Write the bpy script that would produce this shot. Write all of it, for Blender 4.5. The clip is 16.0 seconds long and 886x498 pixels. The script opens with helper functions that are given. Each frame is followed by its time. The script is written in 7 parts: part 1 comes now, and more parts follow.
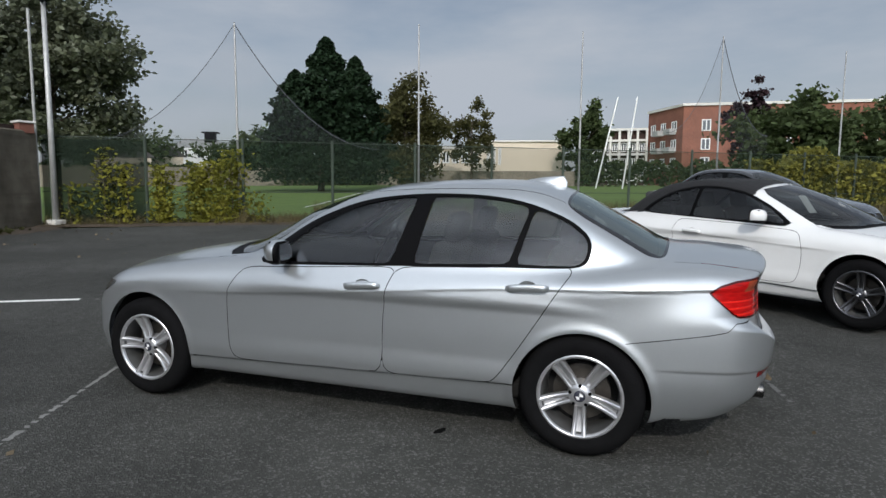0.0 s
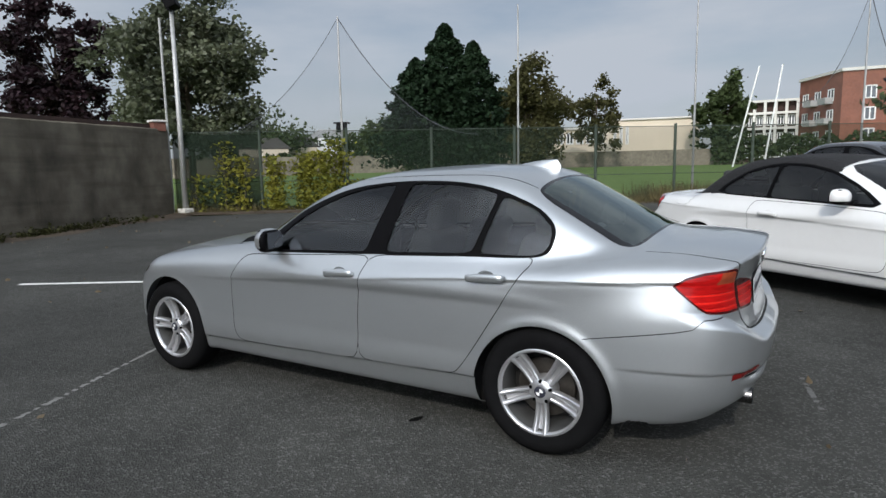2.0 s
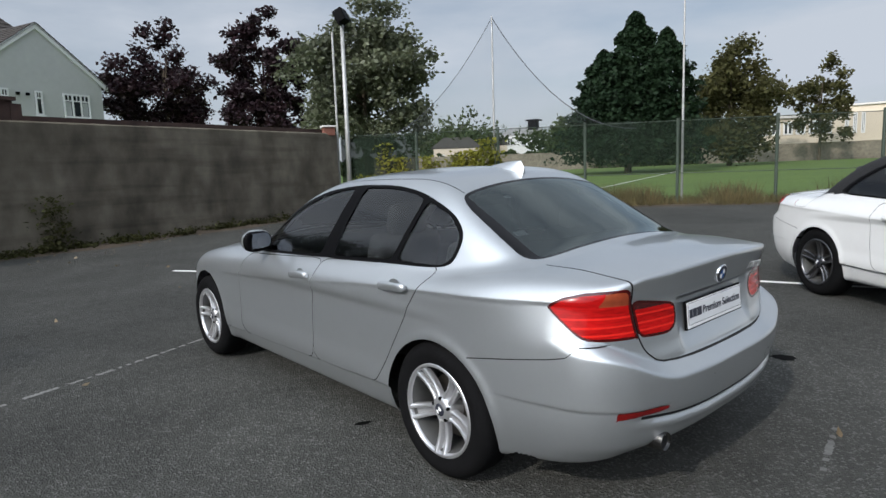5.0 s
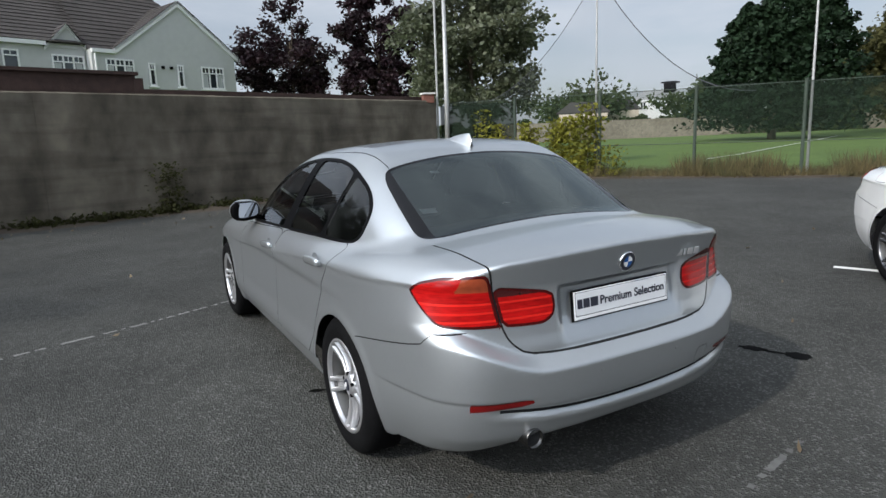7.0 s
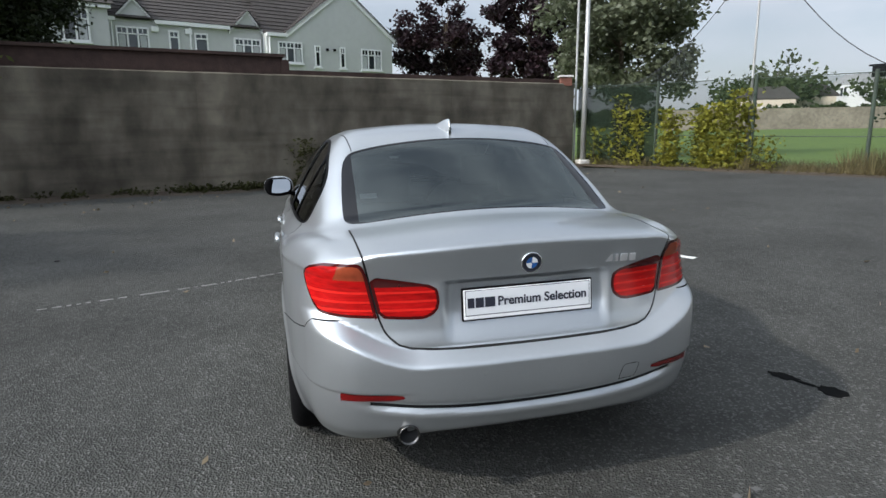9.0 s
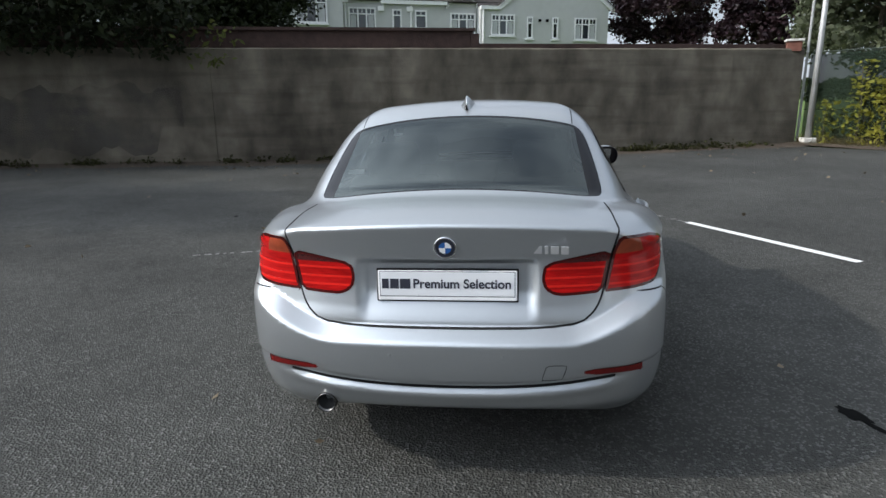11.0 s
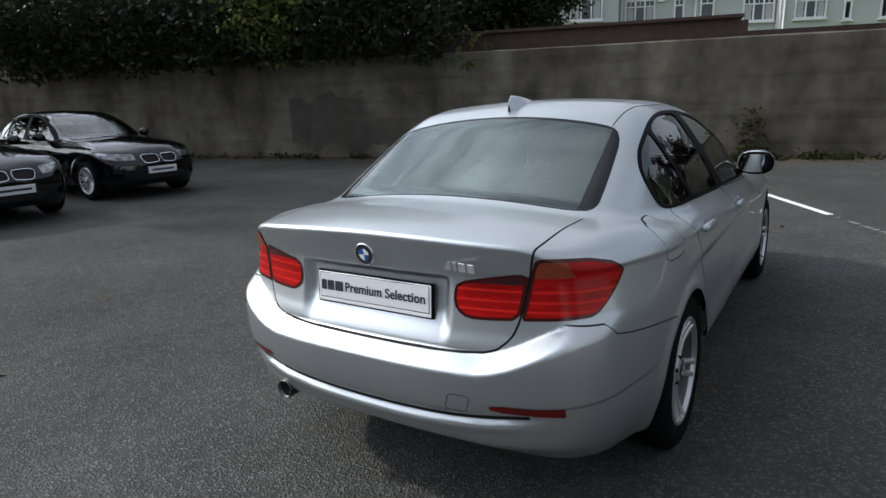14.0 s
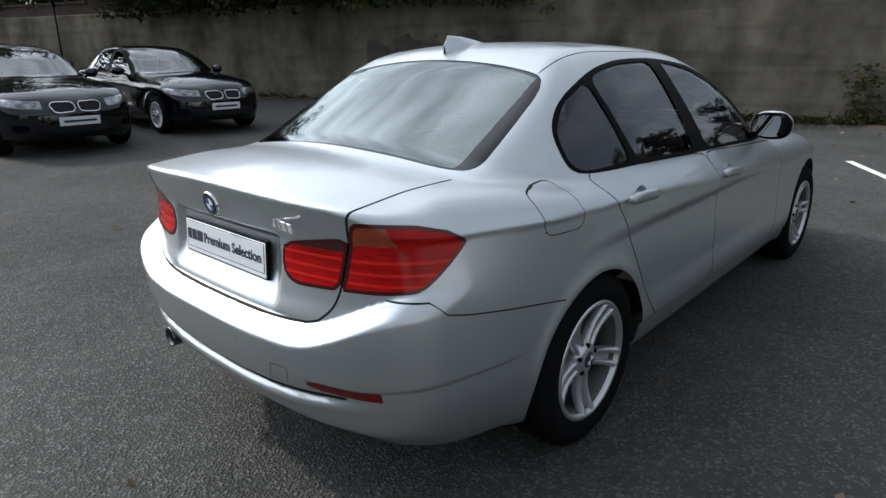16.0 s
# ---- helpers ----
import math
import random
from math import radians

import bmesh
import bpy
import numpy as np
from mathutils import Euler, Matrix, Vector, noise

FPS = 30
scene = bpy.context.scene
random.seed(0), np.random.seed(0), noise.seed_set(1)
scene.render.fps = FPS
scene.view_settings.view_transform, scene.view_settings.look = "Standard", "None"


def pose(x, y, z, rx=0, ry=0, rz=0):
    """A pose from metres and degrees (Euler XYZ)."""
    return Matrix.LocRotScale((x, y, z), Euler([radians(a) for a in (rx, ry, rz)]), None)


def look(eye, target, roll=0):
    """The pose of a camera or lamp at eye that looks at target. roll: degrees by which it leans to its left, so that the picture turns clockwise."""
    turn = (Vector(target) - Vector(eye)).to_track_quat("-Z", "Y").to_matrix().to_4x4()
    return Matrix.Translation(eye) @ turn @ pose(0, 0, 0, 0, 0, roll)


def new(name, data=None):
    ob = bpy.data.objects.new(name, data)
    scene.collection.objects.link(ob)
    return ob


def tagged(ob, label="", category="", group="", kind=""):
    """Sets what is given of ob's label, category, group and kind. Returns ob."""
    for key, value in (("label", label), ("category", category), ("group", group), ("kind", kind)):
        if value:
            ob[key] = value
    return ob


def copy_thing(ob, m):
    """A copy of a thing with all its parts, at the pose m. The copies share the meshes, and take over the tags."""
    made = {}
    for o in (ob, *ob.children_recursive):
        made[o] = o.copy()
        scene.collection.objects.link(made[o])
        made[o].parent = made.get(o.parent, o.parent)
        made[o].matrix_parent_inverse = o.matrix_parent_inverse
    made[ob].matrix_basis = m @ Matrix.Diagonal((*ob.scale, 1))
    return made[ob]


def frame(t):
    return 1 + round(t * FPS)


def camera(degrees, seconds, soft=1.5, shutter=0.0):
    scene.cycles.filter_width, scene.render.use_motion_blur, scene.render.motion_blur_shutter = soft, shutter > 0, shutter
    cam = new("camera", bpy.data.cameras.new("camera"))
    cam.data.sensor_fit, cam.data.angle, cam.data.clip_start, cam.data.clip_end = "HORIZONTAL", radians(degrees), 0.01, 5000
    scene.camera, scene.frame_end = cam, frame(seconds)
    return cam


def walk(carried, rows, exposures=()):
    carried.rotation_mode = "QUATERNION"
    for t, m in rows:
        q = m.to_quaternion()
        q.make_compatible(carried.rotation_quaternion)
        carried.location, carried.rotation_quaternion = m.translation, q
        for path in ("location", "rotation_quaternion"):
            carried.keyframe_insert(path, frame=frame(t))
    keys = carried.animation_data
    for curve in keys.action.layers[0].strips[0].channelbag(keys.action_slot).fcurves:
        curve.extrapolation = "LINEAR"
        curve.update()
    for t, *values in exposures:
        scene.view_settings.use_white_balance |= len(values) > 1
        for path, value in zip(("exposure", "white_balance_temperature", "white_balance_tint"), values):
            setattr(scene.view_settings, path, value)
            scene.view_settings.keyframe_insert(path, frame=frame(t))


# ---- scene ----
cam = camera(71.8, 16.0)
PATH = [
    (0, (1.716, -4.003, 1.401), (1.077, -2.12, 1.188), 0.4),
    (0.5, (1.905, -3.893, 1.415), (1.189, -2.04, 1.178), 0.5),
    (1, (2.096, -3.818, 1.419), (1.254, -2.018, 1.189), -0.8),
    (1.5, (2.323, -3.717, 1.425), (1.381, -1.968, 1.197), -0.1),
    (2, (2.484, -3.596, 1.415), (1.471, -1.892, 1.152), -1.1),
    (2.5, (2.66, -3.42, 1.411), (1.54, -1.785, 1.144), 0.5),
    (3, (2.851, -3.309, 1.41), (1.639, -1.739, 1.148), -1.4),
    (3.2, (2.958, -3.254, 1.415), (1.699, -1.721, 1.161), -1.0),
    (5.3, (3.588, -2.496, 1.415), (2.04, -1.257, 1.153), -1.7),
    (5.5, (3.668, -2.407, 1.424), (2.084, -1.215, 1.159), -1.4),
    (6, (3.799, -2.231, 1.426), (2.166, -1.107, 1.159), -1.2),
    (6.5, (3.892, -1.988, 1.417), (2.198, -0.976, 1.088), 0.6),
    (7, (4.002, -1.771, 1.42), (2.278, -0.82, 1.071), -2.0),
    (7.5, (4.144, -1.526, 1.413), (2.345, -0.736, 1.04), -1.2),
    (8, (4.245, -1.316, 1.422), (2.41, -0.623, 1.036), -1.2),
    (8.5, (4.281, -1.078, 1.41), (2.399, -0.507, 1.048), 0.2),
    (9, (4.312, -0.853, 1.415), (2.41, -0.375, 1.022), -0.4),
    (9.5, (4.379, -0.582, 1.412), (2.438, -0.324, 1.005), -1.0),
    (9.7, (4.398, -0.48, 1.418), (2.453, -0.276, 1.0), -0.9),
    (12, (4.297, 0.614, 1.435), (2.416, 0.092, 1.0), -2.1),
    (12.5, (4.23, 0.754, 1.408), (2.371, 0.134, 1.009), -2.6),
    (13, (4.093, 0.947, 1.415), (2.302, 0.173, 0.972), -0.0),
    (13.5, (3.989, 1.099, 1.412), (2.261, 0.19, 0.98), -1.6),
    (14, (3.863, 1.311, 1.427), (2.233, 0.249, 0.964), -1.6),
    (14.5, (3.73, 1.43, 1.416), (2.14, 0.298, 0.979), -2.6),
    (15, (3.506, 1.526, 1.389), (1.967, 0.353, 0.886), -0.5),
    (15.5, (3.334, 1.623, 1.395), (1.816, 0.428, 0.879), 0.2),
    (16, (3.208, 1.785, 1.394), (1.8, 0.506, 0.777), -0.0),
]
EXPOSURES = [(0, -0.72), (2.5, -0.53), (5.5, -0.36), (7.5, -0.21), (9, -0.06), (12.5, -0.23), (14.5, -0.31), (15.5, -0.25), (16, -0.13)]
walk(cam, [(t, look(eye, target, roll)) for t, eye, target, roll in PATH], EXPOSURES)

# sun: light travels towards (-0.35, 1.45, -1)
SUN_WAY = Vector((-0.35, 1.45, -1.0)).normalized()
sun_data = bpy.data.lights.new("sun", "SUN")
sun_data.energy, sun_data.angle, sun_data.color = 3.25, radians(1.2), (1.0, 0.955, 0.89)
sun = new("sun", sun_data)
sun.matrix_world = look((8, -30, 25), Vector((8, -30, 25)) + SUN_WAY)

world = bpy.data.worlds.new("sky")
scene.world = world
world.use_nodes = True
wn, wl = world.node_tree.nodes, world.node_tree.links
wn.clear()
w_out, w_bg = wn.new("ShaderNodeOutputWorld"), wn.new("ShaderNodeBackground")
w_sky = wn.new("ShaderNodeTexSky")
w_sky.sky_type, w_sky.sun_disc = "NISHITA", False
w_sky.sun_elevation, w_sky.sun_rotation = radians(34), radians(166.4)
w_sky.air_density, w_sky.dust_density = 1.0, 2.0
w_co, w_map = wn.new("ShaderNodeTexCoord"), wn.new("ShaderNodeMapping")
w_map.inputs["Scale"].default_value = (1.2, 1.2, 4.0)
w_noise, w_ramp, w_mix = wn.new("ShaderNodeTexNoise"), wn.new("ShaderNodeValToRGB"), wn.new("ShaderNodeMix")
w_noise.inputs["Scale"].default_value, w_noise.inputs["Detail"].default_value = 1.6, 7.0
w_noise.inputs["Roughness"].default_value = 0.55
w_ramp.color_ramp.elements[0].position, w_ramp.color_ramp.elements[1].position = 0.36, 0.64
w_mix.data_type = "RGBA"
# hazy cloud that glows round the sun
w_dot, w_max, w_pow, w_gain, w_scale = wn.new("ShaderNodeVectorMath"), wn.new("ShaderNodeMath"), wn.new("ShaderNodeMath"), wn.new("ShaderNodeMath"), wn.new("ShaderNodeVectorMath")
w_dot.operation, w_max.operation, w_pow.operation, w_gain.operation, w_scale.operation = "DOT_PRODUCT", "MAXIMUM", "POWER", "MULTIPLY_ADD", "SCALE"
w_dot.inputs[1].default_value = -SUN_WAY
w_max.inputs[1].default_value, w_pow.inputs[1].default_value = 0.0, 4.0
w_gain.inputs[1].default_value, w_gain.inputs[2].default_value = 7.0, 1.04
w_scale.inputs[0].default_value = (5.9, 6.5, 7.4)
wl.new(w_co.outputs["Generated"], w_map.inputs["Vector"])
wl.new(w_map.outputs["Vector"], w_noise.inputs["Vector"])
wl.new(w_noise.outputs["Fac"], w_ramp.inputs["Fac"])
w_ramp.color_ramp.elements[0].color = (0.34, 0.34, 0.34, 1)
w_ramp.color_ramp.elements[1].color = (1.0, 1.0, 1.0, 1)
wl.new(w_ramp.outputs["Color"], w_mix.inputs["Factor"])
wl.new(w_co.outputs["Generated"], w_dot.inputs[0])
wl.new(w_dot.outputs["Value"], w_max.inputs[0])
wl.new(w_max.outputs[0], w_pow.inputs[0])
wl.new(w_pow.outputs[0], w_gain.inputs[0])
wl.new(w_gain.outputs[0], w_scale.inputs["Scale"])
wl.new(w_scale.outputs["Vector"], w_mix.inputs["B"])
wl.new(w_sky.outputs["Color"], w_mix.inputs["A"])
wl.new(w_mix.outputs["Result"], w_bg.inputs["Color"])
w_bg.inputs["Strength"].default_value = 0.119
wl.new(w_bg.outputs["Background"], w_out.inputs["Surface"])

# ---- materials ----
def mat(name, color, rough=0.6, metal=0.0, var=0.15, scale=8.0, bump=0.0, bump_scale=None, coat=0.0, spec=0.5, island=False, objrand=False, dark=None, space="Object", stretch=(1, 1, 1)):
    """A procedural surface: base colour varied at two scales, with fine relief."""
    m = bpy.data.materials.new(name)
    m.use_nodes = True
    n, l = m.node_tree.nodes, m.node_tree.links
    p = n["Principled BSDF"]
    p.inputs["Roughness"].default_value, p.inputs["Metallic"].default_value = rough, metal
    p.inputs["Specular IOR Level"].default_value = spec
    p.inputs["Coat Weight"].default_value, p.inputs["Coat Roughness"].default_value = coat, 0.04
    co, mp = n.new("ShaderNodeTexCoord"), n.new("ShaderNodeMapping")
    mp.inputs["Scale"].default_value = stretch
    l.new(co.outputs[space], mp.inputs["Vector"])
    big, small = n.new("ShaderNodeTexNoise"), n.new("ShaderNodeTexNoise")
    big.inputs["Scale"].default_value, big.inputs["Detail"].default_value = scale * 0.15, 4
    small.inputs["Scale"].default_value, small.inputs["Detail"].default_value = scale, 5
    for t in (big, small):
        l.new(mp.outputs["Vector"], t.inputs["Vector"])
    add = n.new("ShaderNodeMath")
    add.operation = "ADD"
    l.new(big.outputs["Fac"], add.inputs[0])
    l.new(small.outputs["Fac"], add.inputs[1])
    fac = add.outputs[0]
    rng = n.new("ShaderNodeMapRange")
    rng.inputs["From Min"].default_value, rng.inputs["From Max"].default_value = 0.6, 1.4
    l.new(fac, rng.inputs["Value"])
    mix = n.new("ShaderNodeMix")
    mix.data_type = "RGBA"
    c = Vector(color)
    lo = Vector(dark) if dark else c * (1 - var)
    mix.inputs["A"].default_value, mix.inputs["B"].default_value = (*lo, 1), (*(c * (1 + (0 if dark else var))), 1)
    l.new(rng.outputs["Result"], mix.inputs["Factor"])
    out = mix.outputs["Result"]
    if island or objrand:
        src = n.new("ShaderNodeNewGeometry").outputs["Random Per Island"] if island else n.new("ShaderNodeObjectInfo").outputs["Random"]
        r2 = n.new("ShaderNodeMapRange")
        r2.inputs["To Min"].default_value, r2.inputs["To Max"].default_value = 0.6, 1.35
        l.new(src, r2.inputs["Value"])
        mul = n.new("ShaderNodeVectorMath")
        mul.operation = "SCALE"
        l.new(out, mul.inputs[0])
        l.new(r2.outputs["Result"], mul.inputs["Scale"])
        out = mul.outputs["Vector"]
    l.new(out, p.inputs["Base Color"])
    if bump:
        b, bt = n.new("ShaderNodeBump"), n.new("ShaderNodeTexNoise")
        bt.inputs["Scale"].default_value, bt.inputs["Detail"].default_value = bump_scale or scale * 4, 4
        l.new(mp.outputs["Vector"], bt.inputs["Vector"])
        b.inputs["Strength"].default_value, b.inputs["Distance"].default_value = bump, 0.02
        l.new(bt.outputs["Fac"], b.inputs["Height"])
        l.new(b.outputs["Normal"], p.inputs["Normal"])
    return m


def glass(name, tint=(0.30, 0.33, 0.34), rough=0.02, base=0.06, ior=1.55, sheen=(1, 1, 1)):
    """Tinted glass: clear by its tint, with a mirror gloss that grows at grazing angles."""
    m = bpy.data.materials.new(name)
    m.use_nodes = True
    n, l = m.node_tree.nodes, m.node_tree.links
    n.clear()
    out, mx, tr, gl, fr = (n.new("ShaderNode" + k) for k in ("OutputMaterial", "MixShader", "BsdfTransparent", "BsdfGlossy", "Fresnel"))
    tr.inputs["Color"].default_value = (*tint, 1)
    gl.inputs["Roughness"].default_value = rough
    gl.inputs["Color"].default_value = (*sheen, 1)
    fr.inputs["IOR"].default_value = ior
    ad = n.new("ShaderNodeMath")
    ad.operation = "ADD"
    ad.use_clamp = True
    ad.inputs[1].default_value = base
    l.new(fr.outputs[0], ad.inputs[0])
    l.new(ad.outputs[0], mx.inputs["Fac"])
    l.new(tr.outputs[0], mx.inputs[1])
    l.new(gl.outputs[0], mx.inputs[2])
    l.new(mx.outputs[0], out.inputs["Surface"])
    return m


def leaf_mat(name, color, color2, trans=0.25, spec=0.06):
    m = mat(name, color, 0.5, var=0.25, scale=1.5, island=True, dark=color2, spec=spec)
    n, l = m.node_tree.nodes, m.node_tree.links
    p, t, mx = n["Principled BSDF"], n.new("ShaderNodeBsdfTranslucent"), n.new("ShaderNodeMixShader")
    t.inputs["Color"].default_value = (*(Vector(color) * 1.2), 1)
    mx.inputs["Fac"].default_value = trans
    o = n["Material Output"]
    l.new(p.outputs[0], mx.inputs[1])
    l.new(t.outputs[0], mx.inputs[2])
    l.new(mx.outputs[0], o.inputs["Surface"])
    return m


def veil(name, color, cover):
    """Fine netting: partly clear, partly thread."""
    m = bpy.data.materials.new(name)
    m.use_nodes = True
    n, l = m.node_tree.nodes, m.node_tree.links
    n.clear()
    out, mx, tr, df, ns = (n.new("ShaderNode" + k) for k in ("OutputMaterial", "MixShader", "BsdfTransparent", "BsdfDiffuse", "TexNoise"))
    df.inputs["Color"].default_value = (*color, 1)
    ns.inputs["Scale"].default_value = 0.9
    rg = n.new("ShaderNodeMapRange")
    rg.inputs["To Min"].default_value, rg.inputs["To Max"].default_value = cover * 0.75, cover * 1.25
    l.new(ns.outputs["Fac"], rg.inputs["Value"])
    l.new(rg.outputs["Result"], mx.inputs["Fac"])
    l.new(tr.outputs[0], mx.inputs[1])
    l.new(df.outputs[0], mx.inputs[2])
    l.new(mx.outputs[0], out.inputs["Surface"])
    return m


def asphalt_mat():
    m = mat("asphalt", (0.051, 0.0515, 0.047), 0.92, var=0.28, scale=9.0, spec=0.2)
    n, l = m.node_tree.nodes, m.node_tree.links
    p = n["Principled BSDF"]
    co = n["Texture Coordinate"]
    vor = n.new("ShaderNodeTexVoronoi")
    vor.inputs["Scale"].default_value = 95
    l.new(co.outputs["Object"], vor.inputs["Vector"])
    # light stone chips here and there in the binder
    gt = n.new("ShaderNodeSeparateColor")
    l.new(vor.outputs["Color"], gt.inputs[0])
    rmp = n.new("ShaderNodeMapRange")
    rmp.inputs["From Min"].default_value, rmp.inputs["From Max"].default_value = 0.70, 1.0
    rmp.inputs["To Max"].default_value = 0.52
    l.new(gt.outputs[0], rmp.inputs["Value"])
    mix = n.new("ShaderNodeMix")
    mix.data_type = "RGBA"
    mix.inputs["B"].default_value = (0.172, 0.174, 0.163, 1)
    old = p.inputs["Base Color"].links[0].from_socket
    l.new(old, mix.inputs["A"])
    l.new(rmp.outputs["Result"], mix.inputs["Factor"])
    # worn broad patches
    pt, pr, mul = n.new("ShaderNodeTexNoise"), n.new("ShaderNodeMapRange"), n.new("ShaderNodeVectorMath")
    pt.inputs["Scale"].default_value, pt.inputs["Detail"].default_value = 0.45, 7
    l.new(co.outputs["Object"], pt.inputs["Vector"])
    l.new(pt.outputs["Fac"], pr.inputs["Value"])
    pr.inputs["From Min"].default_value, pr.inputs["From Max"].default_value = 0.3, 0.7
    pr.inputs["To Min"].default_value, pr.inputs["To Max"].default_value = 0.76, 1.24
    mul.operation = "SCALE"
    l.new(mix.outputs["Result"], mul.inputs[0])
    l.new(pr.outputs["Result"], mul.inputs["Scale"])
    l.new(mul.outputs["Vector"], p.inputs["Base Color"])
    b = n.new("ShaderNodeBump")
    b.inputs["Strength"].default_value, b.inputs["Distance"].default_value = 1.0, 0.010
    l.new(vor.outputs["Distance"], b.inputs["Height"])
    l.new(b.outputs["Normal"], p.inputs["Normal"])
    return m


def wall_mat():
    """Rough cement render with water streaks, dark damp patches and faint lift lines."""
    m = mat("cement_render", (0.195, 0.172, 0.132), 0.95, var=0.25, scale=3.0, bump=0.6, bump_scale=26, spec=0.1, dark=(0.105, 0.092, 0.074))
    n, l = m.node_tree.nodes, m.node_tree.links
    p, co = n["Principled BSDF"], n["Texture Coordinate"]
    mp, st, rg, mul = n.new("ShaderNodeMapping"), n.new("ShaderNodeTexNoise"), n.new("ShaderNodeMapRange"), n.new("ShaderNodeVectorMath")
    mp.inputs["Scale"].default_value = (0.8, 0.8, 0.42)
    l.new(co.outputs["Object"], mp.inputs["Vector"])
    l.new(mp.outputs["Vector"], st.inputs["Vector"])
    st.inputs["Scale"].default_value, st.inputs["Detail"].default_value = 1.4, 6
    l.new(st.outputs["Fac"], rg.inputs["Value"])
    rg.inputs["From Min"].default_value, rg.inputs["From Max"].default_value = 0.32, 0.62
    rg.inputs["To Min"].default_value, rg.inputs["To Max"].default_value = 0.50, 1.16
    mul.operation = "SCALE"
    old = p.inputs["Base Color"].links[0].from_socket
    l.new(old, mul.inputs[0])
    l.new(rg.outputs["Result"], mul.inputs["Scale"])
    # shuttering lifts, broken up
    mp2, ns2, r2, m2 = n.new("ShaderNodeMapping"), n.new("ShaderNodeTexNoise"), n.new("ShaderNodeMapRange"), n.new("ShaderNodeVectorMath")
    mp2.inputs["Scale"].default_value = (0.25, 0.25, 3.2)
    l.new(co.outputs["Object"], mp2.inputs["Vector"])
    l.new(mp2.outputs["Vector"], ns2.inputs["Vector"])
    ns2.inputs["Scale"].default_value, ns2.inputs["Detail"].default_value = 1.3, 5
    l.new(ns2.outputs["Fac"], r2.inputs["Value"])
    r2.inputs["From Min"].default_value, r2.inputs["From Max"].default_value = 0.35, 0.5
    r2.inputs["To Min"].default_value, r2.inputs["To Max"].default_value = 0.78, 1.0
    m2.operation = "SCALE"
    l.new(mul.outputs["Vector"], m2.inputs[0])
    l.new(r2.outputs["Result"], m2.inputs["Scale"])
    l.new(m2.outputs["Vector"], p.inputs["Base Color"])
    return m


def patch_mat():
    """Old paint, worn through to the render in soft blotches."""
    m = mat("old_dark_paint", (0.090, 0.081, 0.070), 0.95, var=0.3, scale=5, bump=0.4, bump_scale=26)
    n, l = m.node_tree.nodes, m.node_tree.links
    ns, rg, tr, mx = n.new("ShaderNodeTexNoise"), n.new("ShaderNodeMapRange"), n.new("ShaderNodeBsdfTransparent"), n.new("ShaderNodeMixShader")
    ns.inputs["Scale"].default_value, ns.inputs["Detail"].default_value = 1.1, 5
    rg.inputs["From Min"].default_value, rg.inputs["From Max"].default_value = 0.36, 0.60
    rg.inputs["To Max"].default_value = 0.6
    l.new(n["Texture Coordinate"].outputs["Object"], ns.inputs["Vector"])
    l.new(ns.outputs["Fac"], rg.inputs["Value"])
    l.new(rg.outputs["Result"], mx.inputs["Fac"])
    l.new(tr.outputs[0], mx.inputs[1])
    l.new(n["Principled BSDF"].outputs[0], mx.inputs[2])
    l.new(mx.outputs[0], n["Material Output"].inputs["Surface"])
    return m


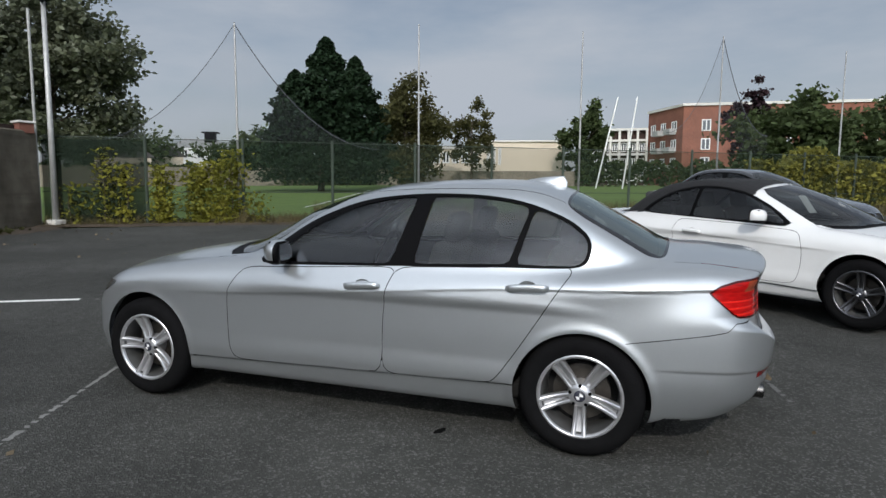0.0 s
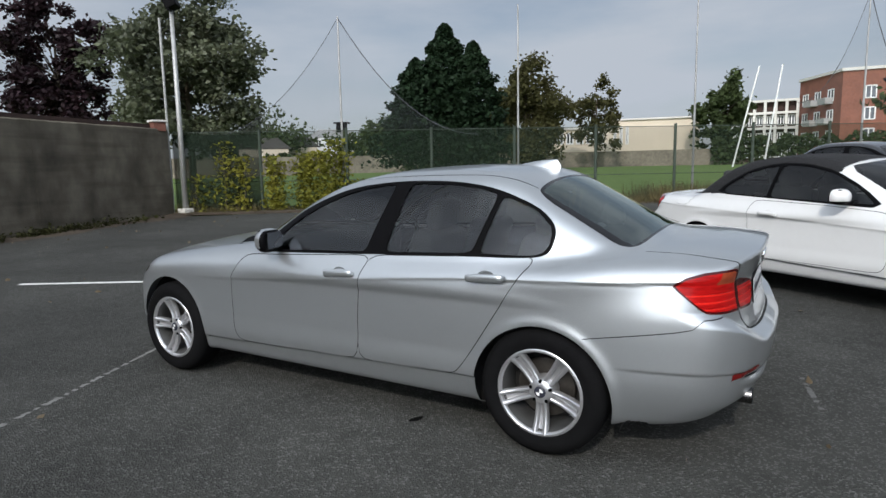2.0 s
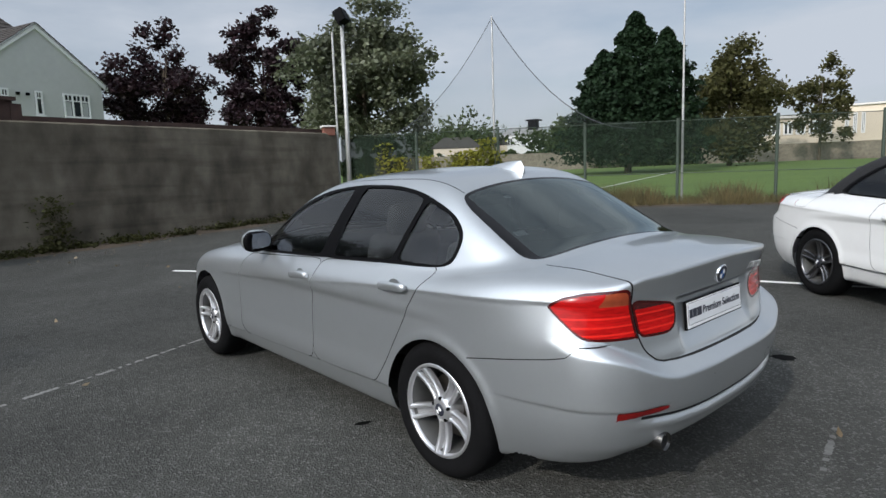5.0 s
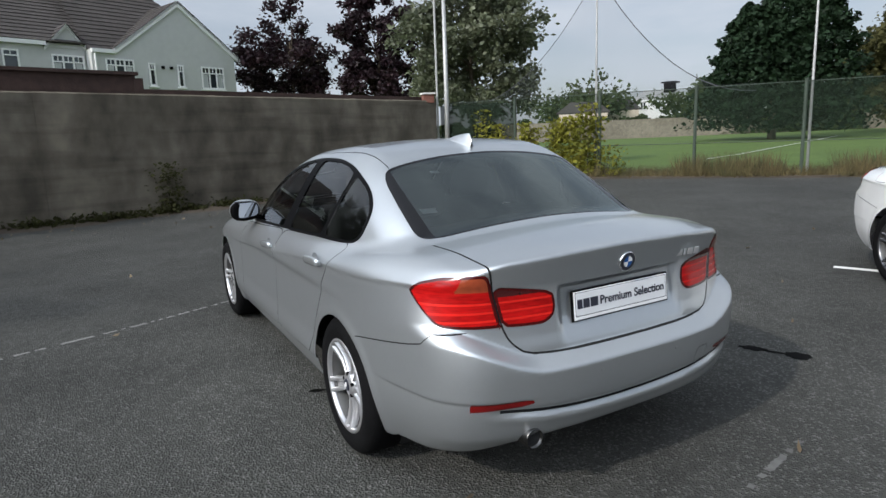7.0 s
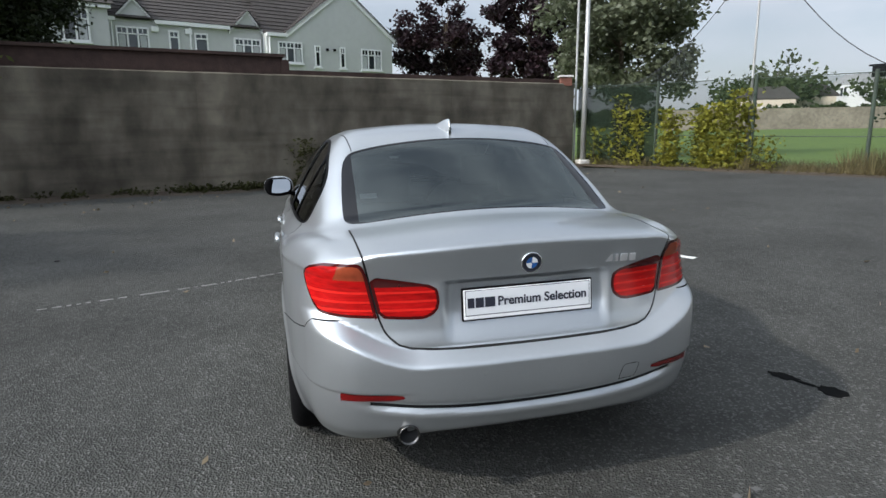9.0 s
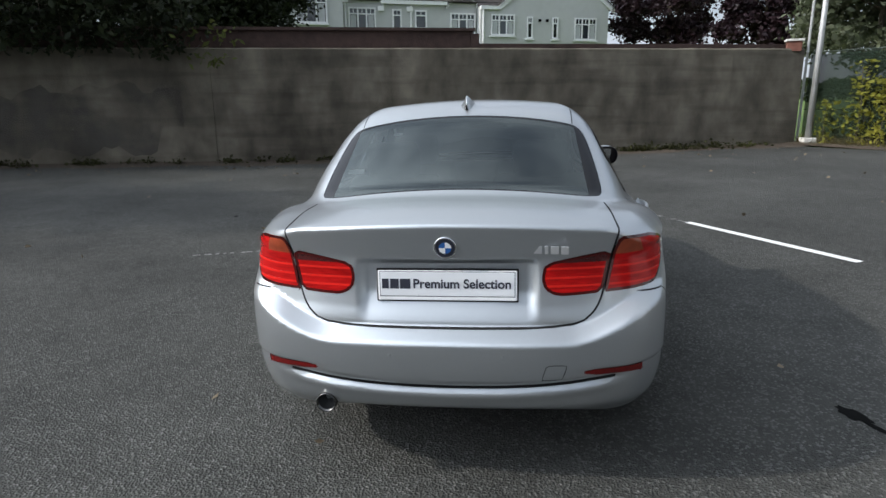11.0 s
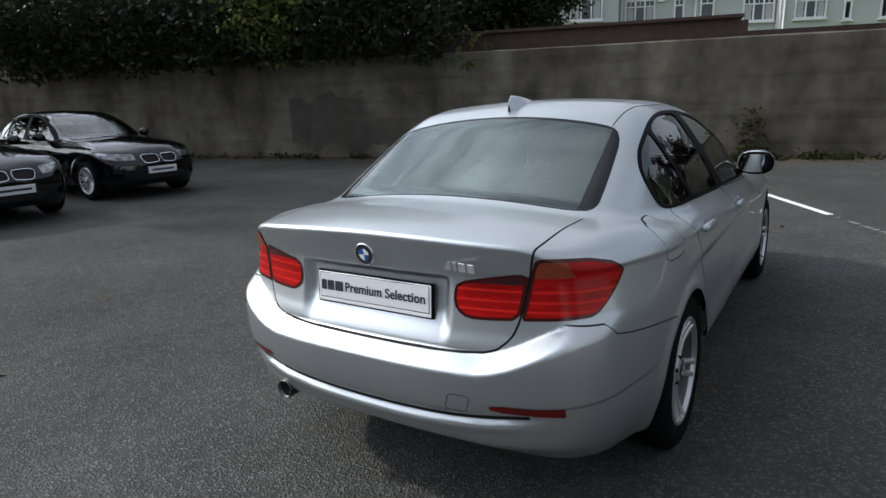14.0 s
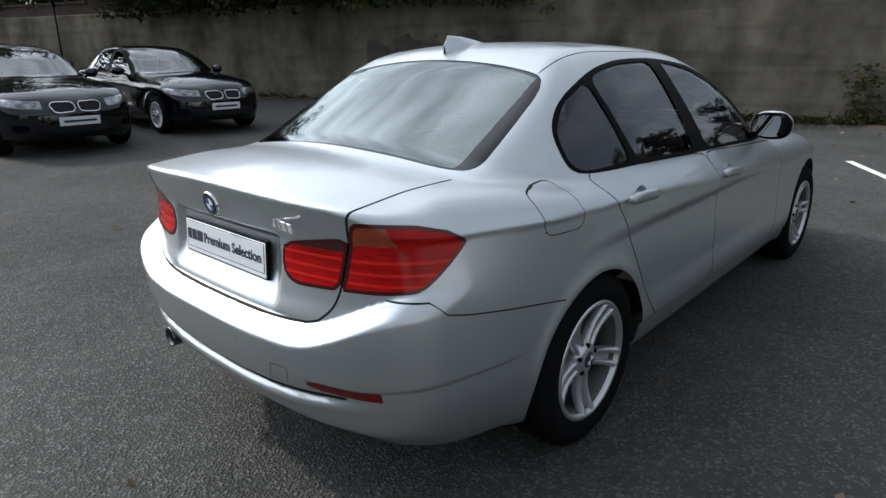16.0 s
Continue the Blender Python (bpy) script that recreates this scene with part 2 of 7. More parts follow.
M = dict(
    asphalt=asphalt_mat(), wall=wall_mat(),
    patch=patch_mat(),
    grass=mat("grass", (0.125, 0.195, 0.032), 0.9, var=0.3, scale=2.5, bump=0.4, dark=(0.075, 0.125, 0.024)),
    rough=mat("rough_grass", (0.150, 0.108, 0.050), 0.95, var=0.4, scale=3, island=True, dark=(0.065, 0.068, 0.024)),
    soil=mat("soil", (0.060, 0.044, 0.030), 0.95, var=0.4, scale=9, bump=0.6),
    line=mat("road_paint", (0.75, 0.75, 0.72), 0.8, var=0.12, scale=20),
    worn=mat("worn_road_paint", (0.20, 0.20, 0.19), 0.9, var=0.3, scale=25),
    faint=mat("almost_gone_road_paint", (0.12, 0.12, 0.115), 0.9, var=0.3, scale=25),
    stain=mat("oil_stain", (0.004, 0.004, 0.004), 0.9, spec=0.08, var=0.3, scale=12),
    silver=mat("silver_paint", (0.545, 0.568, 0.580), 0.36, metal=0.83, var=0.015, scale=60, coat=0.8),
    white=mat("white_paint", (0.70, 0.70, 0.69), 0.25, var=0.02, scale=20, coat=0.8),
    black=mat("black_paint", (0.0025, 0.0025, 0.004), 0.05, var=0.1, scale=20, coat=0.0, spec=0.62),
    slate=mat("dark_grey_paint", (0.035, 0.037, 0.042), 0.25, metal=0.4, var=0.05, scale=20, coat=0.9),
    trim=mat("satin_black_trim", (0.004, 0.004, 0.0045), 0.5, spec=0.04, var=0.1, scale=30),
    gap=mat("panel_gap", (0.008, 0.008, 0.008), 0.9, var=0.1),
    rubber=mat("tyre_rubber", (0.007, 0.007, 0.0074), 0.85, spec=0.05, var=0.25, scale=25, bump=0.15),
    alloy=mat("silver_alloy", (0.54, 0.54, 0.55), 0.30, metal=0.75, var=0.05, scale=40, coat=0.4),
    # rim alloy with the shade behind the spokes put into its colour
    barrel=mat("shaded_rim_barrel", (0.10, 0.10, 0.098), 0.5, metal=0.5, var=0.2, scale=20),
    dalloy=mat("dark_alloy", (0.12, 0.12, 0.125), 0.3, metal=0.9, var=0.1, scale=40, coat=0.4),
    disc=mat("brake_disc_steel", (0.10, 0.09, 0.08), 0.45, metal=0.9, var=0.3, scale=30),
    pipe=mat("dull_exhaust_steel", (0.13, 0.125, 0.12), 0.25, metal=1.0, var=0.2, scale=40),
    satin=mat("satin_chrome", (0.88, 0.88, 0.89), 0.28, metal=0.8, var=0.03),
    chrome=mat("chrome", (0.78, 0.78, 0.79), 0.08, metal=1.0, var=0.02),
    mirror=mat("mirror_glass", (0.55, 0.57, 0.60), 0.02, metal=1.0, var=0.01),
    glass=glass("car_glass", (0.54, 0.57, 0.56), rough=0.0, base=0.015, ior=1.5), rglass=glass("rear_window_glass", (0.32, 0.345, 0.34), rough=0.0, base=0.065, ior=1.7, sheen=(0.88, 0.97, 0.94)),
    frit=mat("glass_edge_band", (0.006, 0.006, 0.007), 0.12, var=0.05, spec=0.35),
    red=mat("red_lens", (0.36, 0.006, 0.006), 0.20, coat=0.12, var=0.5, scale=20, stretch=(1, 1, 7), spec=0.14),
    reflex=mat("red_reflector", (0.15, 0.006, 0.006), 0.15, var=0.2, scale=60, spec=0.4),
    red2=mat("dark_red_lens", (0.055, 0.003, 0.003), 0.16, var=0.15, scale=40, coat=0.3, spec=0.4),
    redglow=mat("bright_red_lens_bar", (0.64, 0.018, 0.013), 0.14, var=0.15, scale=40, spec=0.22),
    amber=mat("amber_lens", (0.26, 0.050, 0.020), 0.14, var=0.3, scale=30, spec=0.5),
    smoke=mat("smoked_clear_lens", (0.05, 0.008, 0.008), 0.14, var=0.2, scale=60, coat=0.4),
    # strong bright and dark blotches in the colour serve as glints
    lamp=mat("headlamp_lens", (0.50, 0.52, 0.54), 0.12, metal=0.7, var=0.3, scale=14, coat=1.0, dark=(0.012, 0.012, 0.014)),
    plate=mat("plate_white", (0.72, 0.73, 0.74), 0.35, var=0.03, scale=30, coat=0.3),
    ink=mat("plate_ink", (0.02, 0.022, 0.035), 0.5, var=0.05),
    blue=mat("emblem_blue", (0.03, 0.12, 0.36), 0.25, var=0.05, coat=0.6),
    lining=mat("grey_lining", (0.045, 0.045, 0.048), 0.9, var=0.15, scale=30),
    seat=mat("dark_seat_cloth", (0.035, 0.035, 0.037), 0.85, var=0.2, scale=60, bump=0.2),
    softtop=mat("black_canvas", (0.010, 0.010, 0.011), 0.9, var=0.25, scale=60, bump=0.3),
    galv=mat("galvanised_steel", (0.42, 0.42, 0.41), 0.55, metal=0.5, var=0.2, scale=6),
    post=mat("green_post_paint", (0.035, 0.05, 0.035), 0.6, var=0.3, scale=8),
    net=veil("green_fence_netting", (0.024, 0.036, 0.026), 0.36),
    windbreak=veil("dense_windbreak_netting", (0.016, 0.024, 0.017), 0.80),
    skynet=veil("sports_net", (0.10, 0.11, 0.12), 0.10),
    rope=mat("net_rope", (0.07, 0.075, 0.085), 0.8, var=0.2),
    render=mat("house_render", (0.52, 0.525, 0.51), 0.85, var=0.06, scale=4, bump=0.15),
    pvc=mat("white_frame", (0.82, 0.82, 0.81), 0.4, var=0.03),
    pane=mat("window_pane", (0.05, 0.06, 0.07), 0.06, var=0.6, scale=1.5, coat=1.0, dark=(0.015, 0.018, 0.02)),
    curtain=mat("net_curtain", (0.45, 0.46, 0.46), 0.9, var=0.15, scale=10),
    tile=mat("brown_roof_tile", (0.052, 0.045, 0.041), 0.85, var=0.3, scale=5, bump=0.3),
    brick=mat("red_brick", (0.22, 0.088, 0.058), 0.9, var=0.25, scale=4),
    pier=mat("dull_red_brick", (0.16, 0.065, 0.045), 0.9, var=0.3, scale=8, bump=0.3),
    dbrick=mat("weathered_brick", (0.055, 0.033, 0.027), 0.95, var=0.4, scale=6, bump=0.5),
    cream=mat("cream_render", (0.66, 0.57, 0.45), 0.85, var=0.06, scale=0.5),
    conc=mat("pale_concrete", (0.62, 0.60, 0.56), 0.85, var=0.1, scale=1),
    stone=mat("old_stone", (0.22, 0.19, 0.15), 0.95, var=0.4, scale=3, bump=0.6),
    bark=mat("bark", (0.09, 0.07, 0.05), 0.95, var=0.35, scale=10, bump=0.8),
    leaf_green=leaf_mat("green_leaves", (0.080, 0.105, 0.042), (0.030, 0.044, 0.020)),
    leaf_grey=leaf_mat("grey_green_leaves", (0.145, 0.160, 0.095), (0.042, 0.052, 0.030), spec=0.35),
    leaf_dark=leaf_mat("conifer_leaves", (0.020, 0.036, 0.018), (0.008, 0.016, 0.009), 0.08),
    leaf_purple=leaf_mat("purple_leaves", (0.034, 0.017, 0.021), (0.014, 0.008, 0.011), 0.15, 0.2),
    # one foliage in two colours: leaf_willow darkened for shade, leaf_lit lightened for sun
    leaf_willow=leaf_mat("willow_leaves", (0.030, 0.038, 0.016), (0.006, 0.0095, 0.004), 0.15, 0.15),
    leaf_lit=leaf_mat("sunlit_willow_leaves", (0.125, 0.140, 0.042), (0.045, 0.055, 0.019), 0.3),
    leaf_yellow=leaf_mat("yellow_green_leaves", (0.28, 0.26, 0.042), (0.075, 0.095, 0.022), 0.3),
    leaf_hedge=leaf_mat("hedge_leaves", (0.27, 0.25, 0.055), (0.10, 0.105, 0.026)),
    leaf_olive=leaf_mat("autumn_leaves", (0.095, 0.088, 0.036), (0.032, 0.036, 0.016)),
    dead=leaf_mat("fallen_leaves", (0.22, 0.18, 0.12), (0.12, 0.09, 0.06), 0.1),
    weed=leaf_mat("weed_leaves", (0.055, 0.058, 0.022), (0.022, 0.022, 0.012)),
)


# ---- small builders ----
def mesh_ob(name, verts, faces, material, parent=None, label="", smooth=False):
    me = bpy.data.meshes.new(name)
    me.from_pydata([tuple(v) for v in verts], [], [tuple(f) for f in faces])
    me.update()
    if smooth:
        me.polygons.foreach_set("use_smooth", [True] * len(me.polygons))
    if material:
        me.materials.append(material)
    ob = new(name, me)
    if parent:
        ob.parent = parent
    if label:
        ob["label"] = label
    return ob


def part(name, bm, material, parent=None, label="", smooth=False):
    me = bpy.data.meshes.new(name)
    bm.normal_update()
    bm.to_mesh(me)
    bm.free()
    if smooth:
        me.polygons.foreach_set("use_smooth", [True] * len(me.polygons))
    me.materials.append(material)
    ob = new(name, me)
    if parent:
        ob.parent = parent
    if label:
        ob["label"] = label
    return ob


def empty(name, m, label, category, group="", kind=""):
    e = new(name)
    e.empty_display_size = 0.1
    e.matrix_world = m
    return tagged(e, label, category, group, kind)


def box(sx, sy, sz, at=(0, 0, 0), rot=(0, 0, 0), bevel=0.0, seg=2, bm=None):
    """A box of that size with rounded edges, centred at a place; adds to bm if one is given."""
    b = bmesh.new()
    bmesh.ops.create_cube(b, size=1.0)
    bmesh.ops.scale(b, vec=(sx, sy, sz), verts=b.verts)
    if bevel:
        bmesh.ops.bevel(b, geom=b.edges[:], offset=bevel, segments=seg, profile=0.5, affect="EDGES")
    bmesh.ops.transform(b, matrix=pose(*at, *rot), verts=b.verts)
    return b if bm is None else merge(bm, b)


def merge(bm, other):
    me = bpy.data.meshes.new("tmp")
    other.to_mesh(me)
    other.free()
    bm.from_mesh(me)
    bpy.data.meshes.remove(me)
    return bm


def tube(points, radius, sides=8, bm=None, taper=None):
    """A round bar along points; taper: the radius at its end."""
    b = bm or bmesh.new()
    pts = [Vector(p) for p in points]
    rings = []
    for i, p in enumerate(pts):
        d = (pts[min(i + 1, len(pts) - 1)] - pts[max(i - 1, 0)]).normalized()
        u = d.cross(Vector((0, 0, 1)) if abs(d.z) < 0.9 else Vector((1, 0, 0))).normalized()
        v = d.cross(u)
        r = radius if taper is None else radius + (taper - radius) * i / (len(pts) - 1)
        rings.append([b.verts.new(p + r * (math.cos(2 * math.pi * k / sides) * u + math.sin(2 * math.pi * k / sides) * v)) for k in range(sides)])
    for r0, r1 in zip(rings, rings[1:]):
        for k in range(sides):
            b.faces.new((r0[k], r0[(k + 1) % sides], r1[(k + 1) % sides], r1[k]))
    b.faces.new(rings[0][::-1])
    b.faces.new(rings[-1])
    return b


def lathe(profile, axis="Y", steps=48, bm=None):
    """A turned body: profile rows of (radius, along the axis)."""
    b = bm or bmesh.new()
    rings = []
    for r, h in profile:
        ring = []
        for k in range(steps):
            a = 2 * math.pi * k / steps
            c, s = r * math.cos(a), r * math.sin(a)
            ring.append(b.verts.new((c, h, s) if axis == "Y" else (c, s, h)))
        rings.append(ring)
    for r0, r1 in zip(rings, rings[1:]):
        for k in range(steps):
            b.faces.new((r0[k], r0[(k + 1) % steps], r1[(k + 1) % steps], r1[k]))
    return b


def prism(poly, depth, axis="Y", at=0.0, bm=None, bevel=0.0):
    """A flat plate of that outline. Y: the outline is (x, z); X: (y, z); Z: (x, y)."""
    b = bmesh.new()
    to = {"Y": lambda p, d: (p[0], d, p[1]), "X": lambda p, d: (d, p[0], p[1]), "Z": lambda p, d: (p[0], p[1], d)}[axis]
    lo, hi = [b.verts.new(to(p, at)) for p in poly], [b.verts.new(to(p, at + depth)) for p in poly]
    n = len(poly)
    b.faces.new(lo)
    b.faces.new(hi[::-1])
    for k in range(n):
        b.faces.new((lo[k], hi[k], hi[(k + 1) % n], lo[(k + 1) % n]))
    bmesh.ops.recalc_face_normals(b, faces=b.faces)
    if bevel:
        bmesh.ops.bevel(b, geom=b.edges[:], offset=bevel, segments=2, profile=0.5, affect="EDGES")
    return b if bm is None else merge(bm, b)


GROUND_Y = np.array([-40, -10, -5, -1.6, 0, 9, 12, 25, 90, 300.0])
GROUND_Z = np.array([0, 0, -0.03, -0.038, 0, 0.21, 0.215, 0.25, 1.25, 1.6])


def ground_z(y):
    return float(np.interp(y, GROUND_Y, GROUND_Z))


# ---- ground ----
def sheet(name, xs, ys, material, lift, inside=None, kind="structure", label="", category=""):
    nx, ny = len(xs), len(ys)
    v = [(x, y, ground_z(y) + lift) for x in xs for y in ys]
    f = []
    for i in range(nx - 1):
        for j in range(ny - 1):
            if inside is None or inside((xs[i] + xs[i + 1]) / 2, (ys[j] + ys[j + 1]) / 2):
                f.append((i * ny + j, (i + 1) * ny + j, (i + 1) * ny + j + 1, i * ny + j + 1))
    return tagged(mesh_ob(name, v, f, material), label, category, kind=kind)


far = [-900, -400, -200, -120, -80, -60]
sheet("ground", far + list(range(-50, 51, 5)) + [-x for x in far[::-1]], far + [-50, -40, -30, -20, -10, -5, -1.6, 0, 3, 6, 9, 12, 15, 20, 25, 30, 45] + [-x for x in far[::-1]], M["grass"], -0.03, None, label="mown green playing field grass reaching the horizon", category="ground")

# boundary wall and fence lines in plan
WALL_A, WALL_B = Vector((-13.35, 7.75)), Vector((-0.59, -45.75))
WALL_D = (WALL_B - WALL_A).normalized()
WALL_N = Vector((-WALL_D.y, WALL_D.x))        # towards the yard
FENCE_A = Vector((-13.55, 7.95))
FENCE_D = Vector((0.815, 0.579)).normalized()
FENCE_N = Vector((-FENCE_D.y, FENCE_D.x))     # towards the field


def yard_outline():
    a = WALL_A - WALL_N * 0.1
    b = WALL_B - WALL_N * 0.1
    c = FENCE_A + FENCE_D * 48 - FENCE_N * 0.45
    return [a - FENCE_N * 0.55, c, Vector((45, c.y)), Vector((45, -46)), Vector((b.x, -46)), b]


outline = yard_outline()
bm = bmesh.new()
bm.faces.new([bm.verts.new((p.x, p.y, 0)) for p in outline])
bmesh.ops.triangulate(bm, faces=bm.faces)
for yy in GROUND_Y[1:-2]:
    bmesh.ops.bisect_plane(bm, geom=bm.verts[:] + bm.edges[:] + bm.faces[:], plane_co=(0, float(yy), 0), plane_no=(0, 1, 0))
for v in bm.verts:
    v.co.z = ground_z(v.co.y)
for f in bm.faces:
    f.normal_update()
    if f.normal.z < 0:
        f.normal_flip()
tagged(part("asphalt_yard", bm, M["asphalt"]), "worn dark grey asphalt car park with stone chips", "pavement", kind="structure")
# ---- car bodies: smooth solids blended from plan, side and end curves ----
def curve(xs, ys):
    """A smooth curve through points that does not overshoot."""
    xs, ys = np.array(xs, float), np.array(ys, float)
    h, d = np.diff(xs), np.diff(ys) / np.diff(xs)
    m = np.zeros(len(xs))
    m[0], m[-1] = d[0], d[-1]
    for i in range(1, len(xs) - 1):
        if d[i - 1] * d[i] > 0:
            w1, w2 = 2 * h[i] + h[i - 1], h[i] + 2 * h[i - 1]
            m[i] = (w1 + w2) / (w1 / d[i - 1] + w2 / d[i])

    def at(q):
        q = np.asarray(q, float)
        i = np.clip(np.searchsorted(xs, q) - 1, 0, len(xs) - 2)
        t = np.clip((q - xs[i]) / h[i], 0, 1)
        a = ys[i] * (1 + 2 * t) * (1 - t) ** 2 + ys[i + 1] * t * t * (3 - 2 * t) + h[i] * (m[i] * t * (1 - t) ** 2 + m[i + 1] * t * t * (t - 1))
        return a + np.where(q > xs[-1], (q - xs[-1]) * m[-1], 0) + np.where(q < xs[0], (q - xs[0]) * m[0], 0)
    return at


def step(q, a, b):
    t = np.clip((q - a) / (b - a), 0, 1)
    return t * t * (3 - 2 * t)


def smax(a, b, k):
    h = np.maximum(k - np.abs(a - b), 0) / k
    return np.maximum(a, b) + h * h * k * 0.25


def smin(a, b, k):
    return -smax(-a, -b, k)


SALOON = dict(
    plan=([-2.15, -1.9, -1.5, -1.0, 0, 1.0, 1.5, 1.85, 2.1, 2.4], [0.78, 0.825, 0.872, 0.885, 0.888, 0.892, 0.888, 0.857, 0.806, 0.72]),
    crease=([-2.1, -0.75, 0.03, 0.97, 1.72, 1.95, 2.4], [0.70, 0.738, 0.790, 0.866, 0.897, 0.906, 0.92]),
    deck=([-2.2, -2.05, -1.9, -1.63, -1.4, -0.93, -0.6, 0, 1.4, 1.8, 2.0, 2.15, 2.32, 2.5], [0.66, 0.745, 0.815, 0.885, 0.925, 0.982, 1.01, 0.98, 1.02, 1.052, 1.050, 1.040, 1.018, 0.95]),
    tail=([0.1, 0.646, 0.72, 0.82, 0.88, 0.93, 0.985, 1.03, 1.2], [2.318, 2.318, 2.303, 2.290, 2.288, 2.302, 2.320, 2.332, 2.35]),
    bumper=([0.1, 0.27, 0.34, 0.42, 0.47, 0.5, 0.575, 0.62, 0.70, 0.78, 1.2], [2.11, 2.25, 2.325, 2.356, 2.370, 2.376, 2.386, 2.389, 2.386, 2.372, 2.36]),
    nose=([0.1, 0.22, 0.4, 0.55, 0.65, 0.75, 0.9], [-2.04, -2.10, -2.155, -2.15, -2.12, -2.06, -1.9]),
    roof=([-1.3, -1.0, -0.74, -0.48, -0.1, 0.2, 0.45, 0.7, 0.95, 1.12, 1.27, 1.5, 1.75, 1.9, 2.1], [0.80, 0.965, 1.10, 1.232, 1.352, 1.405, 1.424, 1.431, 1.425, 1.401, 1.352, 1.235, 1.098, 1.01, 0.86]),
    wheels=(-1.405, 1.405), side=0.818, flare=0.008)


def body(sp):
    plan, crease, deck, tail, bumper, nose, roof = (curve(*sp[k]) for k in ("plan", "crease", "deck", "tail", "bumper", "nose", "roof"))
    wf, wr = sp["wheels"]

    def f(x, y, z):
        ay = np.abs(y)
        s = z - crease(x)
        up = 0.5 * (s + np.sqrt(s * s + 0.00003))
        # a sharp shoulder line with a shallow hollow below it, doors that flare out over an inset sill
        hollow = 0.0085 * step(x, -1.2, -0.6)
        inset = 0.22 * up * (0.35 + 0.65 * step(x, -1.5, -0.6)) + 1.5 * up * up + hollow * (step(-s, -0.003, 0.016) - step(-s, 0.05, 0.28)) + 0.8 * np.maximum(0, 0.46 - z) ** 2
        mid = step(1.12 - np.abs(x - 0.02), 0.0, 0.15)
        inset = inset - mid * (0.012 * step(0.50 - z, 0.0, 0.13) - 0.019 * step(0.336 + 0.0225 * x - z, 0.0, 0.009))
        inset = inset + 0.038 * step(z, 0.72, 0.97) * step(x, 1.62, 2.06) + 0.4 * np.maximum(0, 0.50 - z) ** 2 * step(x, 1.65, 1.95)
        flare = 0
        for xw in (wf, wr):
            r = np.hypot(x - xw, (z - 0.32))
            flare = flare + sp["flare"] * np.exp(-((r - 0.355) / 0.030) ** 2)
        side = ay - (plan(x) - inset + flare)
        top = (z - (deck(x) - 0.055 * (y / 0.7) ** 2 - 0.035 * step(ay, 0.52, 0.80) * step(x, 1.95, 2.25))) * 0.96
        # ledge under the bumper groove, bumper flare below the reflectors, plate recess in the lid
        zg = z - 0.418 - 0.10 * np.minimum(ay, 0.7) ** 2
        ledge = (0.006 * np.exp(-((zg + 0.032) / 0.018) ** 2) - 0.016 * np.exp(-((zg - 0.003) / 0.016) ** 2)) * step(0.70 - ay, 0, 0.20)
        fold = -0.007 * step(0.505 - z, 0, 0.011) * step(x, 1.72, 1.95) * step(ay, 0.40, 0.62)
        recess = 0.026 * step(0.335 - ay, 0, 0.05) * step(0.888 - z, 0, 0.022) * step(z, 0.63, 0.77)
        side = side - fold * 0.9
        # bumper shelf under the boot lid: its edge sweeps up to the outer corner of the lamps
        shelf = 2.318 + (0.646 + 0.112 * step(ay, 0.42, 0.80) - z) * 1.55
        end = smin(bumper(z), smax(tail(z), shelf, 0.006), 0.016)
        rear = x - (end - 0.132 * (ay / 0.75) ** 3 + sp.get("detail", 1) * (ledge + fold - recess))
        front = (nose(z) + 0.26 * (ay / 0.8) ** 2.6) - x
        under = (0.195 + step(x, 1.7, 2.3) * (0.10 - 0.055 * step(ay, 0.3, 0.68)) + 0.03 * step(-x, 1.9, 2.1)) - z
        low = smax(side, rear, 0.135)
        low = smax(low, top, 0.10 - 0.081 * step(x, 1.9, 2.2) * (1 - 0.5 * step(ay, 0.55, 0.75)))
        low = smax(low, front, 0.16)
        low = smax(low, under, 0.05)
        q = np.clip(z - 0.95, -0.3, 0.6)
        wg = sp["side"] - 0.44 * q - 0.36 * q * np.abs(q) - 0.14 * (np.maximum(0, x - 0.9) / 0.9) ** 2 - 0.10 * (np.maximum(0, -0.1 - x) / 0.8) ** 2
        gside = (ay - wg) * 0.93
        bend = (y / 0.55) ** 2
        xe = x - 0.17 * bend * step(-x, -0.3, 0.4) + 0.05 * bend * step(x, 0.9, 1.4)
        groof = (z - (roof(xe) - 0.036 * bend)) * 0.88
        gh = smax(smax(gside, groof, 0.085), 0.78 - z, 0.05)
        return smin(low, gh, 0.045)

    def lip(x, y, z):
        """Above 0 on the boot's top, below 0 on its rear face."""
        ay = np.abs(y)
        top = (z - (deck(x) - 0.055 * (y / 0.7) ** 2 - 0.035 * step(ay, 0.52, 0.80) * step(x, 1.95, 2.25))) * 0.96
        return top - (x - (tail(z) - 0.132 * (ay / 0.75) ** 3))
    f.lip = lip
    return f


def gradient(f, p, e=0.003):
    g = np.empty_like(p)
    for k in range(3):
        d = np.zeros(3)
        d[k] = e
        a, b = p + d, p - d
        g[:, k] = (f(a[:, 0], a[:, 1], a[:, 2]) - f(b[:, 0], b[:, 1], b[:, 2])) / (2 * e)
    return g


def onto(f, p, times=3):
    for _ in range(times):
        g = gradient(f, p)
        p = p - g * (f(p[:, 0], p[:, 1], p[:, 2]) / np.maximum((g * g).sum(1), 0.05))[:, None]
    return p


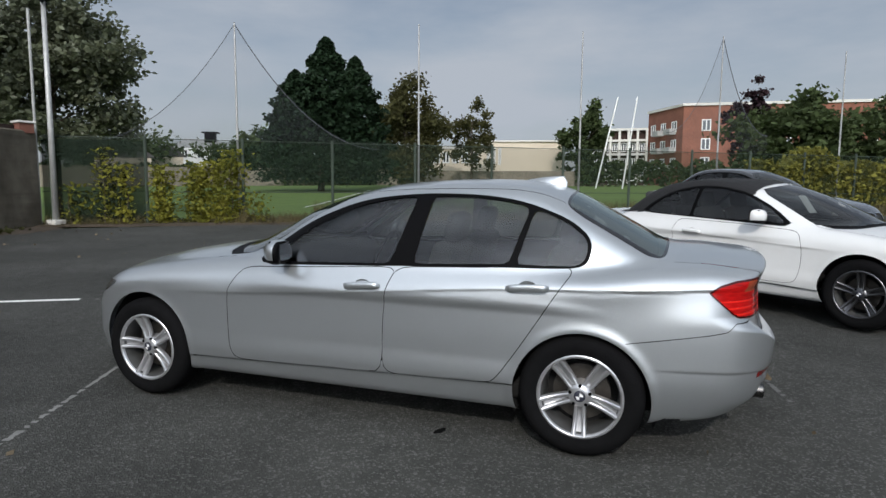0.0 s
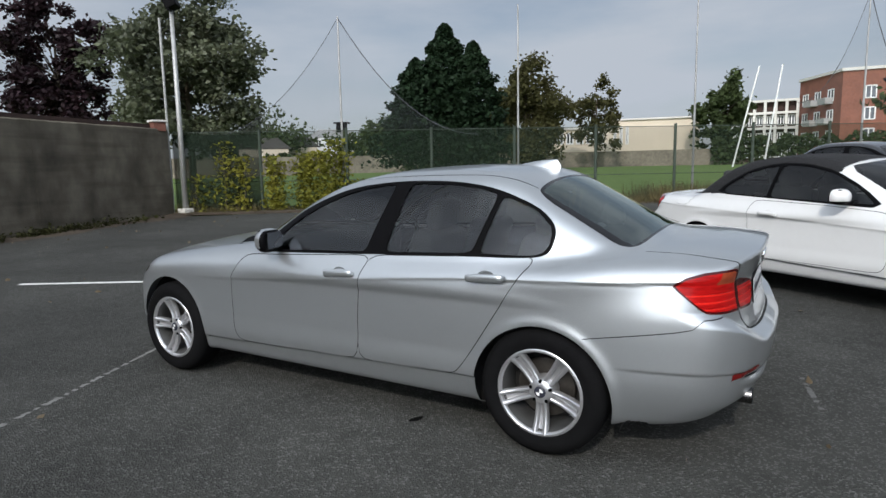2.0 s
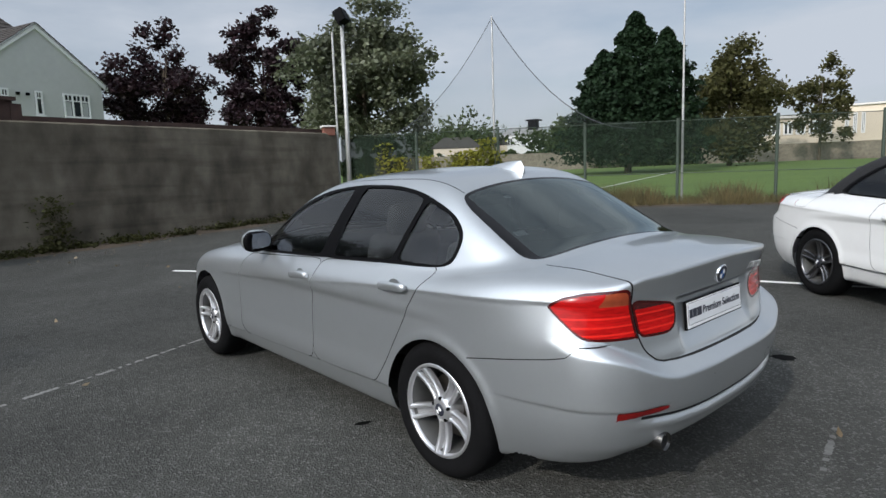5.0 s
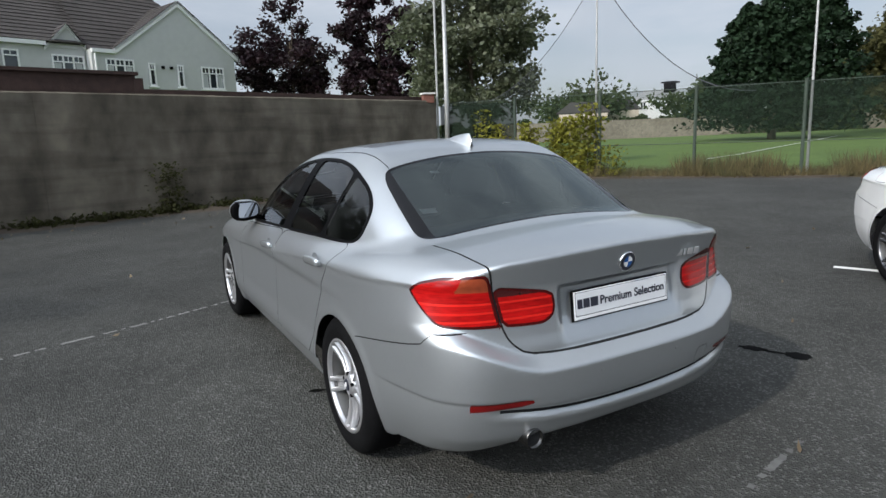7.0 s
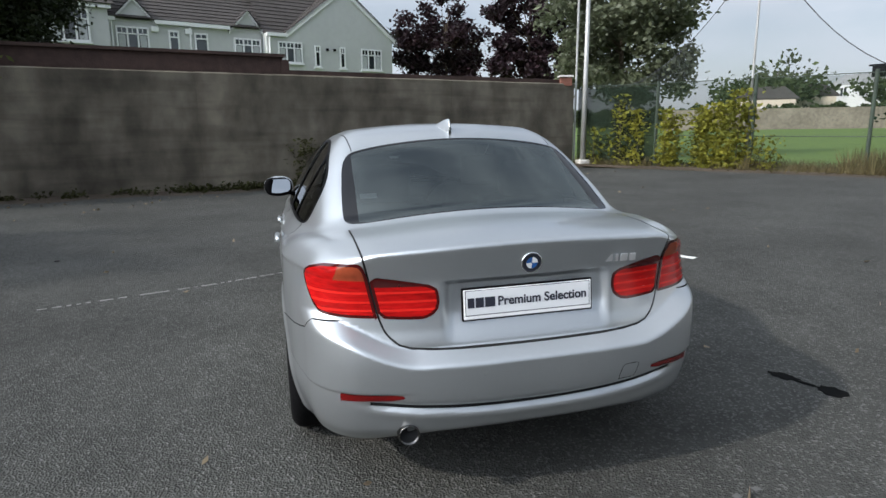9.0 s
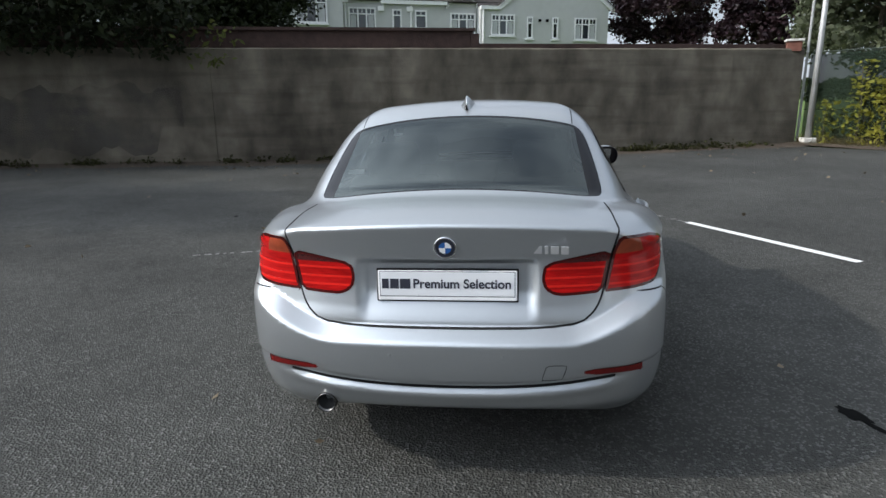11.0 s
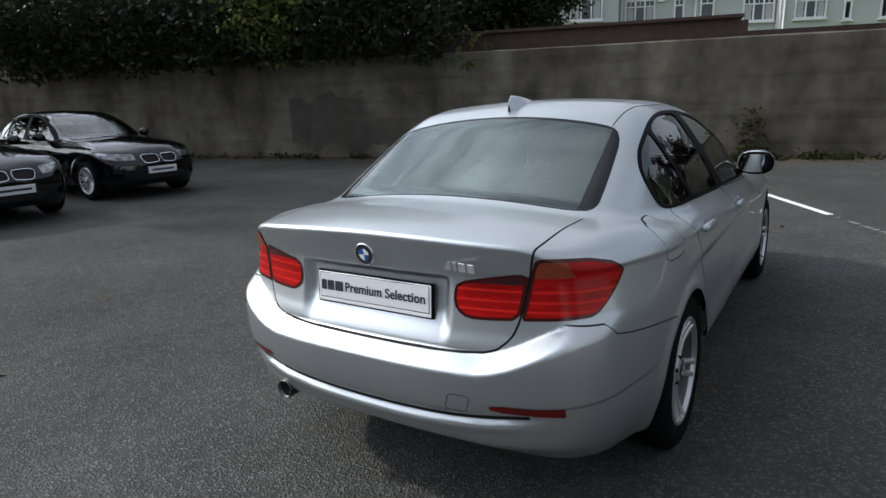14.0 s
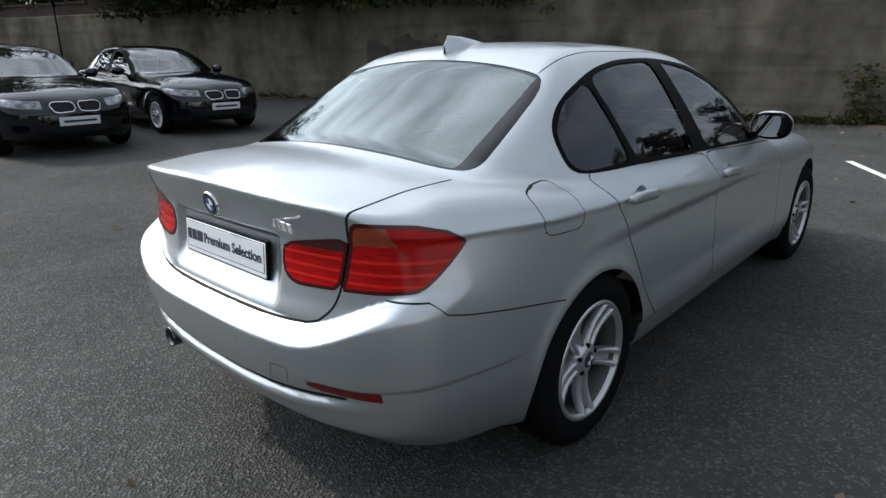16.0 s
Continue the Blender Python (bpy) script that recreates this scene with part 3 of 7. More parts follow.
def skin(f, lo, hi, h):
    """The surface f = 0 as vertices and triangles."""
    ax = [np.arange(lo[k], hi[k] + h, h) for k in range(3)]
    v = f(ax[0][:, None, None], ax[1][None, :, None], ax[2][None, None, :])
    n = v < 0
    c = sum(n[i:n.shape[0] - 1 + i, j:n.shape[1] - 1 + j, k:n.shape[2] - 1 + k].astype(np.int8) for i in (0, 1) for j in (0, 1) for k in (0, 1))
    cells = np.argwhere((c > 0) & (c < 8))
    ids = -np.ones(c.shape, int)
    ids[tuple(cells.T)] = np.arange(len(cells))
    corner = np.array([(i, j, k) for i in (0, 1) for j in (0, 1) for k in (0, 1)])
    val = np.stack([v[tuple((cells + o).T)] for o in corner], 1)
    acc, cnt = np.zeros((len(cells), 3)), np.zeros(len(cells))
    for a in range(8):
        for b in range(a + 1, 8):
            if np.abs(corner[a] - corner[b]).sum() == 1:
                m = (val[:, a] < 0) != (val[:, b] < 0)
                t = val[m, a] / (val[m, a] - val[m, b])
                acc[m] += corner[a] + t[:, None] * (corner[b] - corner[a])
                cnt[m] += 1
    p = (cells + acc / cnt[:, None]) * h + np.array([a[0] for a in ax])
    quads = []
    for k in range(3):
        a, b = [q for q in range(3) if q != k]
        s0, s1 = [slice(None)] * 3, [slice(None)] * 3
        s0[k], s1[k] = slice(0, -1), slice(1, None)
        e = np.argwhere(n[tuple(s0)] != n[tuple(s1)])
        e = e[(e[:, a] > 0) & (e[:, b] > 0)]
        da, db = np.eye(3, dtype=int)[a], np.eye(3, dtype=int)[b]
        quads.append(np.stack([ids[tuple((e - da - db).T)], ids[tuple((e - db).T)], ids[tuple(e.T)], ids[tuple((e - da).T)]], 1))
    q = np.concatenate(quads)
    p = onto(f, p)
    t = np.concatenate([q[:, [0, 1, 2]], q[:, [0, 2, 3]]])
    nm = np.cross(p[t[:, 1]] - p[t[:, 0]], p[t[:, 2]] - p[t[:, 0]])
    flip = (nm * gradient(f, p[t].mean(1))).sum(1) < 0
    t[flip] = t[flip][:, ::-1]
    return p, t


def cut(p, t, val):
    """Splits triangles along val = 0."""
    val = np.where(np.abs(val) < 1e-5, 1e-5, val)
    s = val > 0
    c = s[t].sum(1)
    mixed = (c == 1) | (c == 2)
    if not mixed.any():
        return p, t
    m, c = t[mixed], c[mixed]
    k = np.argmax(s[m] == (c == 1)[:, None], 1)
    r = np.arange(len(m))
    a, b, d = m[r, k], m[r, (k + 1) % 3], m[r, (k + 2) % 3]
    e = np.concatenate([np.stack([a, b], 1), np.stack([a, d], 1)])
    es = np.sort(e, 1)
    u, inv = np.unique(es[:, 0] * len(p) + es[:, 1], return_inverse=True)
    i, j = u // len(p), u % len(p)
    w = (val[i] / (val[i] - val[j]))[:, None]
    fresh = p[i] + w * (p[j] - p[i])
    x, y = len(p) + inv[:len(m)], len(p) + inv[len(m):]
    tri = np.concatenate([t[~mixed], np.stack([a, x, y], 1), np.stack([x, b, d], 1), np.stack([x, d, y], 1)])
    return np.concatenate([p, fresh]), tri


def inside(poly, u, v):
    """Signed distance to a closed outline: below 0 inside."""
    d, odd = np.full(np.shape(u), 9.0), np.zeros(np.shape(u), bool)
    n = len(poly)
    for k in range(n):
        (ax, ay), (bx, by) = poly[k], poly[(k + 1) % n]
        ex, ey = bx - ax, by - ay
        t = np.clip(((u - ax) * ex + (v - ay) * ey) / (ex * ex + ey * ey + 1e-12), 0, 1)
        d = np.minimum(d, np.hypot(u - ax - t * ex, v - ay - t * ey))
        if ey != 0:
            odd ^= ((ay > v) != (by > v)) & (u < ex * (v - ay) / ey + ax)
    return np.where(odd, -d, d)


def to_line(line, u, v):
    d = np.full(np.shape(u), 9.0)
    for (ax, ay), (bx, by) in zip(line, line[1:]):
        ex, ey = bx - ax, by - ay
        t = np.clip(((u - ax) * ex + (v - ay) * ey) / (ex * ex + ey * ey), 0, 1)
        d = np.minimum(d, np.hypot(u - ax - t * ex, v - ay - t * ey))
    return d


def rounded(line, times=2, closed=True, most=9.0):
    """An outline with its corners eased."""
    pts = [Vector(p) for p in line]
    for _ in range(times):
        out = []
        n = len(pts)
        for k in range(n if closed else n - 1):
            a, b = pts[k], pts[(k + 1) % n]
            w = min(0.22, most / max((b - a).length, 1e-6))
            out += [a.lerp(b, w), b.lerp(a, w)]
        pts = out if closed else [pts[0]] + out[1:-1] + [pts[-1]]
    return [tuple(p) for p in pts]


def shell(name, p, nrm, t, material, parent, label="", offset=0.0, scale=(1, 1, 1)):
    """The triangles t of a body as one panel, shaded by the body's own normals."""
    if len(t) == 0:
        return None
    use, inv = np.unique(t, return_inverse=True)
    v, n = (p[use] + nrm[use] * offset) * np.array(scale), nrm[use]
    tri = inv.reshape(-1, 3)
    me = bpy.data.meshes.new(name)
    me.vertices.add(len(v))
    me.vertices.foreach_set("co", v.ravel())
    me.loops.add(len(tri) * 3)
    me.loops.foreach_set("vertex_index", tri.ravel())
    me.polygons.add(len(tri))
    me.polygons.foreach_set("loop_start", np.arange(0, len(tri) * 3, 3))
    me.polygons.foreach_set("use_smooth", [True] * len(tri))
    me.update(calc_edges=True)
    me.validate()
    me.normals_split_custom_set_from_vertices([tuple(q) for q in n])
    me.materials.append(material)
    ob = new(name, me)
    ob.parent = parent
    if label:
        ob["label"] = label
    return ob


# outlines of the saloon, as (x, z) on its flanks, (y, z) at its tail, (x, y) from above
DLO = rounded([(-0.62, 0.915), (-0.42, 1.075), (-0.24, 1.19), (0.07, 1.312), (0.43, 1.352), (0.80, 1.349), (1.06, 1.314), (1.31, 1.222), (1.435, 1.12), (1.42, 1.0), (1.345, 0.972), (0.9, 0.968), (0.3, 0.945), (-0.2, 0.927)], 2)
PANES = [
    [(-0.50, 0.935), (-0.25, 1.126), (-0.10, 1.205), (0.09, 1.283), (0.26, 1.319), (0.420, 1.333), (0.325, 0.960)],
    [(0.462, 0.965), (0.520, 1.338), (0.80, 1.332), (0.98, 1.310), (1.09, 1.280), (1.005, 0.986)],
    [(1.045, 0.986), (1.118, 1.276), (1.308, 1.204), (1.412, 1.113), (1.404, 1.018), (1.350, 0.984)],
]
FRONT_DOOR = [(-0.645, 0.895), (-0.70, 0.835), (-0.752, 0.739), (-0.748, 0.55), (-0.735, 0.41), (-0.70, 0.322), (-0.2, 0.330), (0.303, 0.340), (0.305, 0.65), (0.325, 0.83), (0.372, 0.945)]
REAR_DOOR = [(0.303, 0.340), (0.90, 0.354), (0.955, 0.370), (1.06, 0.52), (1.17, 0.69), (1.278, 0.863), (1.365, 0.985), (0.372, 0.945), (0.325, 0.83), (0.305, 0.65)]
LID = rounded([(0, 0.641), (-0.35, 0.643), (-0.475, 0.653), (-0.530, 0.70), (-0.553, 0.76), (-0.582, 0.907), (-0.602, 0.99), (-0.625, 1.3), (0.625, 1.3), (0.602, 0.99), (0.582, 0.907), (0.553, 0.76), (0.530, 0.70), (0.475, 0.653), (0.35, 0.643)], 1)
LAMP_IN = rounded([(0.345, 0.868), (0.46, 0.890), (0.579, 0.909), (0.565, 0.84), (0.549, 0.757), (0.47, 0.752), (0.385, 0.750), (0.345, 0.775), (0.334, 0.815)], 1)
WINDOW_R = rounded([(1.262, 0), (1.266, 0.45), (1.285, 0.568), (1.55, 0.602), (1.755, 0.615), (1.805, 0.52), (1.826, 0.2), (1.828, 0), (1.826, -0.2), (1.805, -0.52), (1.755, -0.615), (1.55, -0.602), (1.285, -0.568), (1.266, -0.45)], 2)
WINDOW_F = rounded([(-1.02, 0), (-0.93, 0.45), (-0.78, 0.66), (-0.45, 0.63), (-0.02, 0.545), (-0.07, 0.3), (-0.09, 0), (-0.07, -0.3), (-0.02, -0.545), (-0.45, -0.63), (-0.78, -0.66), (-0.93, -0.45)], 1)
FUEL = rounded([(1.735, 0.975), (1.525, 0.985), (1.515, 0.86), (1.55, 0.845), (1.715, 0.85)], 2, most=0.02)


TOW = rounded([(0.335, 0.462), (0.352, 0.522), (0.425, 0.522), (0.408, 0.462)], 1, most=0.008)
HEADLAMP = rounded([(-2.20, 0.605), (-2.20, 0.675), (-1.92, 0.728), (-1.72, 0.752), (-1.66, 0.742), (-1.79, 0.672), (-1.95, 0.630)], 1)
KIDNEY = rounded([(0.022, 0.57), (0.022, 0.695), (0.27, 0.700), (0.325, 0.665), (0.285, 0.575), (0.24, 0.555)], 2, most=0.03)
INTAKE = rounded([(-0.42, 0.30), (-0.50, 0.36), (-0.35, 0.42), (0.35, 0.42), (0.50, 0.36), (0.42, 0.30)], 1)
FOG = rounded([(0.58, 0.33), (0.58, 0.42), (0.74, 0.43), (0.74, 0.33)], 1)


def saloon(root, sp, h, paint, fine=True, scale=(1, 1, 1), nose_detail=False):
    """Panels, windows, lamps and shut lines of a four-door saloon, under root."""
    f = body(sp)
    p, t = skin(f, (-2.25, -0.97, 0.15), (2.5, 0.97, 1.47), h)
    wf, wr = sp["wheels"]
    R = 0.352

    shoulder = curve(*sp["crease"])
    dlo, panes = sp.get("dlo", DLO), sp.get("panes", PANES)
    door_f, door_r = (rounded(q, 2, most=0.05) if q else None for q in (sp.get("door_f", FRONT_DOOR), sp.get("door_r", REAR_DOOR)))
    win_r, win_f = sp.get("win_r", WINDOW_R), sp.get("win_f", WINDOW_F)

    def fields(p, want):
        x, y, z = p.T
        ay = np.abs(y)
        memo = {}

        def g(k):
            if k not in memo:
                memo[k] = rule[k]()
            return memo[k]

        def lines():
            side_only = np.where(ay > 0.62, 0, 0.5) + np.where(z < 1.0, 0, 0.5)
            d = np.abs(inside(door_f, x, z))
            if door_r:
                d = np.minimum(d, np.abs(inside(door_r, x, z)))
            d = d + side_only + np.where(g("dlo") < 0, 0.5, 0)
            d = np.minimum(d, np.where((x > 1.82) & (g("rear_glass") > 0.004), np.abs(inside(LID, y, z)) - 0.0012, 0.5) + np.where((z > 1.1) | (x < 1.84), 0.5, 0))
            d = np.minimum(d, np.where((x > 1.62) & (g("lid") > 0.003) & (x < 2.2), np.abs(z - g("zb")), 0.5))
            d = np.minimum(d, np.where(y > 0.5, np.abs(inside(FUEL, x, z)) + 0.0008, 0.5))
            d = np.minimum(d, np.where((z > 1.25) & (x > 0.0) & (x < 1.27), np.abs(ay - 0.532 + 0.03 * (x - 0.6) ** 2), 0.5))
            d = np.minimum(d, np.where((z > 0.70) & (x < -0.80) & (x > -1.98), np.abs(ay - np.interp(x, [-2, -1.7, -0.8], [0.60, 0.685, 0.70])), 0.5))
            d = np.minimum(d, np.where((ay > 0.6) & (np.abs(x - 0.02) < 1.05), np.abs(z - 0.3315 - 0.0225 * x) - 0.0022, 0.5))
            d = np.minimum(d, np.where(x > 2.1, np.abs(inside(TOW, y, z)) + 0.001, 0.5))
            return np.where(g("lamp_out") < -0.001, 0.5, d) - 0.0024

        away = np.where(ay > 0.55, 0, 0.5)
        flank = np.where(ay > 0.5, 0, 0.5) + np.where(np.abs(x) < 1.6, 0, 0.5)
        rule = {
            "arch_f": lambda: np.hypot(x - wf, (z - 0.345)) - R + away,
            "arch_r": lambda: np.hypot(x - wr, (z - 0.312)) - R + away,
            "dlo": lambda: inside(dlo, x, z) + flank,
            "pane0": lambda: inside(rounded(panes[0], 2, most=0.022), x, z) + flank,
            "pane1": lambda: inside(rounded(panes[1], 2, most=0.022), x, z) + flank,
            "pane2": lambda: inside(rounded(panes[2], 2, most=0.022), x, z) + flank if len(panes) > 2 else x * 0 + 0.5,
            "rear_glass": lambda: inside(win_r, x, y) + np.where(z > 1.0, 0, 0.5),
            "rear_clear": lambda: np.maximum(g("rear_glass") + 0.016, ay - np.interp(x, [1.27, 1.8], [0.525, 0.553])),
            "screen": lambda: inside(win_f, x, y) + np.where(z > 0.93, 0, 0.5),
            "front_door": lambda: inside(door_f, x, z) + flank,
            "rear_door": lambda: inside(door_r, x, z) + flank if door_r else x * 0 + 0.5,
            "lid": lambda: np.maximum(inside(LID, y, z), 1.80 - x),
            "zb": lambda: np.interp(x, [1.55, 1.64, 1.85, 2.02, 2.09, 2.13, 2.5], [0.617, 0.630, 0.663, 0.690, 0.706, 0.746, 0.756]),
            "bumper": lambda: np.maximum(np.maximum(z - g("zb"), 1.60 - x), -g("lid")),
            "lamp_in": lambda: np.where(x > 2.0, inside(LAMP_IN, ay, z), 0.5),
            "lamp_out": lambda: smax(smax(np.interp(z, [0.74, 0.768, 0.89, 1.0], [2.16, 2.132, 1.996, 1.96]) - x, z - np.interp(x, [1.98, 2.0, 2.05, 2.12, 2.23, 2.3], [0.880, 0.897, 0.927, 0.946, 0.957, 0.957]), 0.02),
                                     smax(np.interp(x, [2.1, 2.24], [0.770, 0.757]) - z, np.interp(z, [0.757, 0.907, 0.956], [0.556, 0.585, 0.602]) - ay, 0.004), 0.02) + np.where(x > 1.95, 0, 0.5),
            "lamps": lambda: np.minimum(g("lamp_in"), g("lamp_out")),
            "lamp_edge": lambda: g("lamps") + 0.0105,
            "lamp_bar": lambda: np.maximum(g("lamps"), np.minimum(np.minimum(np.abs(z - 0.785), np.abs(z - 0.848)), np.abs(z - 0.815)) - 0.0042),
            "lamp_ind": lambda: np.maximum.reduce([g("lamp_out"), 0.892 - z, ay - 0.700 + 0.4 * (z - 0.89)]),
            "lamp_rev": lambda: np.maximum.reduce([g("lamp_in"), 0.868 - z, 0.40 - ay]),
            "slit": lambda: np.maximum.reduce([np.abs(z - (0.424 + 0.10 * ay * ay)) - 0.0075, ay - 0.60, 2.0 - x]),
            "reflector": lambda: np.maximum.reduce([np.abs(z - np.interp(ay, [0.49, 0.72], [0.488, 0.482])) - np.interp(ay, [0.48, 0.53, 0.7], [0.005, 0.0125, 0.0155]), ay - 0.70, 0.485 - ay, 2.0 - x]),
            "sill": lambda: np.maximum.reduce([z - np.interp(x, [-1, 1.1], [0.309, 0.356]), np.abs(x - 0.05) - 1.15]),
            "fuel": lambda: np.where(y > 0.5, inside(FUEL, x, z), 0.5),
            "tow": lambda: np.where(x > 2.1, inside(TOW, y, z), 0.5),
            "slit_mid": lambda: np.where((x > 2.0) & (ay < 0.7), z - (0.424 + 0.10 * ay * ay), 0.5),
            "refl_mid": lambda: np.where((x > 2.0) & (ay > 0.4), z - np.interp(ay, [0.49, 0.72], [0.492, 0.487]), 0.5),
            "roof_line": lambda: np.where((z > 1.22) & (x > -0.05) & (x < 1.32), ay - 0.532 + 0.03 * (x - 0.6) ** 2, 0.5),
            "hood_line": lambda: np.where((z > 0.68) & (x < -0.77), ay - np.interp(x, [-2, -1.7, -0.8], [0.60, 0.685, 0.70]), 0.5),
            "bar_a": lambda: np.where(x > 1.9, z - 0.785, 0.5),
            "bar_b": lambda: np.where(x > 1.9, z - 0.815, 0.5),
            "bar_c": lambda: np.where(x > 1.9, z - 0.848, 0.5),
            "shoulder": lambda: np.where(ay > 0.6, z - shoulder(x), 0.5),
            "shoulder_up": lambda: np.where(ay > 0.6, z - shoulder(x) - 0.007, 0.5),
            "shoulder_low": lambda: np.where(ay > 0.6, z - shoulder(x) + 0.014, 0.5),
            "sill_top": lambda: np.where((ay > 0.6) & (np.abs(x) < 1.2), z - 0.3365 - 0.0225 * x, 0.5),
            "sill_low": lambda: np.where((ay > 0.6) & (np.abs(x) < 1.2), z - 0.326 - 0.0225 * x, 0.5),
            "fold_top": lambda: np.where((ay > 0.38) & (x > 1.65), z - 0.506, 0.5),
            "fold_low": lambda: np.where((ay > 0.38) & (x > 1.65), z - 0.4935, 0.5),
            "shelf_edge": lambda: np.where((x > 1.9) & (z < 0.76), z - 0.6035 - 0.112 * step(ay, 0.42, 0.80), 0.5),
            "shelf_foot": lambda: np.where((x > 1.9) & (z < 0.78), z - 0.646 - 0.112 * step(ay, 0.42, 0.80), 0.5),
            "shelf_up": lambda: np.where((x > 1.9) & (z < 0.76), z - 0.612 - 0.112 * step(ay, 0.42, 0.80), 0.5),
            "shelf_low": lambda: np.where((x > 1.9) & (z < 0.76), z - 0.594 - 0.112 * step(ay, 0.42, 0.80), 0.5),
            "lip": lambda: np.where((x > 2.05) & (z > 0.9), f.lip(x, y, z), 0.5),
            "lip_up": lambda: np.where((x > 2.05) & (z > 0.9), f.lip(x, y, z) - 0.013, 0.5),
            "lip_low": lambda: np.where((x > 2.05) & (z > 0.9), f.lip(x, y, z) + 0.013, 0.5),
            "cowl": lambda: np.where((x < -0.6) & (z > 0.9), inside(win_f, x, y) - 0.075, 0.5),
            "gap": lines,
            "head": lambda: np.maximum.reduce([inside(HEADLAMP, x, z), 0.40 - ay]),
            "kidney": lambda: np.where(x < -1.8, inside(KIDNEY, ay, z), 0.5),
            "kidney_in": lambda: g("kidney") + 0.0085,
            "intake": lambda: np.where(x < -1.8, inside(INTAKE, ay, z), 0.5),
            "lampslot": lambda: np.where(x < -1.7, inside(FOG, ay, z), 0.5),
        }
        return {k: g(k) for k in want}

    names = ["arch_f", "arch_r", "dlo", "pane0", "pane1", "pane2", "rear_glass", "rear_clear", "screen", "front_door", "rear_door", "lid", "bumper", "sill", "lamp_in", "lamp_out", "lamp_edge", "bar_a", "bar_b", "bar_c", "lamp_bar", "lamp_ind", "lamp_rev"]
    names += ["cowl"]
    names += ["shoulder", "shoulder_up", "shoulder_low", "sill_top", "sill_low", "fold_top", "fold_low", "shelf_edge", "shelf_up", "shelf_low", "shelf_foot", "lip", "lip_up", "lip_low", "fuel", "tow", "slit_mid", "refl_mid", "roof_line", "hood_line", "slit", "reflector", "gap"] if fine else []
    names += ["head"] + (["kidney", "kidney_in", "intake", "lampslot"] if nose_detail else [])
    for nm in names:
        p, t = cut(p, t, fields(p, [nm])[nm])
    p = onto(f, p, 1)
    nrm = gradient(f, p, 0.004)
    nrm /= np.linalg.norm(nrm, axis=1)[:, None]
    c = p[t].mean(1)
    o = fields(c, names)
    left = np.ones(len(t), bool)
    ym = c[:, 1]

    def take(mask):
        nonlocal left
        m = mask & left
        left = left & ~m
        return t[m], ym[m]

    def put(name, mask, material, label="", offset=0.0, sides=True):
        tt, yy = take(mask)
        obs = []
        for sel in ((yy < 0, yy >= 0) if sides else (np.ones(len(yy), bool),)):
            obs.append(shell(name, p, nrm, tt[sel], material, root, label, offset, scale))
        return obs

    take((o["arch_f"] < 0) | (o["arch_r"] < 0))
    take((c[:, 2] < 0.235) & (np.abs(c[:, 1]) < 0.8) & (np.abs(c[:, 0]) < 1.9))
    if fine:
        put("shut_line", o["gap"] < 0, M["gap"], "black panel gap", -0.0025, False)
    put("side_window", (o["pane0"] < 0), M["glass"], "tinted door window glass", -0.004)
    put("side_window", (o["pane1"] < 0), M["glass"], "tinted door window glass", -0.004)
    put("quarter_window", (o["pane2"] < 0), M["glass"], "tinted quarter glass", -0.004)
    put("window_trim", o["dlo"] < 0, M["trim"], "satin black window surround", 0.001)
    put("rear_window", o["rear_clear"] < 0, M["rglass"], "tinted rear window glass", -0.002, False)
    put("rear_window_edge", o["rear_glass"] < 0, M["frit"], "black printed glass edge", -0.002, False)
    put("windscreen", o["screen"] < 0, M["glass"], "windscreen glass", -0.002, False)
    put("scuttle_panel", (o["cowl"] < 0) & (c[:, 0] < -0.66) & (np.abs(c[:, 1]) < 0.66), M["trim"], "black plastic panel at the windscreen foot", -0.004, False)
    if nose_detail:
        put("kidney_grille", (o["kidney_in"] < 0), M["gap"], "black radiator grille", -0.012)
        put("grille_surround", (o["kidney"] < 0), M["chrome"], "chrome grille surround", 0.006)
        put("air_intake", o["intake"] < 0, M["gap"], "black lower air intake", -0.01, False)
        put("fog_lamp", o["lampslot"] < 0, M["trim"], "black fog lamp recess", -0.01)
    put("headlamp", o["head"] < 0, M["lamp"], "clear headlamp with glints put into its colour", 0.001)
    # tail lamps in layers
    inn, out = o["lamp_in"] < 0, o["lamp_out"] < 0
    put("tail_lamp_edge", (inn | out) & (o["lamp_edge"] > 0), M["red2"], "dark red lamp rim", 0.002)
    put("reversing_lamp", o["lamp_rev"] < 0, M["smoke"], "smoked reversing lamp", 0.002)
    put("indicator", o["lamp_ind"] < 0, M["amber"], "dark amber turn signal lens", 0.002)
    put("tail_lamp_bar", o["lamp_bar"] < 0, M["redglow"], "bright red light bar", 0.003)
    put("tail_lamp", inn | out, M["red"], "red tail lamp lens", 0.002)
    if fine:
        put("reflector", o["reflector"] < 0, M["reflex"], "dark red bumper reflector", 0.001)
        put("bumper_groove", o["slit"] < 0, M["gap"], "black bumper groove", -0.004, False)
    put("boot_lid", (o["lid"] < 0), paint, "", 0, False)
    put("rear_bumper", (o["bumper"] < 0), paint, "", 0, False)
    put("front_door", o["front_door"] < 0, paint)
    put("rear_door", o["rear_door"] < 0, paint)
    put("sill", o["sill"] < 0, paint)
    bonnet = (c[:, 0] < -0.8) & (np.abs(c[:, 1]) < np.interp(c[:, 0], [-2, -1.7, -0.8], [0.60, 0.685, 0.70])) & (c[:, 2] > 0.72)
    put("bonnet", bonnet, paint, "", 0, False)
    put("front_wing", (c[:, 0] < -0.6) & (c[:, 2] < 1.0), paint)
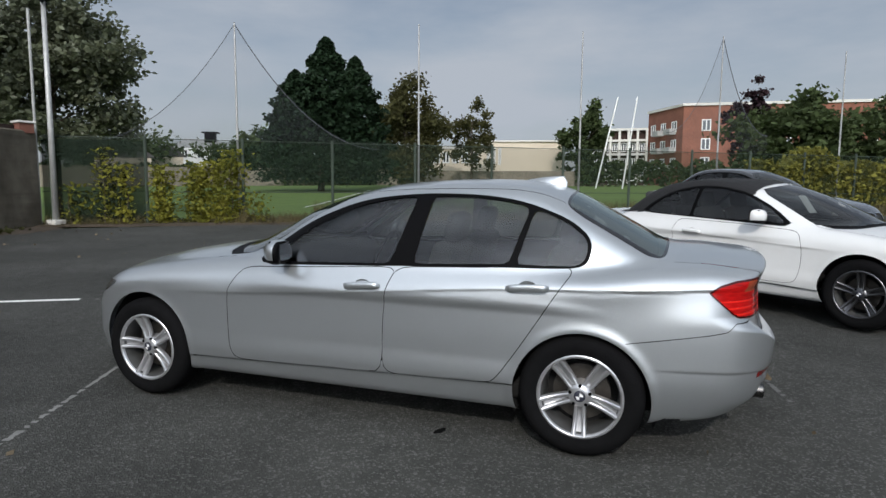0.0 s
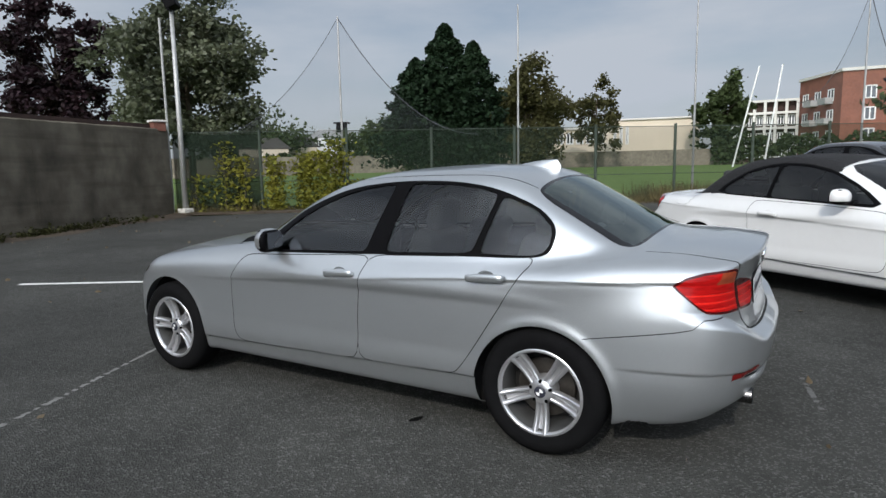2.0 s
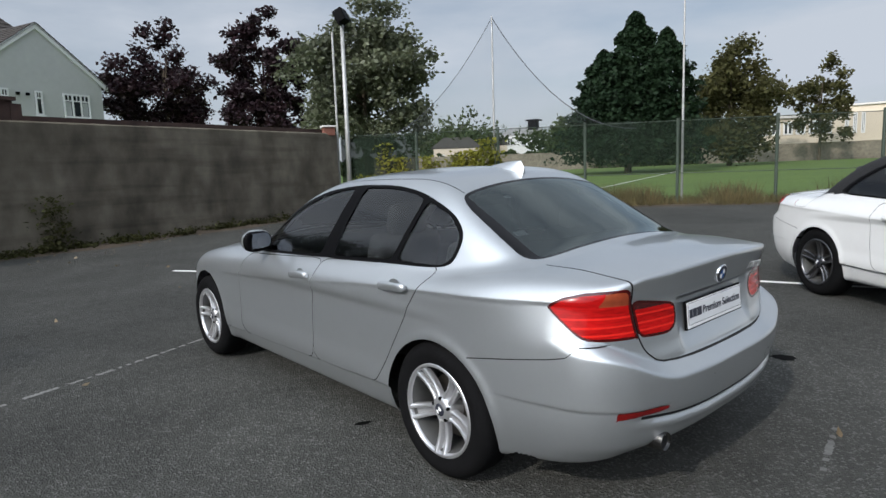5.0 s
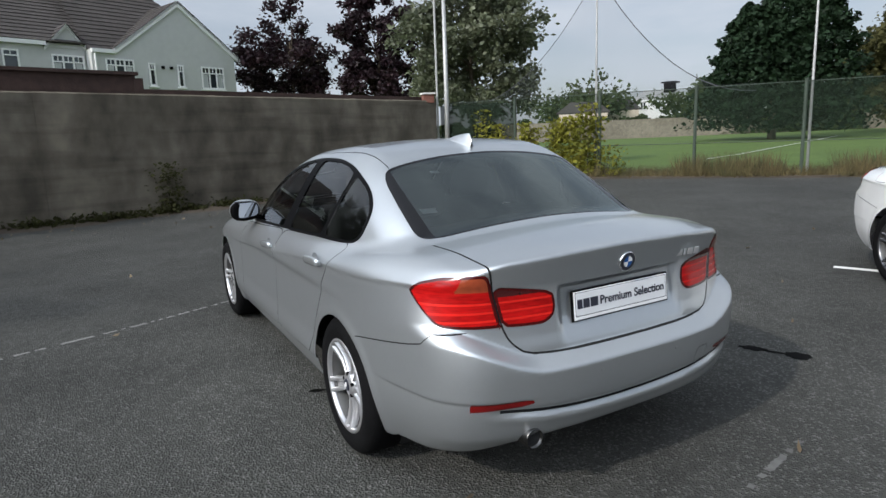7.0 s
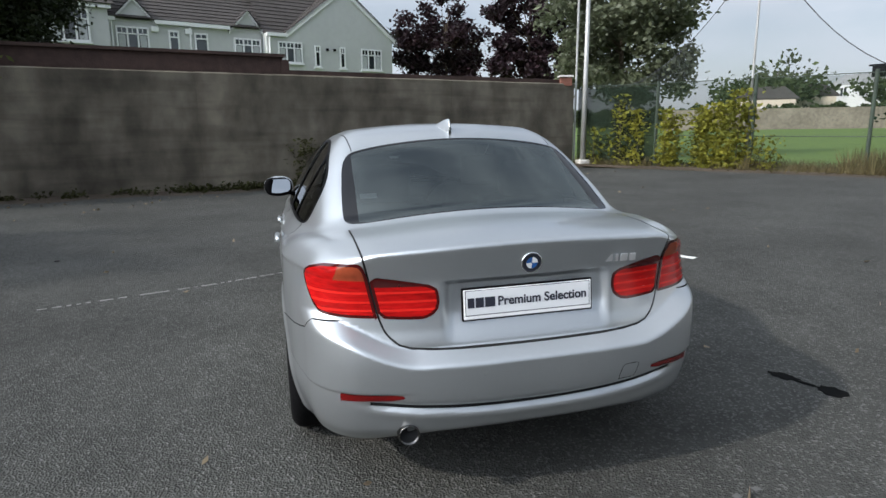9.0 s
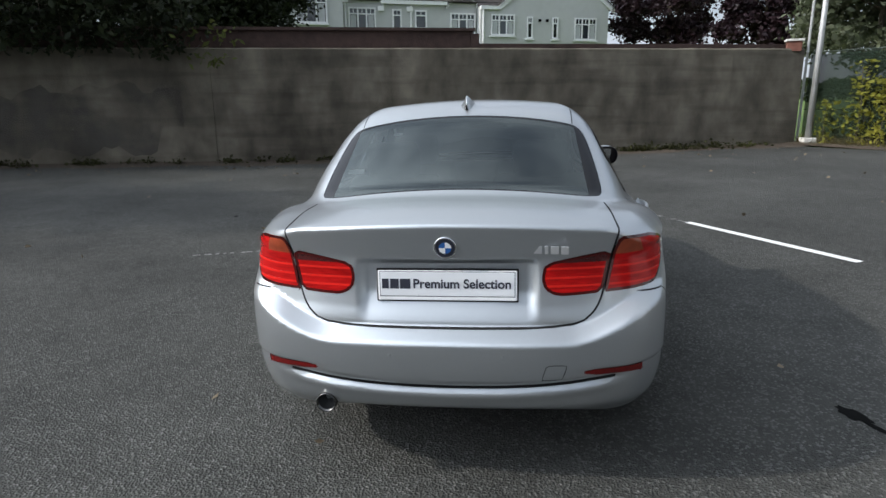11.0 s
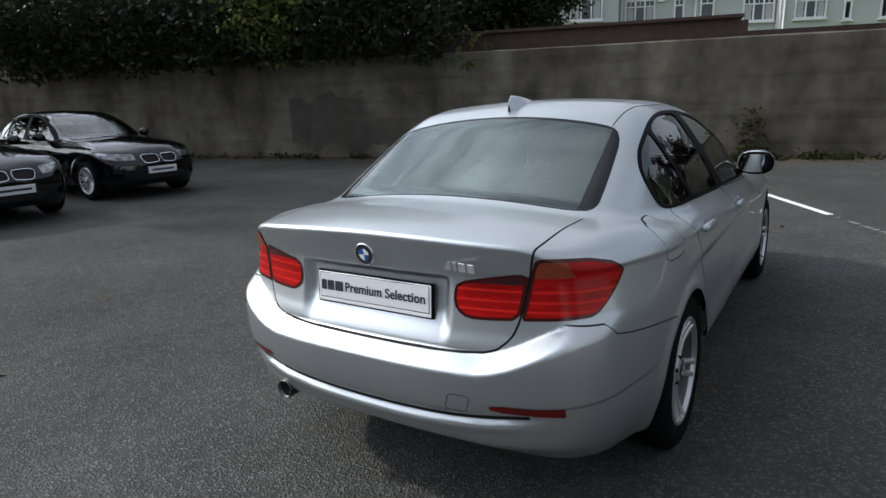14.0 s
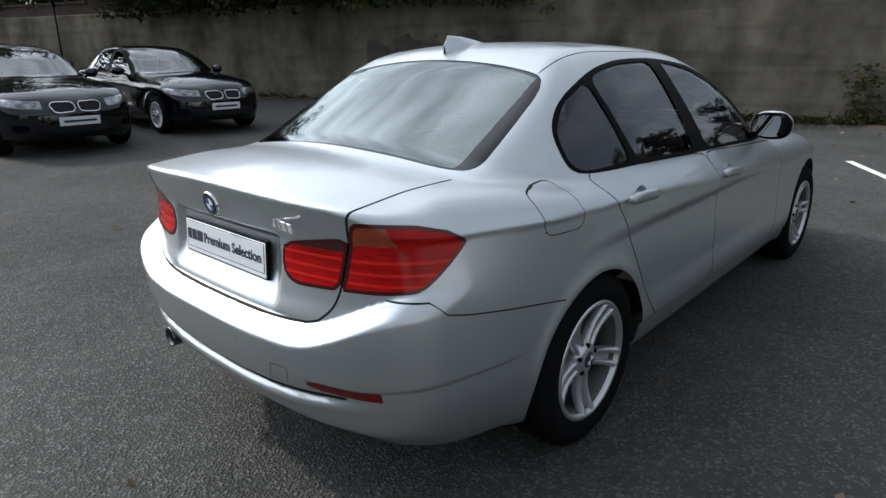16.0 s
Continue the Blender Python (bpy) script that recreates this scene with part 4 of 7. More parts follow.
    if "soft" in sp:
        put("soft_top", (c[:, 0] > sp["soft"]) & (c[:, 2] > np.interp(c[:, 0], [0.2, 1.2, 1.75], [0.97, 0.985, 0.96])) & (c[:, 0] < 1.72) & (np.abs(c[:, 1]) < 0.80), M["softtop"], "black canvas folding roof", 0, False)
    put("roof", (c[:, 2] > 1.2) & (np.abs(c[:, 1]) < 0.53), paint, "", 0, False)
    put("rear_wing", left.copy(), paint)
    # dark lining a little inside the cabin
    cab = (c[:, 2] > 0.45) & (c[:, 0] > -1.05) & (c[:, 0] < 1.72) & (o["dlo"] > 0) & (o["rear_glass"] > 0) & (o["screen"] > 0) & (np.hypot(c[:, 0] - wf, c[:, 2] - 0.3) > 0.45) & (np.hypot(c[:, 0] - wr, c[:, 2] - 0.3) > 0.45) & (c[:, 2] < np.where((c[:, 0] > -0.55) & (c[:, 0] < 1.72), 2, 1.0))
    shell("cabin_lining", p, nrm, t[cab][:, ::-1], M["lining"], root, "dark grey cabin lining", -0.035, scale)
    return f


def wheel(root, x, y, z, side, radius=0.325, alloy=None, spokes=5, width=0.21, turn=0.0):
    """A road wheel as a part of a car, its face towards side (-1 or 1)."""
    w = new("wheel")
    w.parent = root
    w.matrix_basis = pose(x, y, z) @ pose(0, 0, 0, 0, turn, 0) @ (pose(0, 0, 0, 0, 0, 180) if side > 0 else Matrix())
    alloy = alloy or M["alloy"]
    rr = radius * 0.68
    hw = width / 2
    prof = [(rr - 0.012, hw - 0.02), (rr - 0.004, -hw + 0.005), (rr + 0.008, -hw + 0.002), (rr + 0.03, -hw - 0.006), (radius * 0.87, -hw - 0.008), (radius - 0.022, -hw + 0.004), (radius - 0.005, -hw + 0.022), (radius, -hw + 0.05), (radius, hw - 0.05), (radius - 0.01, hw - 0.02), (radius - 0.05, hw), (rr, hw)]
    part("tyre", lathe(prof, steps=56), M["rubber"], w, "black road tyre", True)
    rim = [(rr + 0.002, -hw + 0.002), (rr - 0.004, -hw - 0.004), (rr - 0.014, -hw - 0.001), (rr - 0.018, -hw + 0.016), (rr - 0.026, -hw + 0.04), (rr - 0.035, hw - 0.05), (rr - 0.02, hw - 0.02)]
    part("rim", lathe(rim[:4], steps=56), alloy, w, smooth=True)
    part("rim_barrel", lathe(rim[3:], steps=56), M["barrel"], w, "rim barrel, its alloy colour darkened for shade", True)
    part("brake_disc", lathe([(0.06, 0.0), (0.15, 0.0), (0.15, 0.02), (0.06, 0.02)], steps=32), M["disc"], w, "worn steel brake disc")
    # added black disc closes the barrel, as shade between the spokes
    part("wheel_well_back", lathe([(0.0, 0.045), (rr - 0.03, 0.045)], steps=32), M["gap"], w)
    for k in range(spokes):
        a0 = 90 + 360 / spokes * k
        bm = bmesh.new()
        for sgn in (-1, 1):
            # one arm of the pair, spreading towards the rim
            rows = []
            for q in (0.0, 0.25, 0.5, 0.75, 1.0):
                r = 0.042 + (rr - 0.052) * q
                mid = sgn * (0.0170 + 0.011 * q)
                half = 0.0108 + 0.003 * q * q
                depth = -hw + 0.028 - 0.030 * q + 0.016 * math.sin(q * 3.1)
                a = radians(a0)
                u, v = Vector((math.cos(a), 0, math.sin(a))), Vector((-math.sin(a), 0, math.cos(a)))
                rows.append([bm.verts.new(u * r + v * (mid + half * c) + Vector((0, depth + d, 0))) for c, d in ((-1, 0.03), (-0.85, 0.003), (-0.4, -0.002), (0.4, -0.002), (0.85, 0.003), (1, 0.03))])
            for r0, r1 in zip(rows, rows[1:]):
                for i in range(5):
                    bm.faces.new((r0[i], r0[i + 1], r1[i + 1], r1[i]))
        # the web between the two ridges, a little lower
        web = []
        for q in (0.0, 0.35, 0.7, 1.0):
            r = 0.045 + (rr - 0.060) * q
            depth = -hw + 0.058 - 0.030 * q + 0.016 * math.sin(q * 3.1)
            wd = 0.008 + 0.011 * q
            web.append([bm.verts.new(u * r + v * (wd * c) + Vector((0, depth, 0))) for c in (-1, 1)])
        for r0, r1 in zip(web, web[1:]):
            bm.faces.new((r0[0], r0[1], r1[1], r1[0]))
        bmesh.ops.recalc_face_normals(bm, faces=bm.faces)
        part("spoke", bm, alloy, w, smooth=True)
    part("hub", lathe([(0.0, -hw + 0.016), (0.03, -hw + 0.016), (0.055, -hw + 0.022), (0.068, -hw + 0.04), (0.07, 0.0)], steps=32), alloy, w, smooth=True)
    for k in range(5):
        a = radians(90 + 36 + 72 * k)
        part("wheel_bolt", tube([(0.053 * math.cos(a), -hw + 0.03, 0.053 * math.sin(a)), (0.053 * math.cos(a), -hw + 0.018, 0.053 * math.sin(a))], 0.009, 8), M["trim"], w)
    cap = lathe([(0.0, -hw + 0.010), (0.026, -hw + 0.011), (0.031, -hw + 0.017)], steps=24)
    part("hub_cap", cap, M["ink"], w, "dark round hub cap", True)
    bm = bmesh.new()
    for k in range(4):
        a = math.pi / 2 * k
        c = bm.verts.new((0, -hw + 0.0085, 0))
        arc = [bm.verts.new((0.019 * math.cos(a + q * math.pi / 2 / 5), -hw + 0.0085, 0.019 * math.sin(a + q * math.pi / 2 / 5))) for q in range(6)]
        if k % 2 == 0:
            for q in range(5):
                bm.faces.new((c, arc[q], arc[q + 1]))
    part("cap_mark", bm, M["pvc"], w, "white quarters of the hub cap")
    return w


def arch_liner(root, x, z, r=0.40):
    """Black wheel housings on both sides."""
    for s in (-1, 1):
        bm = bmesh.new()
        rows = []
        for k in range(17):
            a = radians(-25 + 230 * k / 16)
            rows.append([bm.verts.new((x + r * math.cos(a), s * yy, z + r * math.sin(a))) for yy in (0.772, 0.5)])
        for a, b in zip(rows, rows[1:]):
            bm.faces.new((a[0], a[1], b[1], b[0]))
        bm.faces.new([q[1] for q in rows])
        part("wheel_housing", bm, M["gap"], root, "black wheel housing")


def seats(root, rows=2):
    for x, ys in ((0.42, (-0.36, 0.36)), (1.12, (-0.37, 0.37)))[:rows]:
        for y in ys:
            s = new("seat")
            s.parent = root
            s.matrix_basis = pose(x, y, 0)
            part("cushion", box(0.52, 0.50, 0.16, (-0.26, 0, 0.48), (0, -8, 0), 0.05, 3), M["seat"], s, smooth=True)
            part("backrest", box(0.15, 0.48, 0.62, (0.06, 0, 0.76), (0, 18, 0), 0.05, 3), M["seat"], s, smooth=True)
            part("headrest", box(0.10, 0.27, 0.19, (0.165, 0, 1.14), (0, 14, 0), 0.045, 3), M["seat"], s, smooth=True)


def handle(root, x, y, z, tilt, side, paint):
    hd = new("door_handle")
    hd.parent = root
    hd.matrix_basis = pose(x, y, z, 0, tilt, 0)
    cup = bmesh.new()
    rings = [[cup.verts.new((0.062 * q * math.cos(2 * math.pi * k / 20) * 0.8, side * (0.0105 - 0.012 * (1 - q * q)), 0.034 * q * math.sin(2 * math.pi * k / 20) + 0.004)) for k in range(20)] for q in (1.0, 0.8, 0.5, 0.15)]
    for a, b in zip(rings, rings[1:]):
        for k in range(20):
            cup.faces.new((a[k], a[(k + 1) % 20], b[(k + 1) % 20], b[k]))
    cup.faces.new(rings[-1])
    part("cup", cup, paint, hd, "hollow behind the handle", True)
    bm = bmesh.new()
    rows = []
    for k in range(13):
        q = k / 12 * 2 - 1
        e = math.sqrt(max(0.0, 1 - q ** 6))
        rows.append([bm.verts.new((0.115 * q, side * (0.022 + 0.014 * e + 0.013 * e * math.cos(a)), (0.010 + 0.011 * e) * math.sin(a) + 0.004 * (1 - q * q))) for a in [2 * math.pi * i / 10 for i in range(10)]])
    for a, b in zip(rows, rows[1:]):
        for i in range(10):
            bm.faces.new((a[i], a[(i + 1) % 10], b[(i + 1) % 10], b[i]))
    for r in (rows[0], rows[-1]):
        bm.faces.new(r)
    bmesh.ops.recalc_face_normals(bm, faces=bm.faces)
    part("grip", bm, paint, hd, smooth=True)


def wing_mirror(root, x, y, z, side, paint):
    w = new("wing_mirror")
    w.parent = root
    w.matrix_basis = pose(x, y, z) @ Matrix.Scale(0.93, 4)

    def pod(name, zlo, zhi, material, grow=1.0, xhi=None):
        bm = bmesh.new()
        bmesh.ops.create_uvsphere(bm, u_segments=24, v_segments=16, radius=1.0)
        for v in bm.verts:
            q = v.co
            q.x = math.copysign(abs(q.x) ** 0.95, q.x)
            q.y = math.copysign(abs(q.y) ** 0.85, q.y)
            q.z = math.copysign(abs(q.z) ** 0.85, q.z)
            q.x, q.y, q.z = q.x * 0.082 * grow, q.y * 0.112 * grow, q.z * 0.080 * grow
            if q.x > 0.035:
                q.x = 0.035
            q.x += 0.12 * (abs(q.y) * 0.3) + (0.02 if side * q.y > 0.05 else 0)
        bmesh.ops.bisect_plane(bm, geom=bm.verts[:] + bm.edges[:] + bm.faces[:], plane_co=(0, 0, zlo), plane_no=(0, 0, -1), clear_outer=True)
        bmesh.ops.bisect_plane(bm, geom=bm.verts[:] + bm.edges[:] + bm.faces[:], plane_co=(0, 0, zhi), plane_no=(0, 0, 1), clear_outer=True)
        if xhi is not None:
            bmesh.ops.bisect_plane(bm, geom=bm.verts[:] + bm.edges[:] + bm.faces[:], plane_co=(xhi, 0, 0), plane_no=(1, 0, 0), clear_outer=True)
        return part(name, bm, material, w, smooth=True)
    pod("cap", -0.040, 0.2, paint, xhi=0.034)
    pod("housing", -0.2, 0.2, M["trim"], 0.985)
    part("bezel", prism(rounded([(-0.098, -0.058), (-0.094, 0.055), (-0.045, 0.068), (0.055, 0.066), (0.095, 0.036), (0.092, -0.052), (0.0, -0.066)], 1), 0.010, "X", 0.030), M["trim"], w, "black mirror surround")
    gl = part("mirror", prism(rounded([(-0.092, -0.049), (-0.089, 0.050), (-0.043, 0.064), (0.053, 0.062), (0.090, 0.033), (0.087, -0.044), (0.0, -0.059)], 1), 0.004, "X", 0.0385), M["mirror"], w, "mirror glass")
    gl.matrix_basis = pose(0.006, 0, 0, 0, 8 if side > 0 else -9, 0)
    part("stalk", box(0.06, 0.14, 0.035, (0, -side * 0.11, -0.06), (side * 14, 0, 0), 0.012), M["trim"], w)
# ---- boundary wall ----
def along_wall(s, off=0.0, z=0.0):
    p = WALL_A + WALL_D * s + WALL_N * off
    return (p.x, p.y, z)


WALL_TOP, WALL_THICK = 2.66, 0.24
wall_len = (WALL_B - WALL_A).length
wall = empty("wall_west", pose(0, 0, 0), "tall grey-brown cement rendered boundary wall, streaked with damp", "wall", kind="structure")
SEAMS = [0.0, 2.0, 4.25, 10.8, 15.05, wall_len]
rng = random.Random(3)
for a, b in zip(SEAMS, SEAMS[1:]):
    # one pour of the wall: slightly out of line with the next
    n = max(2, int((b - a) / 0.5))
    bm = bmesh.new()
    off = rng.uniform(-0.012, 0.012)
    front, back = [], []
    zs = [-0.3, 0.05, 0.45, 0.9, 1.35, 1.8, 2.25, WALL_TOP - 0.03, WALL_TOP]
    for i in range(n + 1):
        s = a + (b - a) * i / n
        s = min(max(s, a + 0.0015), b - 0.0015)
        front.append([bm.verts.new(along_wall(s, off + (0.012 * math.sin(s * 1.7 + z * 2.1) + rng.uniform(-0.004, 0.004)) - (0.03 if k == len(zs) - 1 else 0), z + (rng.uniform(-0.006, 0.006) if k == len(zs) - 1 else 0))) for k, z in enumerate(zs)])
        back.append([bm.verts.new(along_wall(s, -WALL_THICK, z)) for z in (zs[0], zs[-1])])
    for i in range(n):
        for k in range(len(zs) - 1):
            bm.faces.new((front[i][k], front[i + 1][k], front[i + 1][k + 1], front[i][k + 1]))
        bm.faces.new((front[i][-1], front[i + 1][-1], back[i + 1][1], back[i][1]))
        bm.faces.new((back[i][0], back[i][1], back[i + 1][1], back[i + 1][0]))
    for row, bk in ((front[0], back[0]), (front[-1], back[-1])):
        bm.faces.new((*row, bk[1], bk[0]))
    bmesh.ops.recalc_face_normals(bm, faces=bm.faces)
    part("wall_bay", bm, M["wall"], wall, smooth=False)
# old dark paint over part of the wall, just proud of it
bm = bmesh.new()
pr_ = random.Random(8)
up, dn = [], []
for i in range(27):
    s_ = 15.75 + 4.4 * i / 26
    hi_ = 1.72 + 0.10 * math.sin(i * 1.1) + (0.14 if 5 < i < 13 else -0.12 if i > 21 else 0) + pr_.uniform(-0.05, 0.05)
    lo_ = 0.30 + 0.12 * math.sin(i * 0.8) + pr_.uniform(-0.06, 0.06) + (0.5 if i < 4 else 0)
    up.append(bm.verts.new(along_wall(s_, 0.029, hi_)))
    dn.append(bm.verts.new(along_wall(s_, 0.029, lo_)))
for i in range(26):
    bm.faces.new((dn[i], dn[i + 1], up[i + 1], up[i]))
bmesh.ops.recalc_face_normals(bm, faces=bm.faces)
part("painted_patch", bm, M["patch"], wall, "dark grey painted-over patch")
# garden brick wall that stands behind it
gw = empty("garden_wall", pose(0, 0, 0), "dark weathered brick garden wall with a capped pier behind the boundary wall", "wall", kind="structure")
bm = bmesh.new()
for a, b, z in ((0.3, 8.62, WALL_TOP + 0.13), (8.75, wall_len, 3.08)):
    pts = [(a, -0.30), (b, -0.30), (b, -0.52), (a, -0.52)]
    lo, hi = [bm.verts.new(along_wall(s, o, 0.0)) for s, o in pts], [bm.verts.new(along_wall(s, o, z)) for s, o in pts]
    bm.faces.new(lo)
    bm.faces.new(hi[::-1])
    for k in range(4):
        bm.faces.new((lo[k], lo[(k + 1) % 4], hi[(k + 1) % 4], hi[k]))
pts = [(8.6, -0.27), (8.8, -0.27), (8.8, -0.55), (8.6, -0.55)]
lo, hi = [bm.verts.new(along_wall(s, o, 0.0)) for s, o in pts], [bm.verts.new(along_wall(s, o, 3.02)) for s, o in pts]
bm.faces.new(lo)
bm.faces.new(hi[::-1])
for k in range(4):
    bm.faces.new((lo[k], lo[(k + 1) % 4], hi[(k + 1) % 4], hi[k]))
bmesh.ops.recalc_face_normals(bm, faces=bm.faces)
part("brickwork", bm, M["dbrick"], gw)
bm = bmesh.new()
for a, b, z in ((8.7, wall_len, 3.08),):
    bm2 = bmesh.new()
    pts = [(a, -0.22), (b, -0.22), (b, -0.60), (a, -0.60)]
    lo, hi = [bm2.verts.new(along_wall(s, o, z)) for s, o in pts], [bm2.verts.new(along_wall(s, o, z + 0.07)) for s, o in pts]
    bm2.faces.new(lo)
    bm2.faces.new(hi[::-1])
    for k in range(4):
        bm2.faces.new((lo[k], lo[(k + 1) % 4], hi[(k + 1) % 4], hi[k]))
    bmesh.ops.recalc_face_normals(bm2, faces=bm2.faces)
    merge(bm, bm2)
part("coping", bm, M["dbrick"], gw)


# ---- fence ----
def on_fence(s, off=0.0):
    p = FENCE_A + FENCE_D * s + FENCE_N * off
    return p.x, p.y


fence = empty("sports_fence", pose(0, 0, 0), "green posts with dark green windbreak netting round the sports field", "fence", kind="structure")
POST = 2.54
for i in range(1, 19):
    x, y = on_fence(i * POST)
    z = ground_z(y)
    bm = tube([(x, y, z - 0.2), (x, y, z + 2.42)], 0.045, 10)
    part("post", bm, M["post"], fence)
bm = bmesh.new()
n = 60
rows = []
for i in range(n + 1):
    s = 18 * POST * i / n
    x, y = on_fence(s, 0.05)
    rows.append([bm.verts.new((x, y, 0.21 + z)) for z in (0.02, 1.2, 2.36 + 0.03 * math.sin(s * 2.47))])
for r0, r1 in zip(rows, rows[1:]):
    for k in range(2):
        bm.faces.new((r0[k], r1[k], r1[k + 1], r0[k + 1]))
part("netting", bm, M["net"], fence)
bm = bmesh.new()
q = [on_fence(0.05, 0.0), on_fence(2.5, 0.0)]
bm.faces.new([bm.verts.new(v) for v in ((*q[0], 0.22), (*q[1], 0.22), (*q[1], 2.5), (*q[0], 2.5))])
part("windbreak", bm, M["windbreak"], fence, "dense dark green windbreak sheet")
for z in (0.9, 2.36):
    bm = tube([(*on_fence(0, 0.05), 0.21 + z), (*on_fence(18 * POST, 0.05), 0.21 + z)], 0.012, 6)
    part("wire", bm, M["post"], fence)
# tall slender net poles with sagging ropes
for at_s, tall, span in ((4.95, 5.65, 4.1), (10.3, 6.0, 0), (15.9, 6.2, 0), (21.5, 6.45, 2.2), (27.2, 6.3, 0), (32.8, 6.3, 0)):
    x, y = on_fence(at_s, 0.12)
    net = empty("net_pole", pose(x, y, ground_z(y)), "tall slender galvanised pole for a ball-stop net", "pole", "ball-stop net poles")
    part("pole", tube([(0, 0, -0.2), (0, 0, tall / 2), (0, 0, tall)], 0.04, 8, taper=0.022), M["galv"], net)
    if span:
        for side, drop in ((-1, 3.4), (1, 3.4)):
            pts = []
            for k in range(13):
                q = k / 12
                d = span * q * side
                sag = -drop * (1 - (1 - q) ** 2.0)
                pts.append((FENCE_D.x * d, FENCE_D.y * d, tall - 0.05 + sag))
            part("rope", tube(pts, 0.014 if side > 0 else 0.009, 6), M["rope"], net)
            bm = bmesh.new()
            top = [bm.verts.new(p) for p in pts]
            low = [bm.verts.new((p[0], p[1], 2.4)) for p in pts]
            for k in range(12):
                bm.faces.new((top[k], top[k + 1], low[k + 1], low[k]))
            part("net", bm, M["skynet"], net, "thin ball-stop netting")
# ---- planting ----
def leaf_mesh(name, centres, sizes, material, parent, label="", seed=0, droop=0.0, long=1.6):
    """Many small folded leaves, each an island of its own."""
    r = np.random.RandomState(seed)
    n = len(centres)
    a = r.normal(size=(n, 3))
    a[:, 2] = a[:, 2] * 0.6 - droop
    a /= np.linalg.norm(a, axis=1)[:, None]
    b = np.cross(a, r.normal(size=(n, 3)))
    b /= np.linalg.norm(b, axis=1)[:, None]
    c = np.cross(a, b)
    s = np.asarray(sizes)[:, None]
    v = np.stack([centres - a * s * long * 0.5, centres + b * s * 0.5 + c * s * 0.12, centres + a * s * long * 0.5, centres - b * s * 0.5 + c * s * 0.12], 1).reshape(-1, 3)
    q = np.arange(n)[:, None] * 4
    tri = np.concatenate([q + np.array([0, 1, 2]), q + np.array([0, 2, 3])])
    me = bpy.data.meshes.new(name)
    me.vertices.add(len(v))
    me.vertices.foreach_set("co", v.ravel())
    me.loops.add(len(tri) * 3)
    me.loops.foreach_set("vertex_index", tri.ravel())
    me.polygons.add(len(tri))
    me.polygons.foreach_set("loop_start", np.arange(0, len(tri) * 3, 3))
    me.update(calc_edges=True)
    me.materials.append(material)
    ob = new(name, me)
    if parent:
        ob.parent = parent
    if label:
        ob["label"] = label
    return ob


def blobs(r, n, cx, cy, cz, rx, rz, lo=0.35):
    """Centres of leaf clumps in an egg-shaped crown, more of them outside."""
    d = r.normal(size=(n, 3))
    d /= np.linalg.norm(d, axis=1)[:, None]
    q = (lo + (1 - lo) * r.rand(n) ** 0.5)[:, None]
    wob = 1 + 0.22 * np.sin(d[:, :1] * 5 + cx) + 0.18 * np.sin(d[:, 2:] * 7 + cy)
    return d * q * wob * np.array([rx, rx, rz]) + np.array([cx, cy, cz])


def broad_tree(x, y, top, rx, rz, material, label, seed, leaf=0.16, clumps=150, per=90, base=None, crown_mid=None, spread=0.55, behind_wall=False):
    base = ground_z(y) - 0.1 if base is None else base
    r = np.random.RandomState(seed)
    tree = empty("tree", pose(x, y, base), label, "tree")
    mid = (top - rz - base) if crown_mid is None else crown_mid
    th = max(0.09, rx * 0.055)
    trunk = tube([(0, 0, -0.2), (0.05, 0.02, mid * 0.4), (-0.05, 0.05, mid * 0.8), (0.02, 0, mid + rz * 0.5)], th, 10, taper=th * 0.3)
    tips = blobs(r, 12, 0, 0, mid, rx * 0.8, rz * 0.8)
    for t_ in tips:
        z0 = max(mid * 0.35, min(t_[2] - 0.6, mid * 0.9))
        m_ = Vector((t_[0] * 0.45, t_[1] * 0.45, z0 + (t_[2] - z0) * 0.6))
        tube([(0, 0, z0), m_, tuple(t_)], th * 0.4, 6, trunk, th * 0.08)
    part("trunk", trunk, M["bark"], tree, "brown bark trunk and limbs")
    cs = blobs(r, clumps, 0, 0, mid, rx, rz)
    pts = np.repeat(cs, per, 0) + r.normal(size=(clumps * per, 3)) * np.array([1, 1, 0.75]) * spread * rx * 0.22
    if behind_wall:
        # nothing grows through the wall
        side = (pts[:, 0] + x - WALL_A.x) * WALL_N.x + (pts[:, 1] + y - WALL_A.y) * WALL_N.y
        pts = pts[(side < -0.4) | (pts[:, 2] + base > 2.85)]
    leaf_mesh("crown", pts, leaf * (0.6 + 0.8 * r.rand(len(pts))), material, tree, seed=seed)
    return tree


